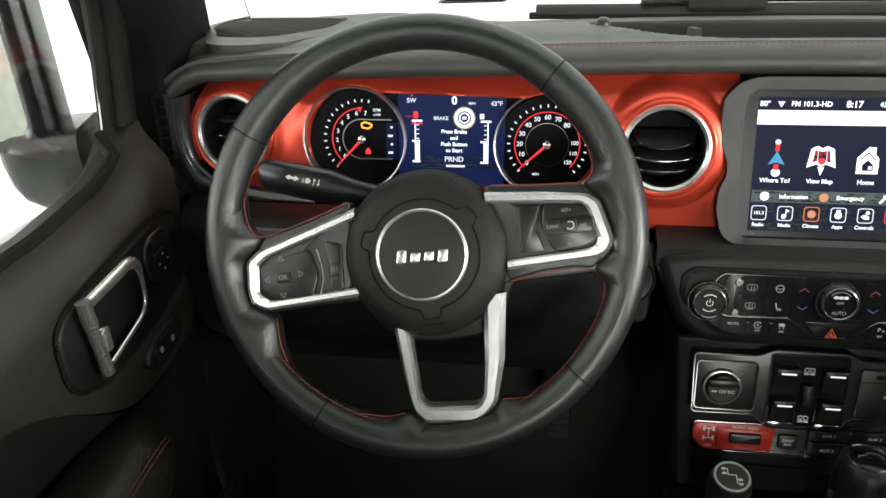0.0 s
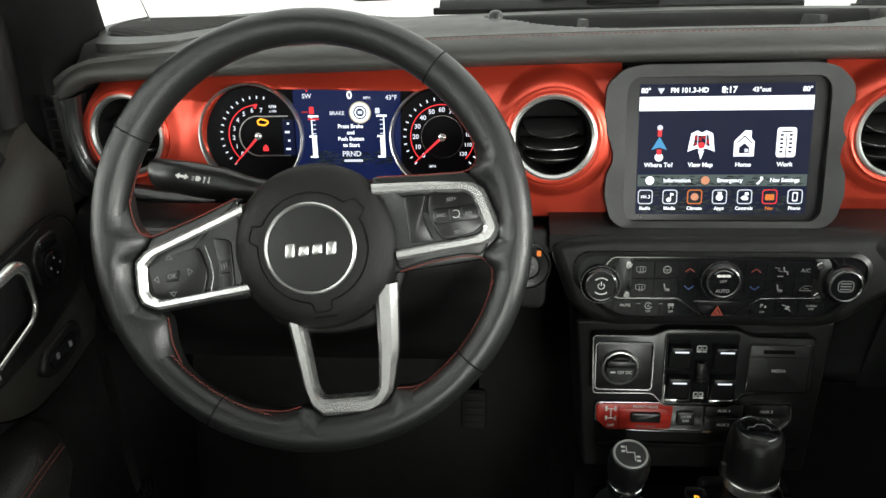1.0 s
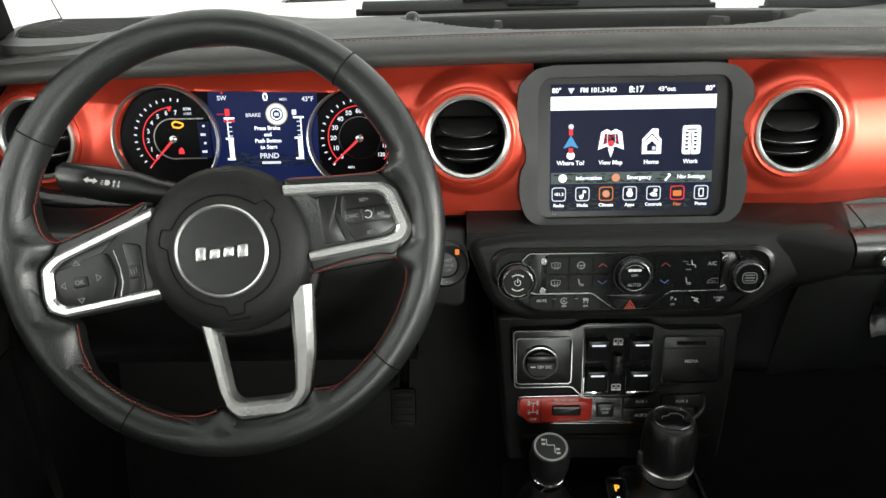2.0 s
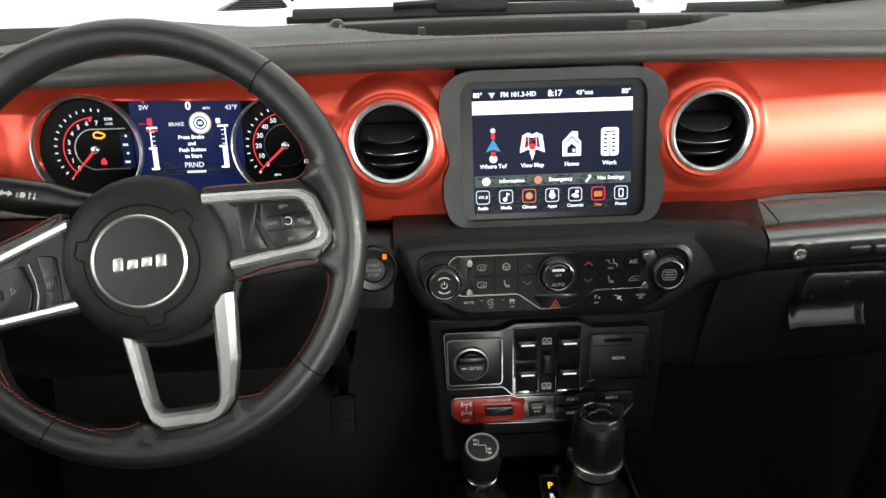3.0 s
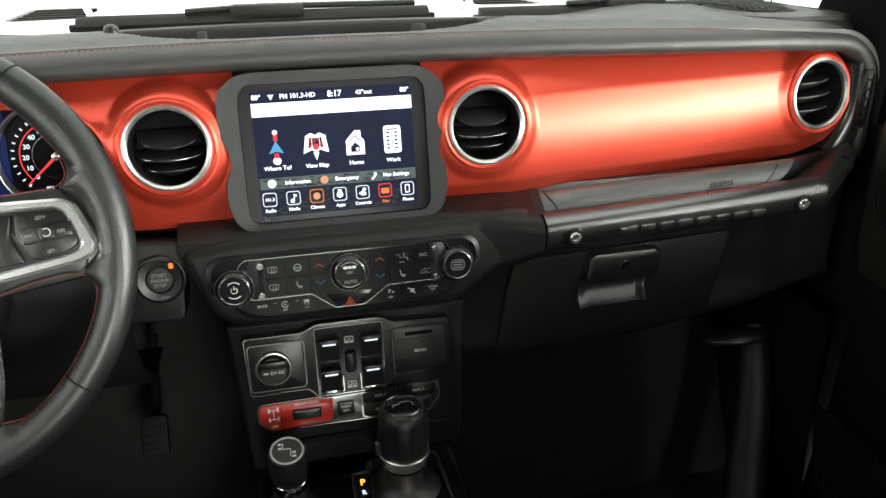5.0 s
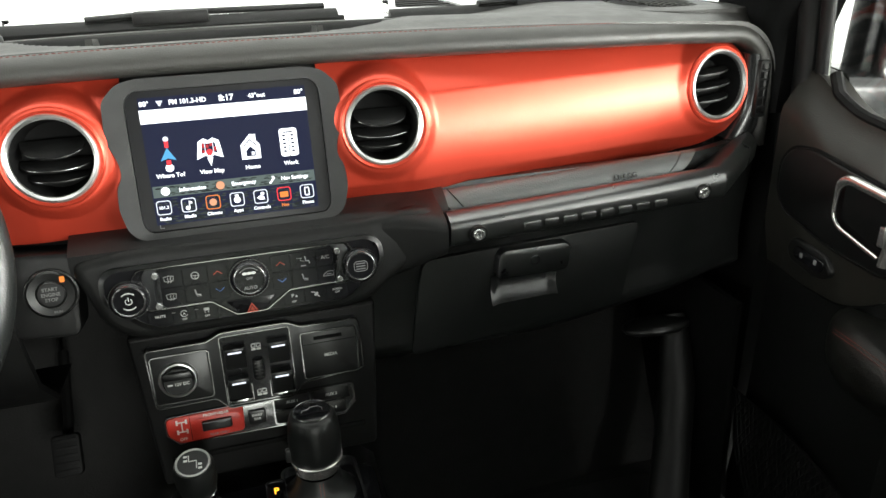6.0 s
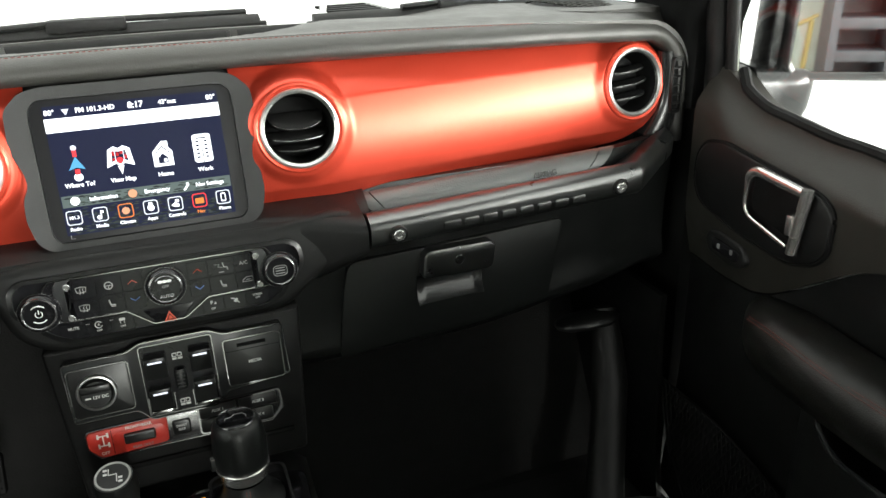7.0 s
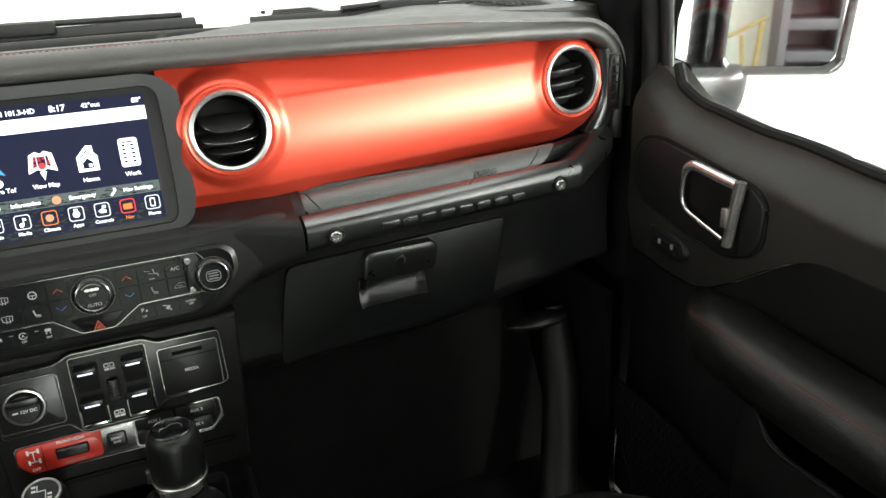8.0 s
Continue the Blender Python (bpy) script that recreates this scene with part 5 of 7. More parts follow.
part("icon_door", box(0.0606, 0.0616, -0.0040, 0.0200, 0.0012, Z + 0.0002), G_GREY, ico)
part("icon_roof", box(0.0560, 0.0664, 0.0212, 0.0226, 0.0012, Z + 0.0003), G_NAVY, ico)
part("nav_strip", box(-0.0850, 0.0845, -0.0335, -0.0215, 0.0012, 0.00195), G_GREY, lit)
for x, t in ((-0.0450, "Information"), (0.0080, "Emergency"), (0.0625, "Nav Settings")):
    words("strip_text", t, 0.0058, x, -0.0275, Z, G_WHITE, lit)
for x, mt in ((-0.0725, G_WHITE), (-0.0165, G_PEACH)):
    part("strip_icon", lathe([(0, Z), (0.0044, Z), (0.0044, 0.0012)], 18, m=pose(x, -0.0275, 0)), mt, lit)
part("strip_icon", prism([(0.0345, -0.0310), (0.0365, -0.0318), (0.0412, -0.0262), (0.0405, -0.0238), (0.0380, -0.0240), (0.0388, -0.0262)], 0.0012, Z), G_WHITE, lit, "white tool sign")
foliage(lit, -0.0855, 0.0845, -0.0620, -0.0345, 0.0018, 260, 7)
foliage(lit, -0.0845, 0.0840, -0.0330, -0.0220, 0.00195, 60, 8)
for k, (t, mt) in enumerate((("Radio", G_SOFTWHITE), ("Media", G_SOFTWHITE), ("Climate", G_ORANGE), ("Apps", G_SOFTWHITE), ("Controls", G_SOFTWHITE), ("Nav", G_RED), ("Phone", G_SOFTWHITE))):
    x = -0.0765 + k * 0.0251
    b = part("app_button", band(rrect(0.0150, 0.0150, 0.003, x, -0.0445), rrect(0.0132, 0.0132, 0.0024, x, -0.0445), 0.0012, Z), mt, lit)
    if t == "Radio":
        words("app_symbol", "101.3", 0.0046, x, -0.0445, Z, G_WHITE, b)
    elif t == "Phone":
        part("app_symbol", band(rrect(0.0052, 0.0092, 0.001, x, -0.0445), rrect(0.0036, 0.0070, 0.0006, x, -0.0445), 0.0012, Z), G_WHITE, b)
    elif t == "Nav":
        part("app_symbol", prism(rrect(0.0090, 0.0060, 0.001, x, -0.0450), 0.0012, Z), G_ORANGE, b)
    elif t == "Media":
        part("app_symbol", lathe([(0, Z), (0.0022, Z), (0.0022, 0.0012)], 12, m=pose(x - 0.0012, -0.0475, 0)), G_WHITE, b)
        part("app_symbol", prism([(x + 0.0004, -0.0475), (x + 0.0012, -0.0475), (x + 0.0012, -0.0425), (x + 0.0036, -0.0432), (x + 0.0036, -0.0412), (x + 0.0004, -0.0402)], 0.0012, Z), G_WHITE, b)
    elif t == "Climate":
        part("app_symbol", lathe([(0.0042, Z), (0.0042, 0.0012)], 18, m=pose(x, -0.0445, 0)), G_PEACH, b)
        part("app_symbol", lathe([(0, Z), (0.0040, Z), (0.0040, 0.0012)], 8, m=pose(x, -0.0445, 0)), G_PEACH, b)
    elif t == "Apps":
        part("app_symbol", lathe([(0, Z), (0.0034, Z), (0.0034, 0.0012)], 16, m=pose(x, -0.0450, 0)), G_WHITE, b)
        part("app_symbol", prism(rrect(0.0040, 0.0020, 0.0008, x, -0.0405), 0.0012, Z), G_WHITE, b)
    else:
        part("app_symbol", prism([(x - 0.0042, -0.0455), (x - 0.0010, -0.0480), (x + 0.0036, -0.0478), (x + 0.0036, -0.0450), (x - 0.0005, -0.0432)], 0.0012, Z), G_WHITE, b)
        part("app_symbol", prism(rrect(0.0036, 0.0030, 0.0008, x + 0.0020, -0.0415), 0.0012, Z), G_WHITE, b)
    words("app_text", t, 0.0049, x, -0.0565, Z, G_ORANGE if t == "Nav" else G_WHITE, lit)
part("icon_bracket", tube([(-0.083, -0.062, 0.0016), (-0.083, -0.066, 0.0016), (-0.079, -0.066, 0.0016)], 0.0004, 4), DIMPRINT, scr)

# ---- climate controls ----
cl = thing("climate_panel", plane(0, 0.742, 0.5935, 8), "black climate control panel with three knurled chrome knobs", "control panel")
hexa = [(-0.134, 0.0265), (0.130, 0.0260), (0.142, 0.018), (0.144, -0.002), (0.113, -0.033), (0.097, -0.0405), (-0.094, -0.0405), (-0.112, -0.033), (-0.1455, -0.004), (-0.1445, 0.018)]
part("surround", band(rounded([(x * 1.035, y * 1.13) for x, y in hexa], 0.010), rounded(hexa, 0.008), -0.004, 0.0085, top_out=0.006), SMOOTH, cl, "satin black lip", angle=50)
part("plate", prism(rounded(hexa, 0.008), -0.006, 0.0065), PIANO, cl, "gloss black plate")
up = rounded([(-0.110, 0.0250), (0.106, 0.0248), (0.112, 0.018), (0.118, -0.010), (0.107, -0.0188), (0.0405, -0.0195), (0.0140, -0.0380), (-0.0180, -0.0382), (-0.0425, -0.0198), (-0.104, -0.0200), (-0.116, -0.0120), (-0.117, 0.018)], 0.003)
part("chrome_line", tube([(x, y, 0.0076) for x, y in up], 0.0009, 6, closed=True), TRIMLINE, cl, "thin chrome outline")
for s in (-1, 1):
    part("side_plate", prism(rounded([(s * 0.0885, 0.0245), (s * 0.1035, 0.0245), (s * 0.1075, 0.0175), (s * 0.1075, -0.0130), (s * 0.1015, -0.0215), (s * 0.0900, -0.0215), (s * 0.0965, -0.0145), (s * 0.0965, 0.0175)], 0.002), 0.004, 0.0074, 0.0006), GREYTRIM, cl, "dark grey end plate")
KX, KY = (-0.1225, -0.0005, 0.1195), (-0.0040, 0.0012, -0.0022)


def knob(x, y, r, name):
    k = part(name, lathe([(r * 1.04, 0.004), (r * 1.04, 0.012), (r * 1.00, 0.0170), (r * 0.92, 0.0215), (r * 0.82, 0.0245), (r * 0.76, 0.0240), (r * 0.74, 0.0225), (0, 0.0228)], 48, m=pose(x, y, 0)), PIANO, cl, "gloss black rotary knob")
    bm = bmesh.new()
    n = 40
    for i in range(n):
        a = 2 * math.pi * i / n
        c, s = math.cos(a), math.sin(a)
        prism([(x + r * 1.00 * c - 0.0011 * s, y + r * 1.00 * s + 0.0011 * c), (x + r * 1.00 * c + 0.0011 * s, y + r * 1.00 * s - 0.0011 * c), (x + r * 1.05 * c + 0.0007 * s, y + r * 1.05 * s - 0.0007 * c), (x + r * 1.05 * c - 0.0007 * s, y + r * 1.05 * s + 0.0007 * c)], 0.005, 0.0150, bm=bm)
    part("knurling", bm, KNURL, k, "smoked chrome knurled edge")
    part("knob_ring", lathe([(r * 0.87, 0.0228), (r * 0.84, 0.0248), (r * 0.78, 0.0256), (r * 0.74, 0.0240)], 48, m=pose(x, y, 0)), KNURL, k, "smoked chrome ring")
    k.matrix_local = Matrix.Translation((0, 0, 0.002)) @ Matrix.Diagonal((1, 1, 0.62, 1))
    return k


k1 = knob(KX[0], KY[0], 0.0196, "power_knob")
k2 = knob(KX[1], KY[1], 0.0200, "fan_knob")
k3 = knob(KX[2], KY[2], 0.0196, "tune_knob")
part("power_mark", tube([(KX[0] + 0.0032 * math.cos(a), KY[0] + 0.0032 * math.sin(a), 0.0231) for a in span(2.2, 7.2, 14)], 0.0004, 5), PRINT, k1)
part("power_mark", box(KX[0] - 0.0004, KX[0] + 0.0004, KY[0] + 0.0005, KY[0] + 0.0048, 0.0228, 0.0236), PRINT, k1)
for s in (-1, 1):
    part("arc_mark", tube([(KX[0] + 0.0088 * math.cos(a), KY[0] + 0.0088 * math.sin(a), 0.0231) for a in span(s * 1.57 - 0.75, s * 1.57 + 0.75, 10)], 0.0006, 5), PRINT, k1)
words("fan_text", "AUTO", 0.0050, KX[1], KY[1] - 0.0095, 0.0233, DIMPRINT, k2)
words("fan_text", "OFF", 0.0040, KX[1], KY[1] + 0.0010, 0.0233, DIMPRINT, k2)
for k in range(3):
    part("fan_mark", prism(circle(0.0026, 10, KX[1] - 0.0045 + 0.0045 * k, KY[1] + 0.0068, 0.0016), 0.0228, 0.0236), PRINT, k2)
part("fan_arc", tube([(KX[1] + 0.0125 * math.cos(a), KY[1] + 0.0125 * math.sin(a), 0.0231) for a in span(0.75, 2.4, 14)], 0.0005, 5), DIMPRINT, k2)
part("tune_mark", band(rrect(0.0155, 0.0120, 0.004, KX[2], KY[2]), rrect(0.0140, 0.0105, 0.0035, KX[2], KY[2]), 0.0228, 0.0236), DIMPRINT, k3)
for k in (-1, 0, 1):
    part("tune_mark", box(KX[2] - 0.0052, KX[2] + 0.0052, KY[2] + k * 0.0030 - 0.0006, KY[2] + k * 0.0030 + 0.0006, 0.0228, 0.0236), DIMPRINT, k3, "unreadable line of small print")
for x, y in ((-0.0945, 0.0165), (-0.0955, -0.0165), (0.0960, 0.0165), (0.0965, -0.0160)):
    part("screw", lathe([(0.0040, 0.005), (0.0040, 0.0080), (0.0030, 0.0092), (0.0014, 0.0092), (0.0012, 0.0082), (0, 0.0082)], 16, m=pose(x, y, 0)), SMOKE, cl, "small chrome dress screw")


def key(x, y, w, h, name="button"):
    return part(name, prism(rrect(w, h, 0.0012, x, y), 0.005, 0.0074, 0.0003), PIANO, cl, angle=15)


def climate_symbol(b, x, y):
    """Small printed signs: screen heating, wheel heating, seat heating, recirculation and air flow."""
    z, line = 0.0077, lambda pts, r=0.00035: part("button_symbol", tube([(x + a, y + c, z) for a, c in pts], r, 5), LABEL if x < -0.05 else DIMPRINT, b)
    if x < -0.07:
        line([(-0.0042, -0.0022), (-0.0050, 0.0026), (0.0, 0.0034), (0.0050, 0.0026), (0.0042, -0.0022), (0.0, -0.0028), (-0.0042, -0.0022)])
        line([(-0.0016, -0.0042), (-0.0004, -0.0020), (-0.0014, 0.0), (-0.0004, 0.0018)])
        line([(0.0014, -0.0042), (0.0024, -0.0020), (0.0014, 0.0), (0.0024, 0.0018)])
    elif x < -0.05 and y > 0:
        line([(0.0038 * math.cos(a), 0.0038 * math.sin(a)) for a in span(0, 6.283, 14)], 0.0005)
        line([(-0.0036, 0.0), (0.0036, 0.0)])
        line([(0.0, 0.0), (0.0, -0.0036)])
    elif y < 0 and abs(x) < 0.07:
        line([(-0.0022, 0.0042), (-0.0012, -0.0012), (0.0034, -0.0022)], 0.0008)
        line([(-0.0012, -0.0030), (0.0034, -0.0036)])
    elif y < 0:
        line([(-0.0060, -0.0020), (-0.0046, 0.0006), (-0.0010, 0.0030), (0.0052, 0.0030), (0.0060, -0.0020), (-0.0060, -0.0020)])
        line([(-0.0020, 0.0), (0.0030, 0.0)])
    else:
        line([(-0.0065, 0.0030), (-0.0010, 0.0022), (-0.0030, 0.0), (0.0016, -0.0012)])
        line([(0.0024, 0.0040), (0.0032, -0.0010), (0.0064, -0.0014), (0.0070, -0.0044)], 0.0007)
        part("mode_mark", box(x - 0.0028, x + 0.0028, y - 0.0068, y - 0.0058, 0.0070, z + 0.0001), DIMPRINT, b)


keys = []
for x, w in ((-0.0815, 0.0268), (-0.0552, 0.0246), (-0.0322, 0.0202), (0.0335, 0.0204), (0.0580, 0.0274), (0.0843, 0.0240)):
    keys.append((key(x, 0.0115, w, 0.0188), x, 0.0115))
    keys.append((key(x, -0.0080, w, 0.0188), x, -0.0080))
for b, x, y in keys:
    if abs(abs(x) - 0.033) < 0.002:
        up_ = y > 0
        part("arrow_mark", tube([(x - 0.0045, y - (0.002 if up_ else -0.002), 0.0079), (x, y + (0.0015 if up_ else -0.0015), 0.0079), (x + 0.0045, y - (0.002 if up_ else -0.002), 0.0079)], 0.0005, 5), REDPRINT if up_ else BLUEPRINT, b)
    elif x > 0.08 and y > 0:
        words("button_text", "A/C", 0.0056, x - 0.002, y, 0.0078, DIMPRINT, b)
    else:
        climate_symbol(b, x, y)
low_keys = []
for x, w in ((-0.0960, 0.0250), (-0.0720, 0.0225), (-0.0490, 0.0225), (0.0440, 0.0225), (0.0675, 0.0235), (0.0920, 0.0245)):
    low_keys.append((key(x, -0.0295, w, 0.0155), x))
words("button_text", "MUTE", 0.0042, -0.0960, -0.0280, 0.0078, LABEL, low_keys[0][0])
for x, k in ((-0.0720, 1), (-0.0490, 2)):
    words("button_text", "OFF", 0.0030, x, -0.0345, 0.0078, LABEL, low_keys[k][0])
    part("indicator_bar", box(x - 0.0120, x - 0.0085, -0.0262, -0.0256, 0.0070, 0.0079), DIMPRINT, low_keys[k][0])
part("button_symbol", tube([(-0.0720 + 0.0034 * math.cos(a), -0.0283 + 0.0034 * math.sin(a), 0.0077) for a in span(0.6, 6.0, 14)], 0.0005, 5), LABEL, low_keys[1][0])
words("button_symbol", "A", 0.0040, -0.0720, -0.0283, 0.0078, LABEL, low_keys[1][0])
part("button_symbol", prism(rrect(0.0060, 0.0030, 0.001, -0.0490, -0.0270), 0.0070, 0.0079), LABEL, low_keys[2][0])
for k in (-1, 1):
    part("button_symbol", tube([(-0.0490 + k * 0.0018 + d, -0.0290 - i * 0.0011, 0.0077) for i, d in enumerate((0.0006, -0.0006, 0.0006))], 0.0004, 5), LABEL, low_keys[2][0])
words("button_symbol", "P", 0.0056, 0.0425, -0.0272, 0.0078, LABEL, low_keys[3][0])
part("button_symbol", prism([(0.0450, -0.0290), (0.0468, -0.0265), (0.0476, -0.0290)], 0.0070, 0.0079), LABEL, low_keys[3][0])
words("button_text", "OFF", 0.0028, 0.0435, -0.0340, 0.0078, LABEL, low_keys[3][0])
part("button_symbol", tube([(0.0630, -0.0260, 0.0077), (0.0665, -0.0268, 0.0077), (0.0715, -0.0325, 0.0077)], 0.0006, 5), LABEL, low_keys[4][0])
part("button_symbol", prism([(0.0655, -0.0300), (0.0690, -0.0268), (0.0708, -0.0276), (0.0682, -0.0315)], 0.0070, 0.0079), LABEL, low_keys[4][0])
words("button_text", "SCREEN", 0.0030, 0.0920, -0.0268, 0.0078, LABEL, low_keys[5][0])
words("button_text", "OFF", 0.0030, 0.0920, -0.0302, 0.0078, LABEL, low_keys[5][0])
hz = part("hazard_button", prism(rounded([(-0.028, -0.0220), (0.026, -0.0220), (0.012, -0.0370), (-0.016, -0.0370)], 0.003), 0.005, 0.0076, 0.0004), PIANO, cl, "black hazard button")
part("hazard_mark", band([(-0.0080, -0.0378), (0.0046, -0.0378), (-0.0017, -0.0272)], [(-0.0058, -0.0366), (0.0024, -0.0366), (-0.0017, -0.0297)], 0.008, 0.0091), REDPRINT, hz, "red triangle")
part("hazard_mark", prism([(-0.0043, -0.0359), (0.0009, -0.0359), (-0.0017, -0.0317)], 0.008, 0.0090), REDPRINT, hz)

# ---- start button ----
st = thing("start_button", plane(-0.1985, 0.7600, 0.5980, 10), "round black engine start button with an amber light", "start button")
part("housing", prism(rounded([(-0.048, -0.045), (0.020, -0.052), (0.028, 0.040), (-0.048, 0.044)], 0.012), -0.05, -0.003, 0.004), PLASTIC, st, "black housing")
part("ring", lathe([(0.0245, -0.004), (0.0245, 0.003), (0.0225, 0.0048), (0.0150, 0.0036), (0.0145, -0.002)], 40), SMOOTH, st)
part("edge_ring", lathe([(0.0262, -0.004), (0.0262, 0.0010), (0.0245, 0.0018), (0.0243, -0.002)], 40), SMOKE, st)
cap = part("cap", lathe([(0.0145, -0.002), (0.0143, 0.0036), (0.0125, 0.0052), (0, 0.0056)], 36), SMOOTH, st)
for k, t in enumerate(("START", "ENGINE", "STOP")):
    words("cap_text", t, 0.0052, 0, 0.0055 - 0.0055 * k, 0.0059, DIMPRINT, cap)
words("run_text", "RUN", 0.0040, 0.004, -0.0192, 0.0046, DIMPRINT, st)
part("lamp", prism(rrect(0.0046, 0.0060, 0.001, 0.0130, 0.0148), 0.002, 0.0054), G_ORANGE, st, "lit amber light")

# ---- switch panel ----
sw = thing("switch_panel", plane(-0.0010, 0.7525, 0.4550, 8), "black switch panel with window switches and a power socket", "switch panel")
outl = rounded([(-0.122, 0.058), (-0.056, 0.058), (-0.040, 0.066), (0.034, 0.066), (0.050, 0.058), (0.117, 0.058), (0.119, -0.006), (0.046, -0.012), (0.032, -0.027), (-0.040, -0.027), (-0.054, -0.012), (-0.120, -0.013)], 0.005)
part("plate", prism(outl, -0.016, 0.002, 0.001), GREYTRIM, sw, "satin dark grey plate")
part("plate_edge", tube([(x, y, 0.0022) for x, y in outl], 0.0012, 6, closed=True), TRIMLINE, sw, "thin chrome edge")
part("socket_panel", prism(rrect(0.062, 0.056, 0.004, -0.087, 0.0215), 0.0, 0.004, 0.001), SMOOTH, sw)
part("socket_frame", band(rrect(0.0645, 0.0585, 0.005, -0.087, 0.0215), rrect(0.062, 0.056, 0.004, -0.087, 0.0215), 0.0, 0.0052), TRIMLINE, sw)
soc_ring = part("power_socket", lathe([(0.0212, 0.003), (0.0212, 0.0062), (0.0200, 0.0086), (0.0186, 0.0090), (0.0172, 0.0072), (0.0170, 0.004)], 40, m=pose(-0.0915, 0.0205, 0)), SATIN, sw, "round power socket with closed cap")
part("cap", lathe([(0.0168, 0.003), (0.0166, 0.0105), (0.0152, 0.0125), (0, 0.0130)], 36, m=pose(-0.0915, 0.0205, 0)), SMOOTH, soc_ring, "black socket cap")
part("cap_grip", box(-0.1075, -0.0755, 0.0235, 0.0330, 0.0120, 0.0165, 0.0025), SMOOTH, soc_ring)
words("cap_text", "12V DC", 0.0050, -0.0875, 0.0180, 0.0134, PRINT, soc_ring)
part("cap_mark", box(-0.1030, -0.0975, 0.0172, 0.0188, 0.0128, 0.0134), PRINT, soc_ring)
well_edge = rounded([(-0.0425, 0.0615), (0.0365, 0.0615), (0.0365, -0.0235), (-0.0425, -0.0235)], 0.004)
part("window_switch_well", prism(well_edge, 0.0, 0.0030), PIANO, sw)
part("well_rim", tube([(x, y, 0.0030) for x, y in well_edge], 0.0009, 6, closed=True), TRIMLINE, sw, "thin chrome rim")
for x in (-0.027, 0.0215):
    for y in (0.0355, -0.0020):
        s = part("window_switch", loft([[(x - 0.0115, y - 0.014, z0), (x + 0.0115, y - 0.014, z0), (x + 0.0115, y + 0.014, z1), (x - 0.0115, y + 0.014, z1)] for z0, z1 in ((0.001, 0.001), (0.0060, 0.0140))]), SMOOTH, sw, "black rocker window switch")
        # lip's greyer colour stands for light falling on the rocker's front
        part("switch_lip", box(x - 0.0115, x + 0.0115, y + 0.0075, y + 0.0140, 0.0105, 0.0152, 0.0015), GREYTRIM, s, "rocker lip in lighter satin grey for the light on its face")
        part("switch_mark", box(x - 0.0075, x + 0.0075, y + 0.0080, y + 0.0098, 0.0140, 0.0156), G_SOFTWHITE, s, "lit white line")
for x in (-0.027, 0.0215):
    part("well_edge", tube([(x - 0.014, 0.000, 0.004), (x - 0.014, -0.0195, 0.0045), (x + 0.014, -0.0195, 0.0045), (x + 0.014, 0.000, 0.004)], 0.0012, 6), TRIMLINE, sw, "bright chrome edge")
    part("well_lip", box(x - 0.0135, x + 0.0135, -0.0225, -0.0175, 0.002, 0.0058, 0.0015), TRIMLINE, sw, "bright chrome lip")
part("thumb_wheel", lathe([(0.0058, -0.012), (0.0066, -0.010), (0.0066, 0.010), (0.0058, 0.012), (0, 0.012)], 18, m=pose(-0.003, 0.0165, 0.004, 90, 0, 0)), SMOOTH, sw, "black ribbed thumb wheel")
for k in range(5):
    part("wheel_rib", box(-0.0080, 0.0020, 0.0075 + k * 0.0043, 0.0085 + k * 0.0043, 0.0095, 0.0108), SMOOTH, sw)
for y in (0.0435, -0.0135):
    ic = part("window_symbol", prism(rounded([(-0.0085, y - 0.0040), (0.0025, y - 0.0040), (0.0025, y + 0.0030), (0.0010, y + 0.0042), (-0.0070, y + 0.0042), (-0.0085, y + 0.0030)], 0.0006), 0.0028, 0.0035), PRINT, sw, "white printed window sign")
    for x0, x1, y0, y1 in ((-0.0034, -0.0026, -0.0040, 0.0042), (-0.0074, -0.0042, 0.0004, 0.0030), (-0.0018, 0.0014, 0.0004, 0.0030), (-0.0085, 0.0025, -0.0014, -0.0006)):
        part("symbol_bar", box(x0, x1, y + y0, y + y1, 0.0030, 0.0038), PIANO, ic)
md = part("media_door", prism(rrect(0.064, 0.056, 0.003, 0.0805, 0.0215), 0.0, 0.0045, 0.001), SMOOTH, sw, "black media hatch")
part("media_slot", box(0.063, 0.096, 0.0395, 0.0440, 0.003, 0.0050), DARK, md)
part("media_line", box(0.0495, 0.1115, 0.0350, 0.0358, 0.003, 0.0048), DARK, md)
words("media_text", "MEDIA", 0.0052, 0.081, 0.0190, 0.0048, PRINT, md)
part("media_frame", band(rrect(0.0665, 0.0585, 0.004, 0.0805, 0.0215), rrect(0.064, 0.056, 0.003, 0.0805, 0.0215), 0.0, 0.0050), TRIMLINE, sw)

# ---- axle lock panel ----
ax_p = thing("axle_lock_panel", plane(0, 0.7545, 0.4085, 8), "red and black off-road switch strip", "switch panel")
part("strip", prism(rounded([(-0.117, 0.016), (0.104, 0.019), (0.106, -0.006), (0.092, -0.021), (-0.104, -0.019), (-0.117, -0.006)], 0.006), -0.008, 0.001, 0.001), KNURL, ax_p, "smoked chrome strip")
part("strip_edge", tube([(-0.116, 0.012, 0.001), (-0.116, -0.006, 0.0015), (-0.104, -0.019, 0.0015), (-0.020, -0.020, 0.0015), (0.050, -0.0208, 0.0015), (0.090, -0.0208, 0.0015), (0.1055, -0.006, 0.0015)], 0.0010, 6), TRIMLINE, ax_p)
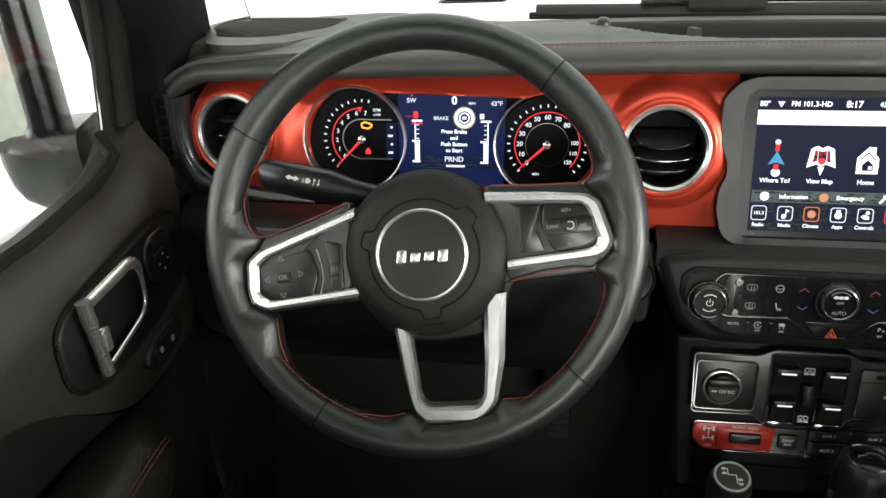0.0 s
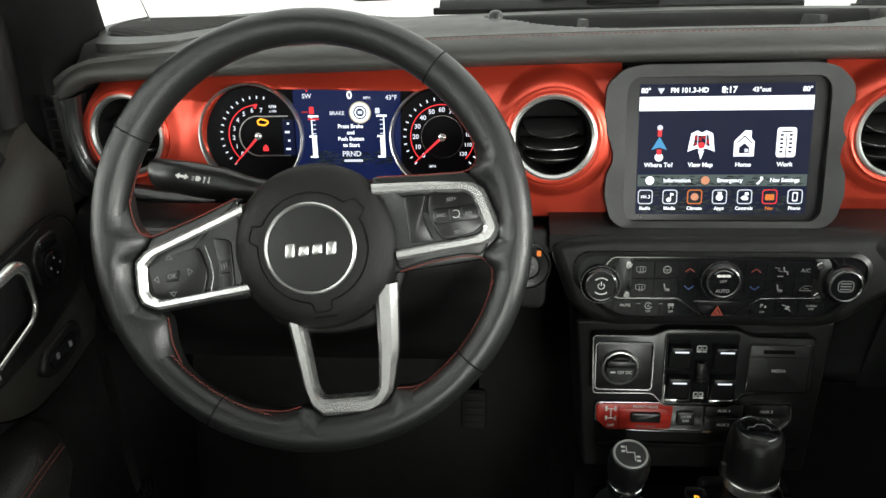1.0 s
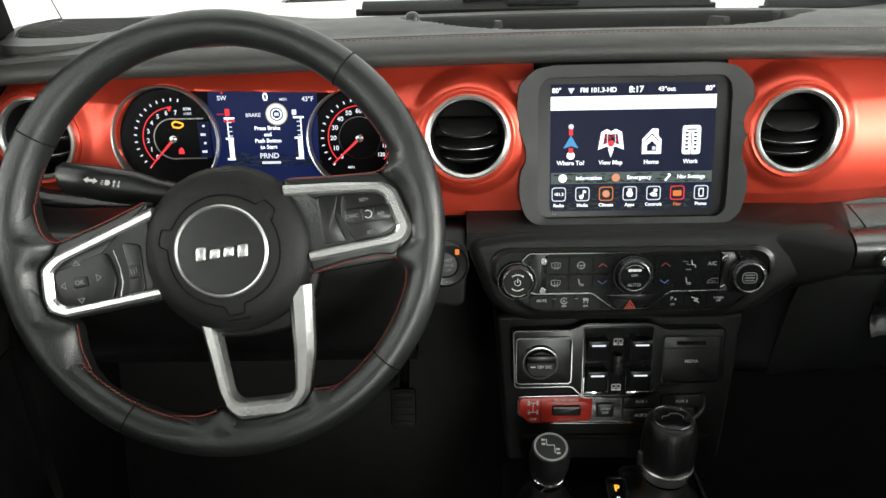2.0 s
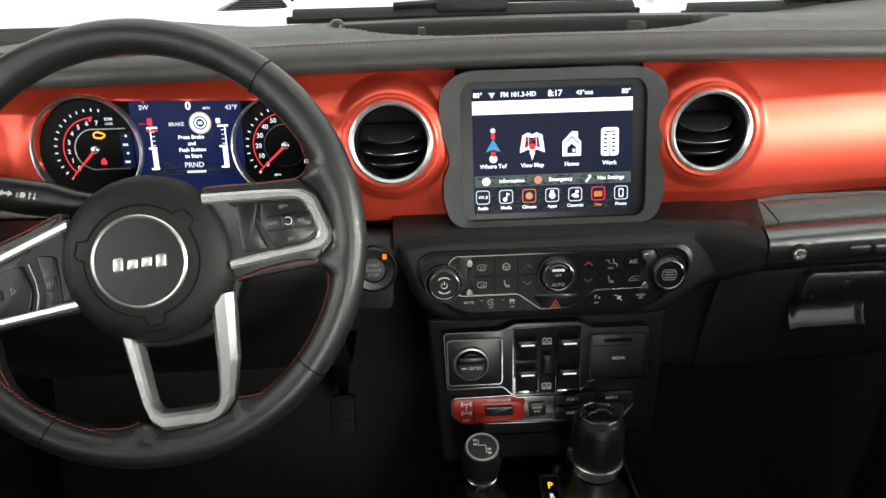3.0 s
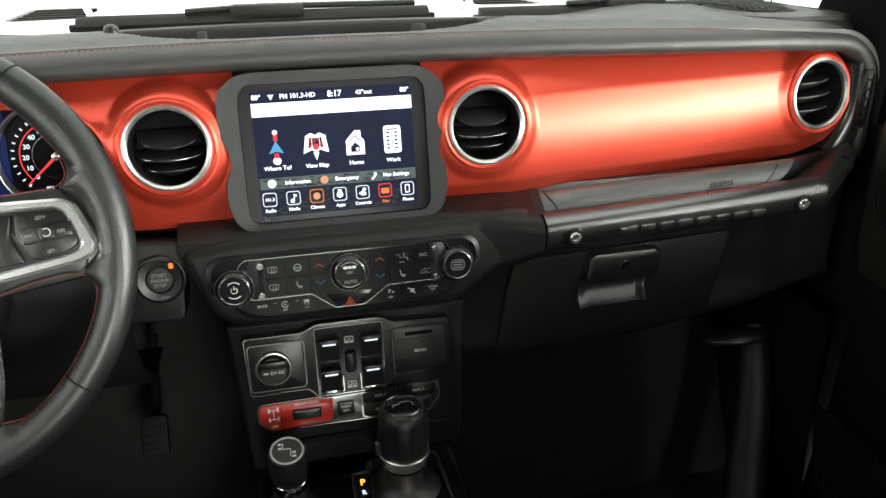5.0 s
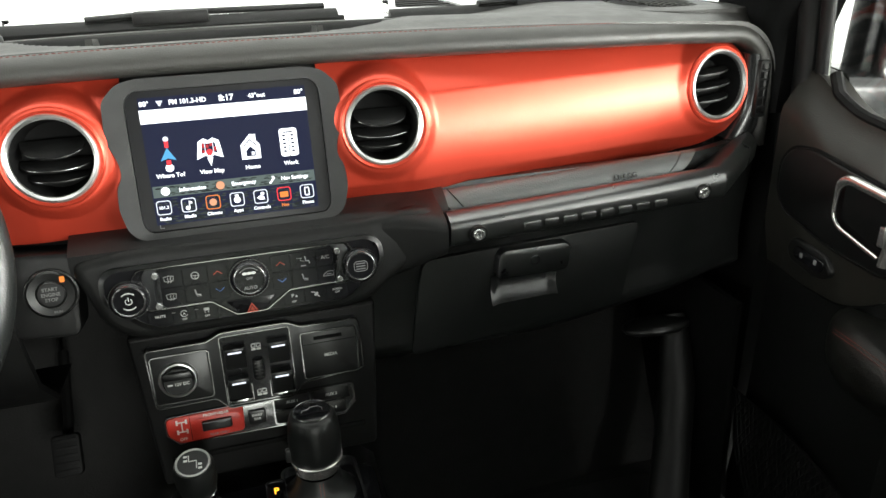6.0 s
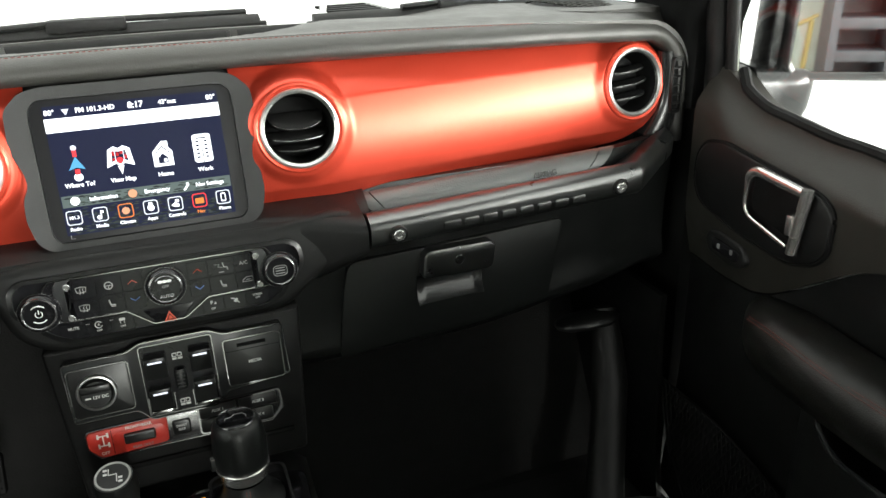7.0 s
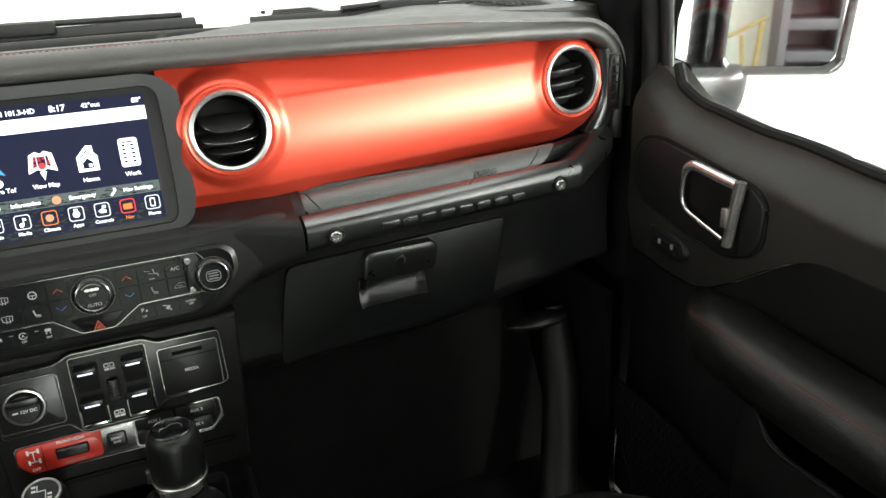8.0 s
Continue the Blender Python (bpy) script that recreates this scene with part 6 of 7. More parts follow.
rd = part("red_plate", prism(rounded([(-0.115, 0.0145), (-0.028, 0.0165), (-0.0295, -0.0165), (-0.103, -0.0185), (-0.115, -0.006)], 0.005), -0.002, 0.0035, 0.0015), REDPLASTIC, ax_p, "bright red switch plate")
part("slider_recess", prism(rrect(0.058, 0.020, 0.009, -0.0595, -0.0005), 0.002, 0.0042, 0.001), REDPLASTIC, rd)
part("slider", prism(rrect(0.034, 0.0125, 0.002, -0.0595, -0.0005), 0.002, 0.0085, 0.002), SMOOTH, rd, "black locker slider")
words("plate_text", "FRONT+REAR", 0.0046, -0.0595, 0.0118, 0.0040, PRINT, rd)
words("plate_text", "REAR ONLY", 0.0042, -0.0580, -0.0135, 0.0040, DIMPRINT, rd)
words("plate_text", "OFF", 0.0050, -0.0985, -0.0130, 0.0040, PRINT, rd)
for y in (0.0085, -0.0035):
    part("axle_symbol", box(-0.1045, -0.0925, y - 0.0006, y + 0.0006, 0.003, 0.0041), PRINT, rd)
    for s in (-1, 1):
        part("axle_symbol", box(-0.0985 + s * 0.0052 - 0.0011, -0.0985 + s * 0.0052 + 0.0011, y - 0.0028, y + 0.0028, 0.003, 0.0041), PRINT, rd)
part("axle_symbol", box(-0.0991, -0.0979, -0.0035, 0.0085, 0.003, 0.0041), PRINT, rd)
part("plate_groove", box(-0.0895, -0.0889, -0.016, 0.014, 0.003, 0.0039), DARK, rd)
sb = part("sway_button", prism(rrect(0.0205, 0.0175, 0.003, -0.0135, -0.002), 0.0, 0.0050, 0.0015), SMOOTH, ax_p)
for k, t in enumerate(("SWAY", "BAR")):
    words("button_text", t, 0.0044, -0.0135, 0.0005 - 0.0048 * k, 0.0053, PRINT, sb)
part("aux_panel", band(rounded([(0.006, 0.017), (0.104, 0.019), (0.105, -0.004), (0.092, -0.019), (0.006, -0.019)], 0.005), rounded([(0.0075, 0.0155), (0.1025, 0.0175), (0.1035, -0.0035), (0.0915, -0.0175), (0.0075, -0.0175)], 0.005), 0.0, 0.0028), TRIMLINE, ax_p)
for k, (x, y) in enumerate(((0.0290, 0.0085), (0.0290, -0.0095), (0.0760, 0.0085), (0.0740, -0.0095))):
    b = part("aux_button", prism(rrect(0.042 if k < 2 else 0.044 - 0.008 * (k == 3), 0.0155, 0.002, x, y), 0.0, 0.0030, 0.001), SMOOTH, ax_p)
    words("button_text", "AUX %d" % (1, 2, 3, 4)[k], 0.0050, x, y, 0.0033, PRINT, b)

# ---- console and levers ----
con = thing("centre_console", pose(0, 0.45, 0.0), "black floor console between the seats", "console")
part("body", loft([[(-w, y - 0.45, 0.0), (w, y - 0.45, 0.0), (w, y - 0.45, h - 0.02), (w - 0.02, y - 0.45, h), (-w + 0.02, y - 0.45, h), (-w, y - 0.45, h - 0.02)] for y, w, h in ((0.0, 0.125, 0.26), (0.45, 0.125, 0.27), (0.70, 0.130, 0.282), (0.80, 0.130, 0.300))]), SMOOTH, con, angle=50)
part("tray", prism(rounded([(-0.115, 0.18), (0.115, 0.18), (0.12, 0.30), (-0.12, 0.30)], 0.02), 0.25, 0.3085, 0.004), PIANO, con, "gloss black lever plate")

sh = thing("gear_lever", pose(0.0455, 0.690, 0.3285) @ Matrix.Diagonal((0.97, 0.97, 0.93, 1)), "black gear lever knob with a chrome collar", "gear lever")
part("knob", lathe([(0.0240, 0.050), (0.0290, 0.0555), (0.0305, 0.067), (0.0310, 0.085), (0.0295, 0.105), (0.0270, 0.1165), (0.0235, 0.1205), (0, 0.1215)], 44), SOFT, sh, "black leather knob", angle=60)
part("top_disc", lathe([(0.0215, 0.1200), (0.0210, 0.1222), (0.0200, 0.1230), (0, 0.1234)], 40), PIANO, sh, "gloss black top disc")
part("disc_ring", lathe([(0.0222, 0.1200), (0.0222, 0.1222), (0.0212, 0.1232), (0.0205, 0.1224)], 40), KNURL, sh)
part("car_mark", tube([(-0.012, -0.003, 0.1236), (-0.011, 0.001, 0.1236), (-0.004, 0.002, 0.1236), (-0.001, 0.006, 0.1236), (0.008, 0.006, 0.1236), (0.012, 0.001, 0.1236), (0.012, -0.003, 0.1236)], 0.0005, 5), DIMPRINT, sh, "plain printed outline")
part("collar", lathe([(0.0250, 0.0395), (0.0268, 0.0400), (0.0303, 0.0535), (0.0312, 0.0550), (0.0310, 0.0572), (0.0296, 0.0580), (0.0270, 0.0570)], 44), PULL, sh, "chrome collar")
part("button", prism(rrect(0.006, 0.020, 0.003), 0.0, 0.006, 0.002, m=pose(-0.030, -0.004, 0.068, 90, 0, -80)), SMOOTH, sh)
part("boot", lathe([(0.0440, 0.0), (0.036, 0.006), (0.028, 0.018), (0.0255, 0.036)], 32), LEATHER, sh, "black leather boot")
for s in (-1, 1):
    stitches("boot_stitching", [(s * 0.002 + 0.0, -0.046, 0.001), (s * 0.002, -0.0372, 0.006), (s * 0.002, -0.0292, 0.018), (s * 0.002, -0.0264, 0.034)], sh, gap=0.0035, length=0.0026, r=0.0005)
part("plate_ring", band(rrect(0.095, 0.102, 0.013, 0.004, 0.0), rrect(0.088, 0.094, 0.010, 0.004, 0.0), -0.006, 0.005), SMOKE, sh, "chrome plate edge")
part("plate", prism(rrect(0.090, 0.096, 0.010, 0.004, 0.0), -0.02, -0.001), PIANO, sh)
gi = thing("gear_indicator", pose(-0.004, 0.678, 0.326, 12, 0, 0), "lit gear position strip beside the lever", "gear indicator")
part("strip", prism(rrect(0.021, 0.075, 0.004), -0.01, 0.003, 0.001), PIANO, gi)
part("strip_edge", band(rrect(0.0235, 0.0775, 0.005), rrect(0.0215, 0.0755, 0.004), -0.01, 0.004), SMOKE, gi)
words("gear_text", "P", 0.0118, 0, 0.023, 0.0034, G_AMBER, gi)
for k, t in enumerate("RND"):
    words("gear_text", t, 0.0088, 0, 0.0085 - 0.0125 * k, 0.0034, G_SOFTWHITE, gi)

ts = thing("transfer_lever", pose(-0.0865, 0.702, 0.320, 0, 0, 0) @ pose(0, 0, 0, 14, 0, 0), "small black transfer case lever with a printed top", "gear lever")
part("knob", lathe([(0.0165, 0.046), (0.0195, 0.052), (0.0220, 0.066), (0.0226, 0.078), (0.0216, 0.090), (0.0198, 0.0955), (0, 0.0962)], 40), SOFT, ts, "black leather knob", angle=60)
td = part("top_disc", lathe([(0.0188, 0.0945), (0.0184, 0.0968), (0, 0.0972)], 36), BEZEL, ts, "black disc with shift pattern")
part("disc_ring", tube([(0.0174 * math.cos(2 * math.pi * i / 32), 0.0174 * math.sin(2 * math.pi * i / 32), 0.0967) for i in range(32)], 0.0013, 6, closed=True), SILVERPRINT, td)
part("pattern_line", tube([(-0.004, 0.009, 0.0980), (-0.004, 0.001, 0.0982), (0.004, 0.001, 0.0982), (0.004, -0.009, 0.0980)], 0.0006, 5), PRINT, td)
for x, y in ((-0.0075, 0.0085), (-0.0075, 0.003), (0.0075, -0.004), (0.0075, -0.009)):
    part("pattern_mark", box(x - 0.002, x + 0.002, y - 0.001, y + 0.001, 0.0970, 0.0981), PRINT, td)
part("collar", lathe([(0.0175, 0.036), (0.0200, 0.038), (0.0205, 0.044), (0.0195, 0.0495), (0.0170, 0.051)], 40), CHROME, ts, "chrome collar")
part("boot", lathe([(0.0330, -0.012), (0.026, 0.002), (0.0190, 0.018), (0.0165, 0.038)], 28), LEATHER, ts)
stitches("boot_stitching", [(0.0, -0.0335, -0.010), (0.0, -0.0268, 0.002), (0, -0.0198, 0.018), (0, -0.0172, 0.034)], ts, gap=0.0035, length=0.0026, r=0.0005)

# ---- pedals ----
for nm, x, y, z, w, h, lb in (("brake_pedal", -0.266, 0.905, 0.297, 0.036, 0.056, "dark brake pedal with a ribbed rubber pad"),):
    p = thing(nm, plane(x, y, z, 28), lb, "pedal")
    part("pad", prism(rrect(w, h, 0.006), -0.012, 0.0, 0.003), RUBBER, p)
    for k in range(5):
        part("rib", box(-w * 0.4, w * 0.4, -h * 0.36 + k * h * 0.18 - 0.002, -h * 0.36 + k * h * 0.18 + 0.002, -0.002, 0.001, 0.0004), RUBBER, p)
    part("arm", tube([(0, h * 0.3, -0.012), (0.0, h * 0.7, -0.035), (0, h * 0.7 + 0.10, -0.055)], 0.007, 8), DARK, p)


# ---- doors ----
def sill(y):
    return 0.680 + 0.014 * smooth(0.40, 0.56, y) + 0.014 * smooth(0.56, 0.70, y) + 0.042 * smooth(0.675, 0.79, y)


def door_x(y, z):
    """Inner face of a door, as its distance from the car's middle."""
    x = 0.706
    x += 0.030 * smooth(sill(y) - 0.055, sill(y), z)          # shoulder rolls outwards to the window
    x += 0.020 * (1 - smooth(0.44, 0.56, z)) * smooth(0.02, 0.3, z)   # hollow above and behind the armrest
    x += 0.012 * smooth(0.70, 0.80, y)
    return x


BZ = [(0.768, 0.640), (0.752, 0.661), (0.716, 0.667), (0.600, 0.651), (0.552, 0.644), (0.531, 0.629), (0.532, 0.580), (0.546, 0.561), (0.585, 0.547), (0.668, 0.554), (0.755, 0.575), (0.770, 0.602)]


def car_door(s, word):
    d = thing("door_1" if s < 0 else "door_2", pose(s * 0.72, 0.2, 0.0), "closed car door with dark vinyl trim and a silver pull", "car door", "car doors", "structure")

    def P(x, y, z):
        return Vector((s * (x - 0.72), y - 0.2, z))
    def split(y):
        return 0.475 + 0.113 * smooth(0.67, 0.44, y)
    part("trim_panel", sheet(lambda y, v: P(door_x(y, split(y) + (sill(y) - split(y)) * v), y, split(y) + (sill(y) - split(y)) * v), span(-0.34, 0.80, 90), span(0, 1, 24), thick=(s * 0.035, 0, 0)), DOORVINYL, d, "dark grained vinyl upper door trim", angle=60)
    # lower plastic trim, its blacker colour also standing for shade in the hollow
    part("lower_trim", sheet(lambda y, v: P(door_x(y, 0.04 + (split(y) - 0.043) * v) + 0.016 * smooth(0.62, 0.50, y) * smooth(0.5, 0.8, v), y, 0.04 + (split(y) - 0.043) * v), span(-0.34, 0.80, 90), span(0, 1, 30), thick=(s * 0.035, 0, 0)), PLASTIC, d, "black plastic lower door trim, the hollow's shade put into its colour", angle=60)
    part("outer_skin", sheet(lambda y, v: P(0.83 - 0.02 * v * v, y, -0.10 + (min(sill(y), 0.695) + 0.080) * v), span(-0.34, 0.90, 30), span(0, 1, 8), thick=(s * 0.012, 0, 0)), WHITEPAINT, d, "white painted outer skin")
    ox, oy = (0.0, 0.0) if s > 0 else (0.011, -0.012)
    # black seal along the sill and up the window's front edge
    line = [P(0.742, y, sill(y) + 0.003) for y in span(-0.34, 0.730, 60)] + [P(0.748 + ox, 0.748 + oy, 0.752)]
    part("window_seal", tube(line, 0.0075, 8, up=(1, 0, 0)), RUBBER, d, "black rubber window seal")
    part("sill_strip", sheet(lambda y, v: P(0.750 + 0.062 * v, y, sill(y) - 0.004 - 0.016 * v), span(-0.34, 0.60, 40), span(0, 1, 3), thick=(0, 0, -0.012)), WHITEPAINT, d)
    fr = [P(0.758 + ox, 0.780 + oy, 0.70), P(0.755 + ox, 0.779 + oy, 0.76), P(0.744 + ox, 0.775 + oy, 0.84), P(0.733 + ox, 0.762 + oy, 0.90), P(0.70, 0.62, 1.05), P(0.642, 0.42, 1.215), P(0.635, 0.0, 1.235), P(0.655, -0.34, 1.225)]
    part("inner_frame", tube([p + Vector((0, 0.026, 0.0)) for p in fr[:5]], 0.0185, 12, up=(1, 0, 0)), PLASTIC, d)
    part("window_frame", tube(fr, 0.010, 10, up=(1, 0, 0)), PLASTIC, d, "black window frame")
    pane = part("window_glass", sheet(lambda y, v: P(0.758 + ox - (0.105 + ox) * v ** 1.6, y - 0.36 * smooth(0.35, 1.0, v) * smooth(0.3, 0.75, y), 0.69 + 0.53 * v), span(-0.33, 0.768 + oy, 12), span(0, 1, 10), thick=(s * 0.004, 0, 0)), GLASS, d, "clear side window")
    pane.visible_shadow = False
    # handle bezel, a dark plate painted as its recess's shade, and the pull
    def flat(pts, x0, x1, mt, name, label="", bev=0.003, parent=d):
        poly = [(y, z) for y, z in pts]
        bm = prism(poly, 0, x0 - x1, bev)
        for v in bm.verts:
            y, z, h = v.co
            v.co = P(x0 - h, y, z)
        return part(name, bm, mt, parent, label, angle=45)
    part("bezel_groove", tube([P(0.7045, y, z) for y, z in rounded(BZ, 0.015, 4)], 0.0028, 6, closed=True), DARK, d)
    bz = flat(rounded(BZ, 0.015, 4), 0.715, 0.701, PLASTIC, "handle_bezel", "dark satin bezel round the door pull", 0.005)
    flat(rounded([(0.652, 0.648), (0.576, 0.642), (0.580, 0.579), (0.653, 0.596)], 0.012), 0.702, 0.7000, DARK, "recess_shade", "flat dark plate for the shade of the pull's recess", 0.0004, bz)
    pl = corner([(0.562, 0.6440, 0), (0.643, 0.6515, 0), (0.656, 0.640, 0), (0.657, 0.602, 0), (0.646, 0.589, 0), (0.582, 0.5735, 0)], 0.010, 5)
    pts = [P(0.692, p[0], p[1]) for p in pl]
    pts = [pts[0].lerp(pts[1], k / 5) for k in range(5)] + pts[1:]
    # broad top bar, narrowing round its front corner into a thin loop
    rr = [0.0066 - 0.0036 * smooth(0.648, 0.626, p.z) for p in pts]
    hb = tube(pts, rr, 14, flat=0.85, up=(1, 0, 0))
    hd = part("pull_handle", hb, PULL, d, "satin silver door pull", angle=60)
    bm = bmesh.new()
    for z0, z1, w in ((0.626, 0.651, 0.0074), (0.592, 0.625, 0.0066), (0.569, 0.591, 0.0070)):
        secs = []
        for z in (z0, (z0 + z1) / 2, z1):
            yc = 0.5605 + 0.13 * (0.650 - z)
            secs.append([P(0.690 + w * math.cos(a) * 0.9, yc + w * math.sin(a), z) for a in [2 * math.pi * i / 12 for i in range(12)]])
        loft(secs, bm)
    part("pull_hinge", bm, PULL, hd, "silver hinge barrel")
    part("lock_tab", box(min(P(0.700, 0, 0).x, P(0.684, 0, 0).x), max(P(0.700, 0, 0).x, P(0.684, 0, 0).x), 0.5720 - 0.2, 0.5810 - 0.2, 0.591, 0.616, 0.002), PULL, hd)
    # lock switch
    lk = flat(rounded([(0.736, 0.528), (0.729, 0.543), (0.709, 0.545), (0.661, 0.538), (0.652, 0.519), (0.664, 0.506), (0.684, 0.503), (0.728, 0.511)], 0.008), 0.716, 0.703, PLASTIC, "lock_switch", "small black door lock switch", 0.004)
    flat(rounded([(0.717, 0.519), (0.717, 0.536), (0.664, 0.531), (0.668, 0.514)], 0.006), 0.704, 0.7005, PIANO, "rocker", "", 0.001, lk)
    for y in (0.703, 0.678):
        flat(rrect(0.005, 0.007, 0.001, y, 0.5265), 0.7006, 0.6998, DIMPRINT, "lock_mark", "", 0.0, lk)
    # armrest with double stitching and the map pocket below
    secs = []
    prof = [(0.726, 0.490), (0.700, 0.496), (0.672, 0.494), (0.654, 0.486), (0.643, 0.470), (0.642, 0.450), (0.652, 0.425), (0.690, 0.400), (0.728, 0.385)]
    for y in [-0.34, -0.1, 0.1, 0.25, 0.40, 0.50, 0.56, 0.595, 0.615, 0.628]:
        k = smooth(0.645, 0.56, y) ** 0.6 if y > 0.56 else 1.0
        drop = -0.012 * smooth(0.60, 0.42, y)
        secs.append([P(0.728 - (0.728 - x) * (0.25 + 0.75 * k), y, 0.455 + (z - 0.455) * (0.6 + 0.4 * k) + drop) for x, z in prof])
    ar = part("armrest", loft(secs), ARMREST, d, "padded black armrest with red stitching", angle=60)
    for x, z in ((0.6545, 0.4874), (0.6512, 0.4846)):
        stitches("stitching", [P(x, y, z - 0.012 * smooth(0.60, 0.42, y)) for y in span(-0.30, 0.585, 60)], ar, gap=0.0048, length=0.0042, r=0.00045)
    part("map_pocket", sheet(lambda y, v: P(0.690 - 0.035 * smooth(0.55, 0.45, y) * math.sin(0.5 + v * 1.4), y, 0.06 + (0.318 + 0.052 * smooth(0.42, 0.50, y) ** 1.5) * v), span(-0.30, 0.505, 30), span(0, 1, 10), thick=(s * 0.006, 0, 0)), PLASTIC, d, "dark moulded door pocket")
    part("pocket_rim", tube([P(0.690 - 0.035 * smooth(0.55, 0.45, y) * math.sin(1.9) + 0.001, y, 0.378 + 0.052 * smooth(0.42, 0.50, y) ** 1.5) for y in span(-0.30, 0.505, 40)], 0.0035, 8), GLOSSY, d, "smooth black pocket rim")
    # mesh pocket at the door's front
    mp = part("mesh_pocket", sheet(lambda y, v: P(0.704 - 0.012 * math.sin(3.14 * v) - 0.006, y - 0.11 * (1 - v) * smooth(0.60, 0.795, y), 0.05 + (0.215 - 0.035 * smooth(0.70, 0.48, y)) * v), span(0.47, 0.795, 12), span(0, 1, 8), thick=(s * 0.004, 0, 0)), DARK, d, "black mesh pocket")
    bm = bmesh.new()
    for i in range(48):
        for sg in (1, -1):
            y0 = 0.39 + i * 0.0100
            pts = []
            for t in span(0, 1, 6):
                y = y0 + sg * 0.10 * t
                if 0.47 <= y <= 0.795 - 0.11 * (1 - t):
                    pts.append(P(0.697 - 0.012 * math.sin(3.14 * t), y, 0.05 + (0.215 - 0.035 * smooth(0.70, 0.48, y)) * t))
            if len(pts) > 1:
                tube(pts, 0.0011, 4, bm)
    tagged(part("mesh_net", bm, RUBBER, mp, "woven black net"), kind="stuff")
    if word == "driver":
        ms = flat(rounded([(0.733, 0.646), (0.723, 0.656), (0.693, 0.654), (0.680, 0.640), (0.682, 0.609), (0.700, 0.598), (0.726, 0.608), (0.736, 0.626)], 0.008), 0.703, 0.698, SMOOTH, "mirror_switch", "black mirror adjuster", 0.002)
        part("dial", lathe([(0.0165, -0.001), (0.0160, 0.0035), (0.0135, 0.0050), (0, 0.0046)], 28, m=Matrix.Translation(P(0.698, 0.7045, 0.6225)) @ pose(0, 0, 0, 0, -90 * s, 0)), PIANO, ms)
        for a in range(4):
            y, z = 0.7045 + 0.0085 * math.cos(a * 1.5708), 0.6225 + 0.0085 * math.sin(a * 1.5708)
            flat(circle(0.0014, 8, y, z), 0.694, 0.6928, DIMPRINT, "dial_mark", "", 0.0, ms)
        flat(rrect(0.028, 0.011, 0.003, 0.7065, 0.6465), 0.699, 0.6955, PIANO, "selector", "", 0.001, ms)
    return d


car_door(-1, "driver")
car_door(1, "passenger")


# ---- door mirrors ----
def door_mirror(s):
    m = thing("door_mirror", pose(0.908 if s > 0 else -0.930, 0.737, 0.790, 0, s * 2, -s * 18), "black door mirror with a chrome-edged glass", "door mirror", "door mirrors")

    def Q(x, y, z):
        return Vector((s * x, y, z))
    gl = rounded([(-0.070, -0.050), (0.066, -0.052), (0.080, -0.040), (0.084, 0.10), (0.072, 0.122), (-0.070, 0.120), (-0.080, 0.10), (-0.080, -0.036)], 0.012)
    secs = []
    for k, y in ((1.09, -0.012), (1.15, -0.004), (1.16, 0.02), (1.08, 0.07), (0.85, 0.10), (0.45, 0.115)):
        secs.append([Q(x * k, y, 0.035 + (z - 0.035) * k) for x, z in gl])
    part("housing", loft(secs), GLOSSY, m, "black mirror housing", angle=50)
    part("rim", loft([[Q(x * k, y, 0.035 + (z - 0.035) * k) for x, z in gl] for k, y in ((1.16, -0.006), (1.13, -0.022), (1.09, -0.0245), (1.03, -0.021), (1.0, -0.013))], caps=False), GLOSSY, m, "gloss black glass rim", angle=60)
    bm = bmesh.new()
    f = [bm.verts.new(Q(x * 1.005, -0.0150, z)) for x, z in gl]
    b = [bm.verts.new(Q(x * 1.005, -0.0125, z)) for x, z in gl]
    bm.faces.new(f)
    bm.faces.new(list(reversed(b)))
    for i in range(len(gl)):
        bm.faces.new((f[i - 1], f[i], b[i], b[i - 1]))
    part("mirror_glass", bm, MIRROR, m, "silvered mirror glass")
    secs = []
    for x, z0, z1, y0, y1 in ((-0.128, -0.136, -0.045, -0.03, 0.08), (-0.10, -0.136, -0.045, -0.03, 0.08), (-0.075, -0.132, -0.045, -0.03, 0.08), (-0.058, -0.124, -0.045, -0.026, 0.075), (-0.048, -0.112, -0.045, -0.020, 0.07), (-0.040, -0.094, -0.048, -0.010, 0.06)):
        secs.append([Q(x, y, z) for y, z in rounded([(y0, z0), (y1, z0), (y1, z1), (y0, z1)], 0.022)])
    part("arm", loft(secs), GLOSSY, m, "black mirror arm", angle=60)
    part("pivot", loft([[Q(x, y, z) for x, y in rounded([(-0.104, 0.00), (-0.070, -0.006), (-0.066, 0.06), (-0.104, 0.06)], 0.01)] for z in (-0.06, 0.10, 0.13)]), GLOSSY, m, angle=60)
    return m


door_mirror(-1)
door_mirror(1)

# ---- passenger seat ----
seat = thing("car_seat", pose(0.360, 0.215, -0.022), "black leather passenger seat with red stitching", "car seat")
secs = []
for x in span(-0.21, 0.21, 20):
    k = abs(x) / 0.21
    top = 0.395 - 0.02 * k ** 4 + 0.012 * smooth(0.6, 0.9, k) - 0.015 * smooth(0.9, 1.0, k)
    fr = 0.262 - 0.15 * k ** 3.3
    secs.append([Vector((x, y, z)) for y, z in ((-0.30, 0.24), (-0.30, top - 0.03), (-0.10, top - 0.035), (0.10, top - 0.012), (fr, top - 0.004), (fr + 0.022, top - 0.016), (fr + 0.03, top - 0.05), (fr + 0.012, 0.25))])
cu = part("cushion", loft(secs), ARMREST, seat, "black leather cushion", angle=60)
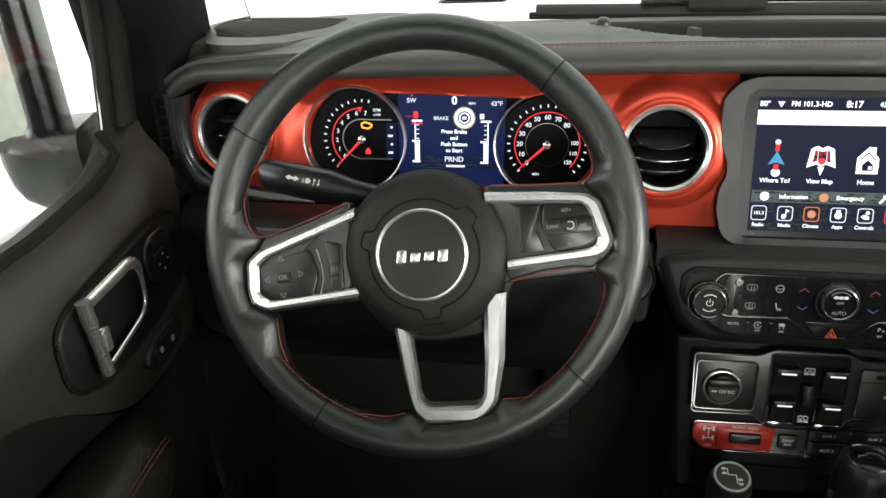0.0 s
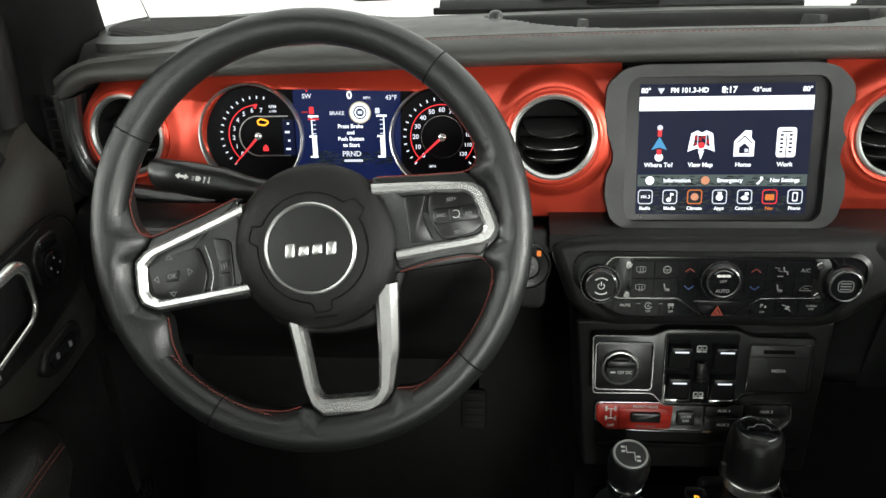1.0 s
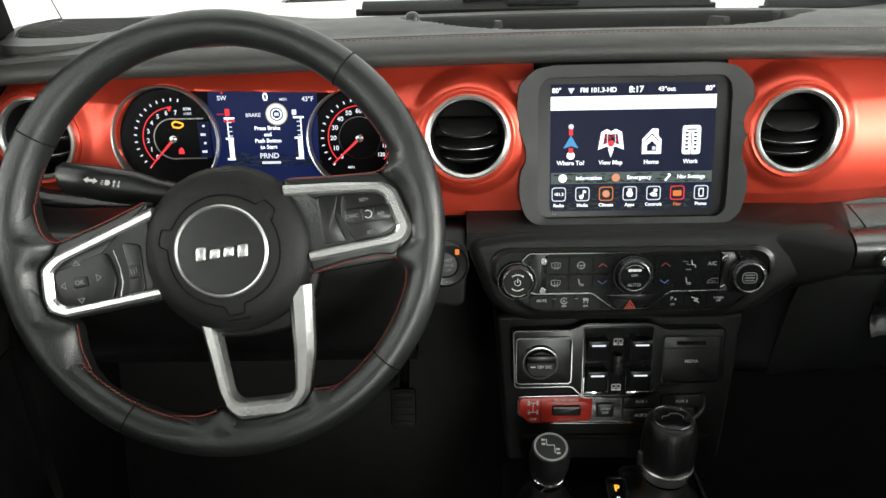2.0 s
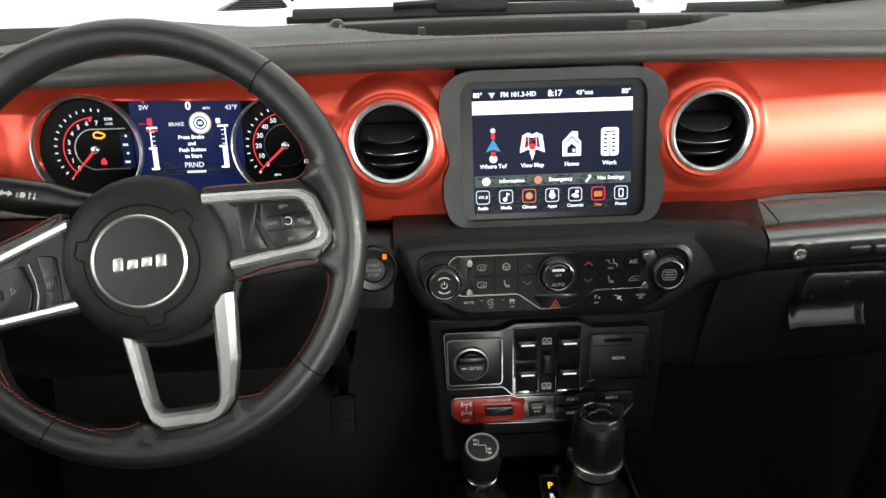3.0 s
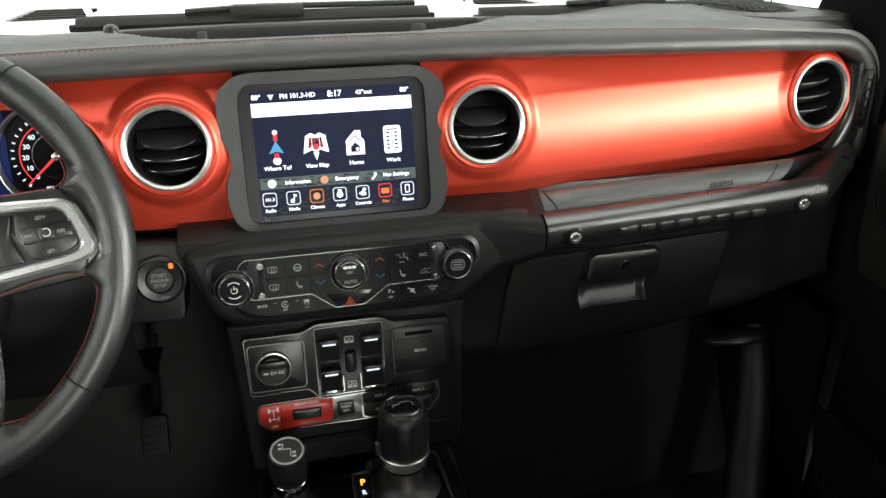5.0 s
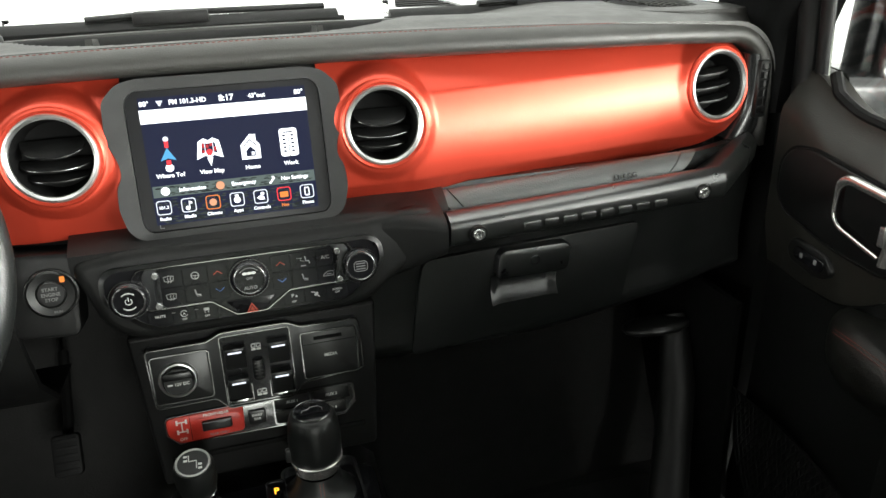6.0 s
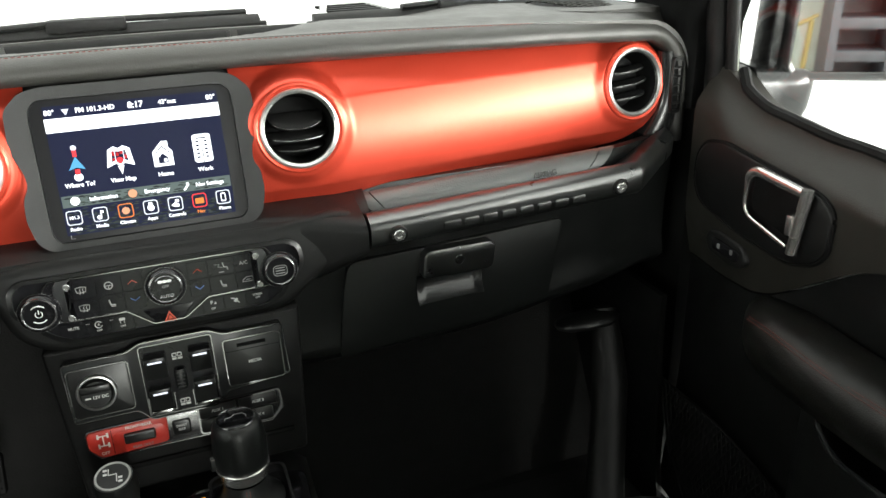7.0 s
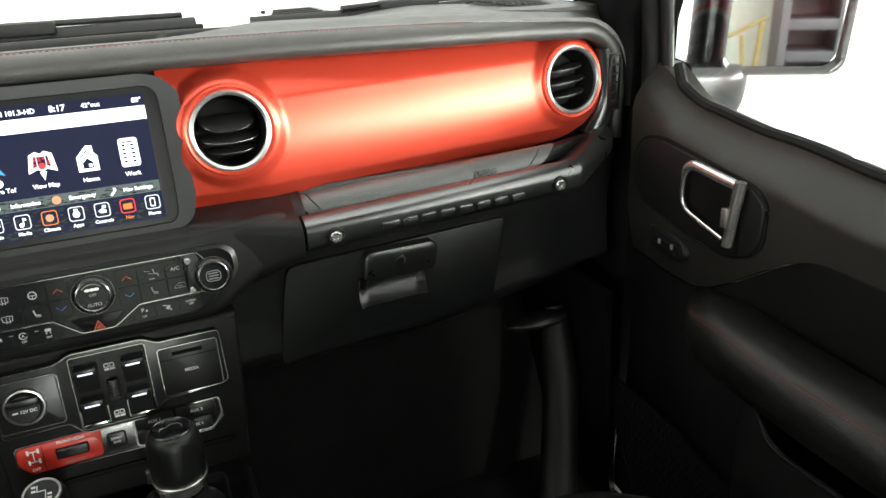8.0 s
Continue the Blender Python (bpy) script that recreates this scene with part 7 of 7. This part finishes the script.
for o in (0.0, 0.007):
    stitches("stitching", [(x, 0.259 - 0.15 * (abs(x) / 0.21) ** 3.3 + o, 0.3935 - 0.02 * (abs(x) / 0.21) ** 4 + 0.012 * smooth(0.6, 0.9, abs(x) / 0.21) - 0.0045 - 0.30 * o) for x in span(-0.18, 0.18, 40)], cu, gap=0.0052, length=0.0042, r=0.0006)
part("base", box(-0.19, 0.19, -0.28, 0.18, 0.022, 0.26, 0.02), PLASTIC, seat)
# unseen backrest and headrest complete the seat and block light to the door
br = [[Vector((x * w, y, z)) for x, y in rounded([(-0.23, -0.36 - b), (0.23, -0.36 - b), (0.23, -0.24 - b), (-0.23, -0.24 - b)], 0.05)] for z, w, b in ((0.26, 0.95, 0.0), (0.45, 1.0, 0.03), (0.70, 0.97, 0.09), (0.86, 0.85, 0.13), (0.90, 0.70, 0.14))]
part("backrest", loft(br), ARMREST, seat, "black leather backrest", angle=60)
part("headrest", loft([[Vector((x, y - 0.52, z)) for x, y in rounded([(-0.12 * w, -0.045), (0.12 * w, -0.045), (0.12 * w, 0.045), (-0.12 * w, 0.045)], 0.03)] for z, w in ((0.93, 0.8), (0.97, 1.0), (1.06, 1.0), (1.10, 0.8))]), ARMREST, seat, angle=60)
for s in (-1, 1):
    part("headrest_post", tube([(s * 0.05, -0.50, 0.86), (s * 0.05, -0.52, 0.95)], 0.006, 8), CHROME, seat)

# second seat stays out of view, added to keep light off the driver's side
unseen_driver_seat = copy_thing(seat, pose(-0.385, 0.10, -0.022))
tagged(unseen_driver_seat, "black leather driver's seat with red stitching, unseen, added to block light", "car seat")

# ---- footwell trim ----
fm = thing("floor_mat", pose(0.42, 0.66, 0.0), "black rubber-backed floor mat", "floor mat")
part("mat", prism(rounded([(-0.21, -0.18), (0.22, -0.18), (0.24, 0.26), (-0.19, 0.28)], 0.04), 0.001, 0.012, 0.004), CARPET, fm)
ks = thing("side_kick_panel", pose(0.66, 0.90, 0.2), "dark moulded footwell side panel", "trim panel")
part("panel", sheet(lambda y, v: Vector((0.045 - 0.03 * math.sin(1.57 * v), y - 0.90, -0.2 + 0.42 * v)), span(0.78, 1.05, 8), span(0, 1, 8), thick=(0.01, 0, 0)), PLASTIC, ks)
duct = lathe([(0, -0.055), (0.012, -0.050), (0.021, -0.032), (0.024, 0.0), (0.021, 0.032), (0.012, 0.050), (0, 0.055)], 20, m=pose(-0.040, -0.005, 0.135, 0, 84, -14) @ Matrix.Diagonal((0.55, 1.1, 1, 1)))
part("duct", duct, SMOOTH, ks, "dark moulded air duct", angle=70)
part("post", tube([(-0.085, -0.16, -0.195), (-0.060, -0.115, -0.12), (-0.030, -0.07, -0.05), (-0.012, -0.04, 0.03), (-0.006, -0.015, 0.10), (-0.004, 0.0, 0.15)], [0.034, 0.032, 0.030, 0.030, 0.026, 0.018], 14, flat=0.7), PLASTIC, ks, "dark rounded moulding", angle=80)
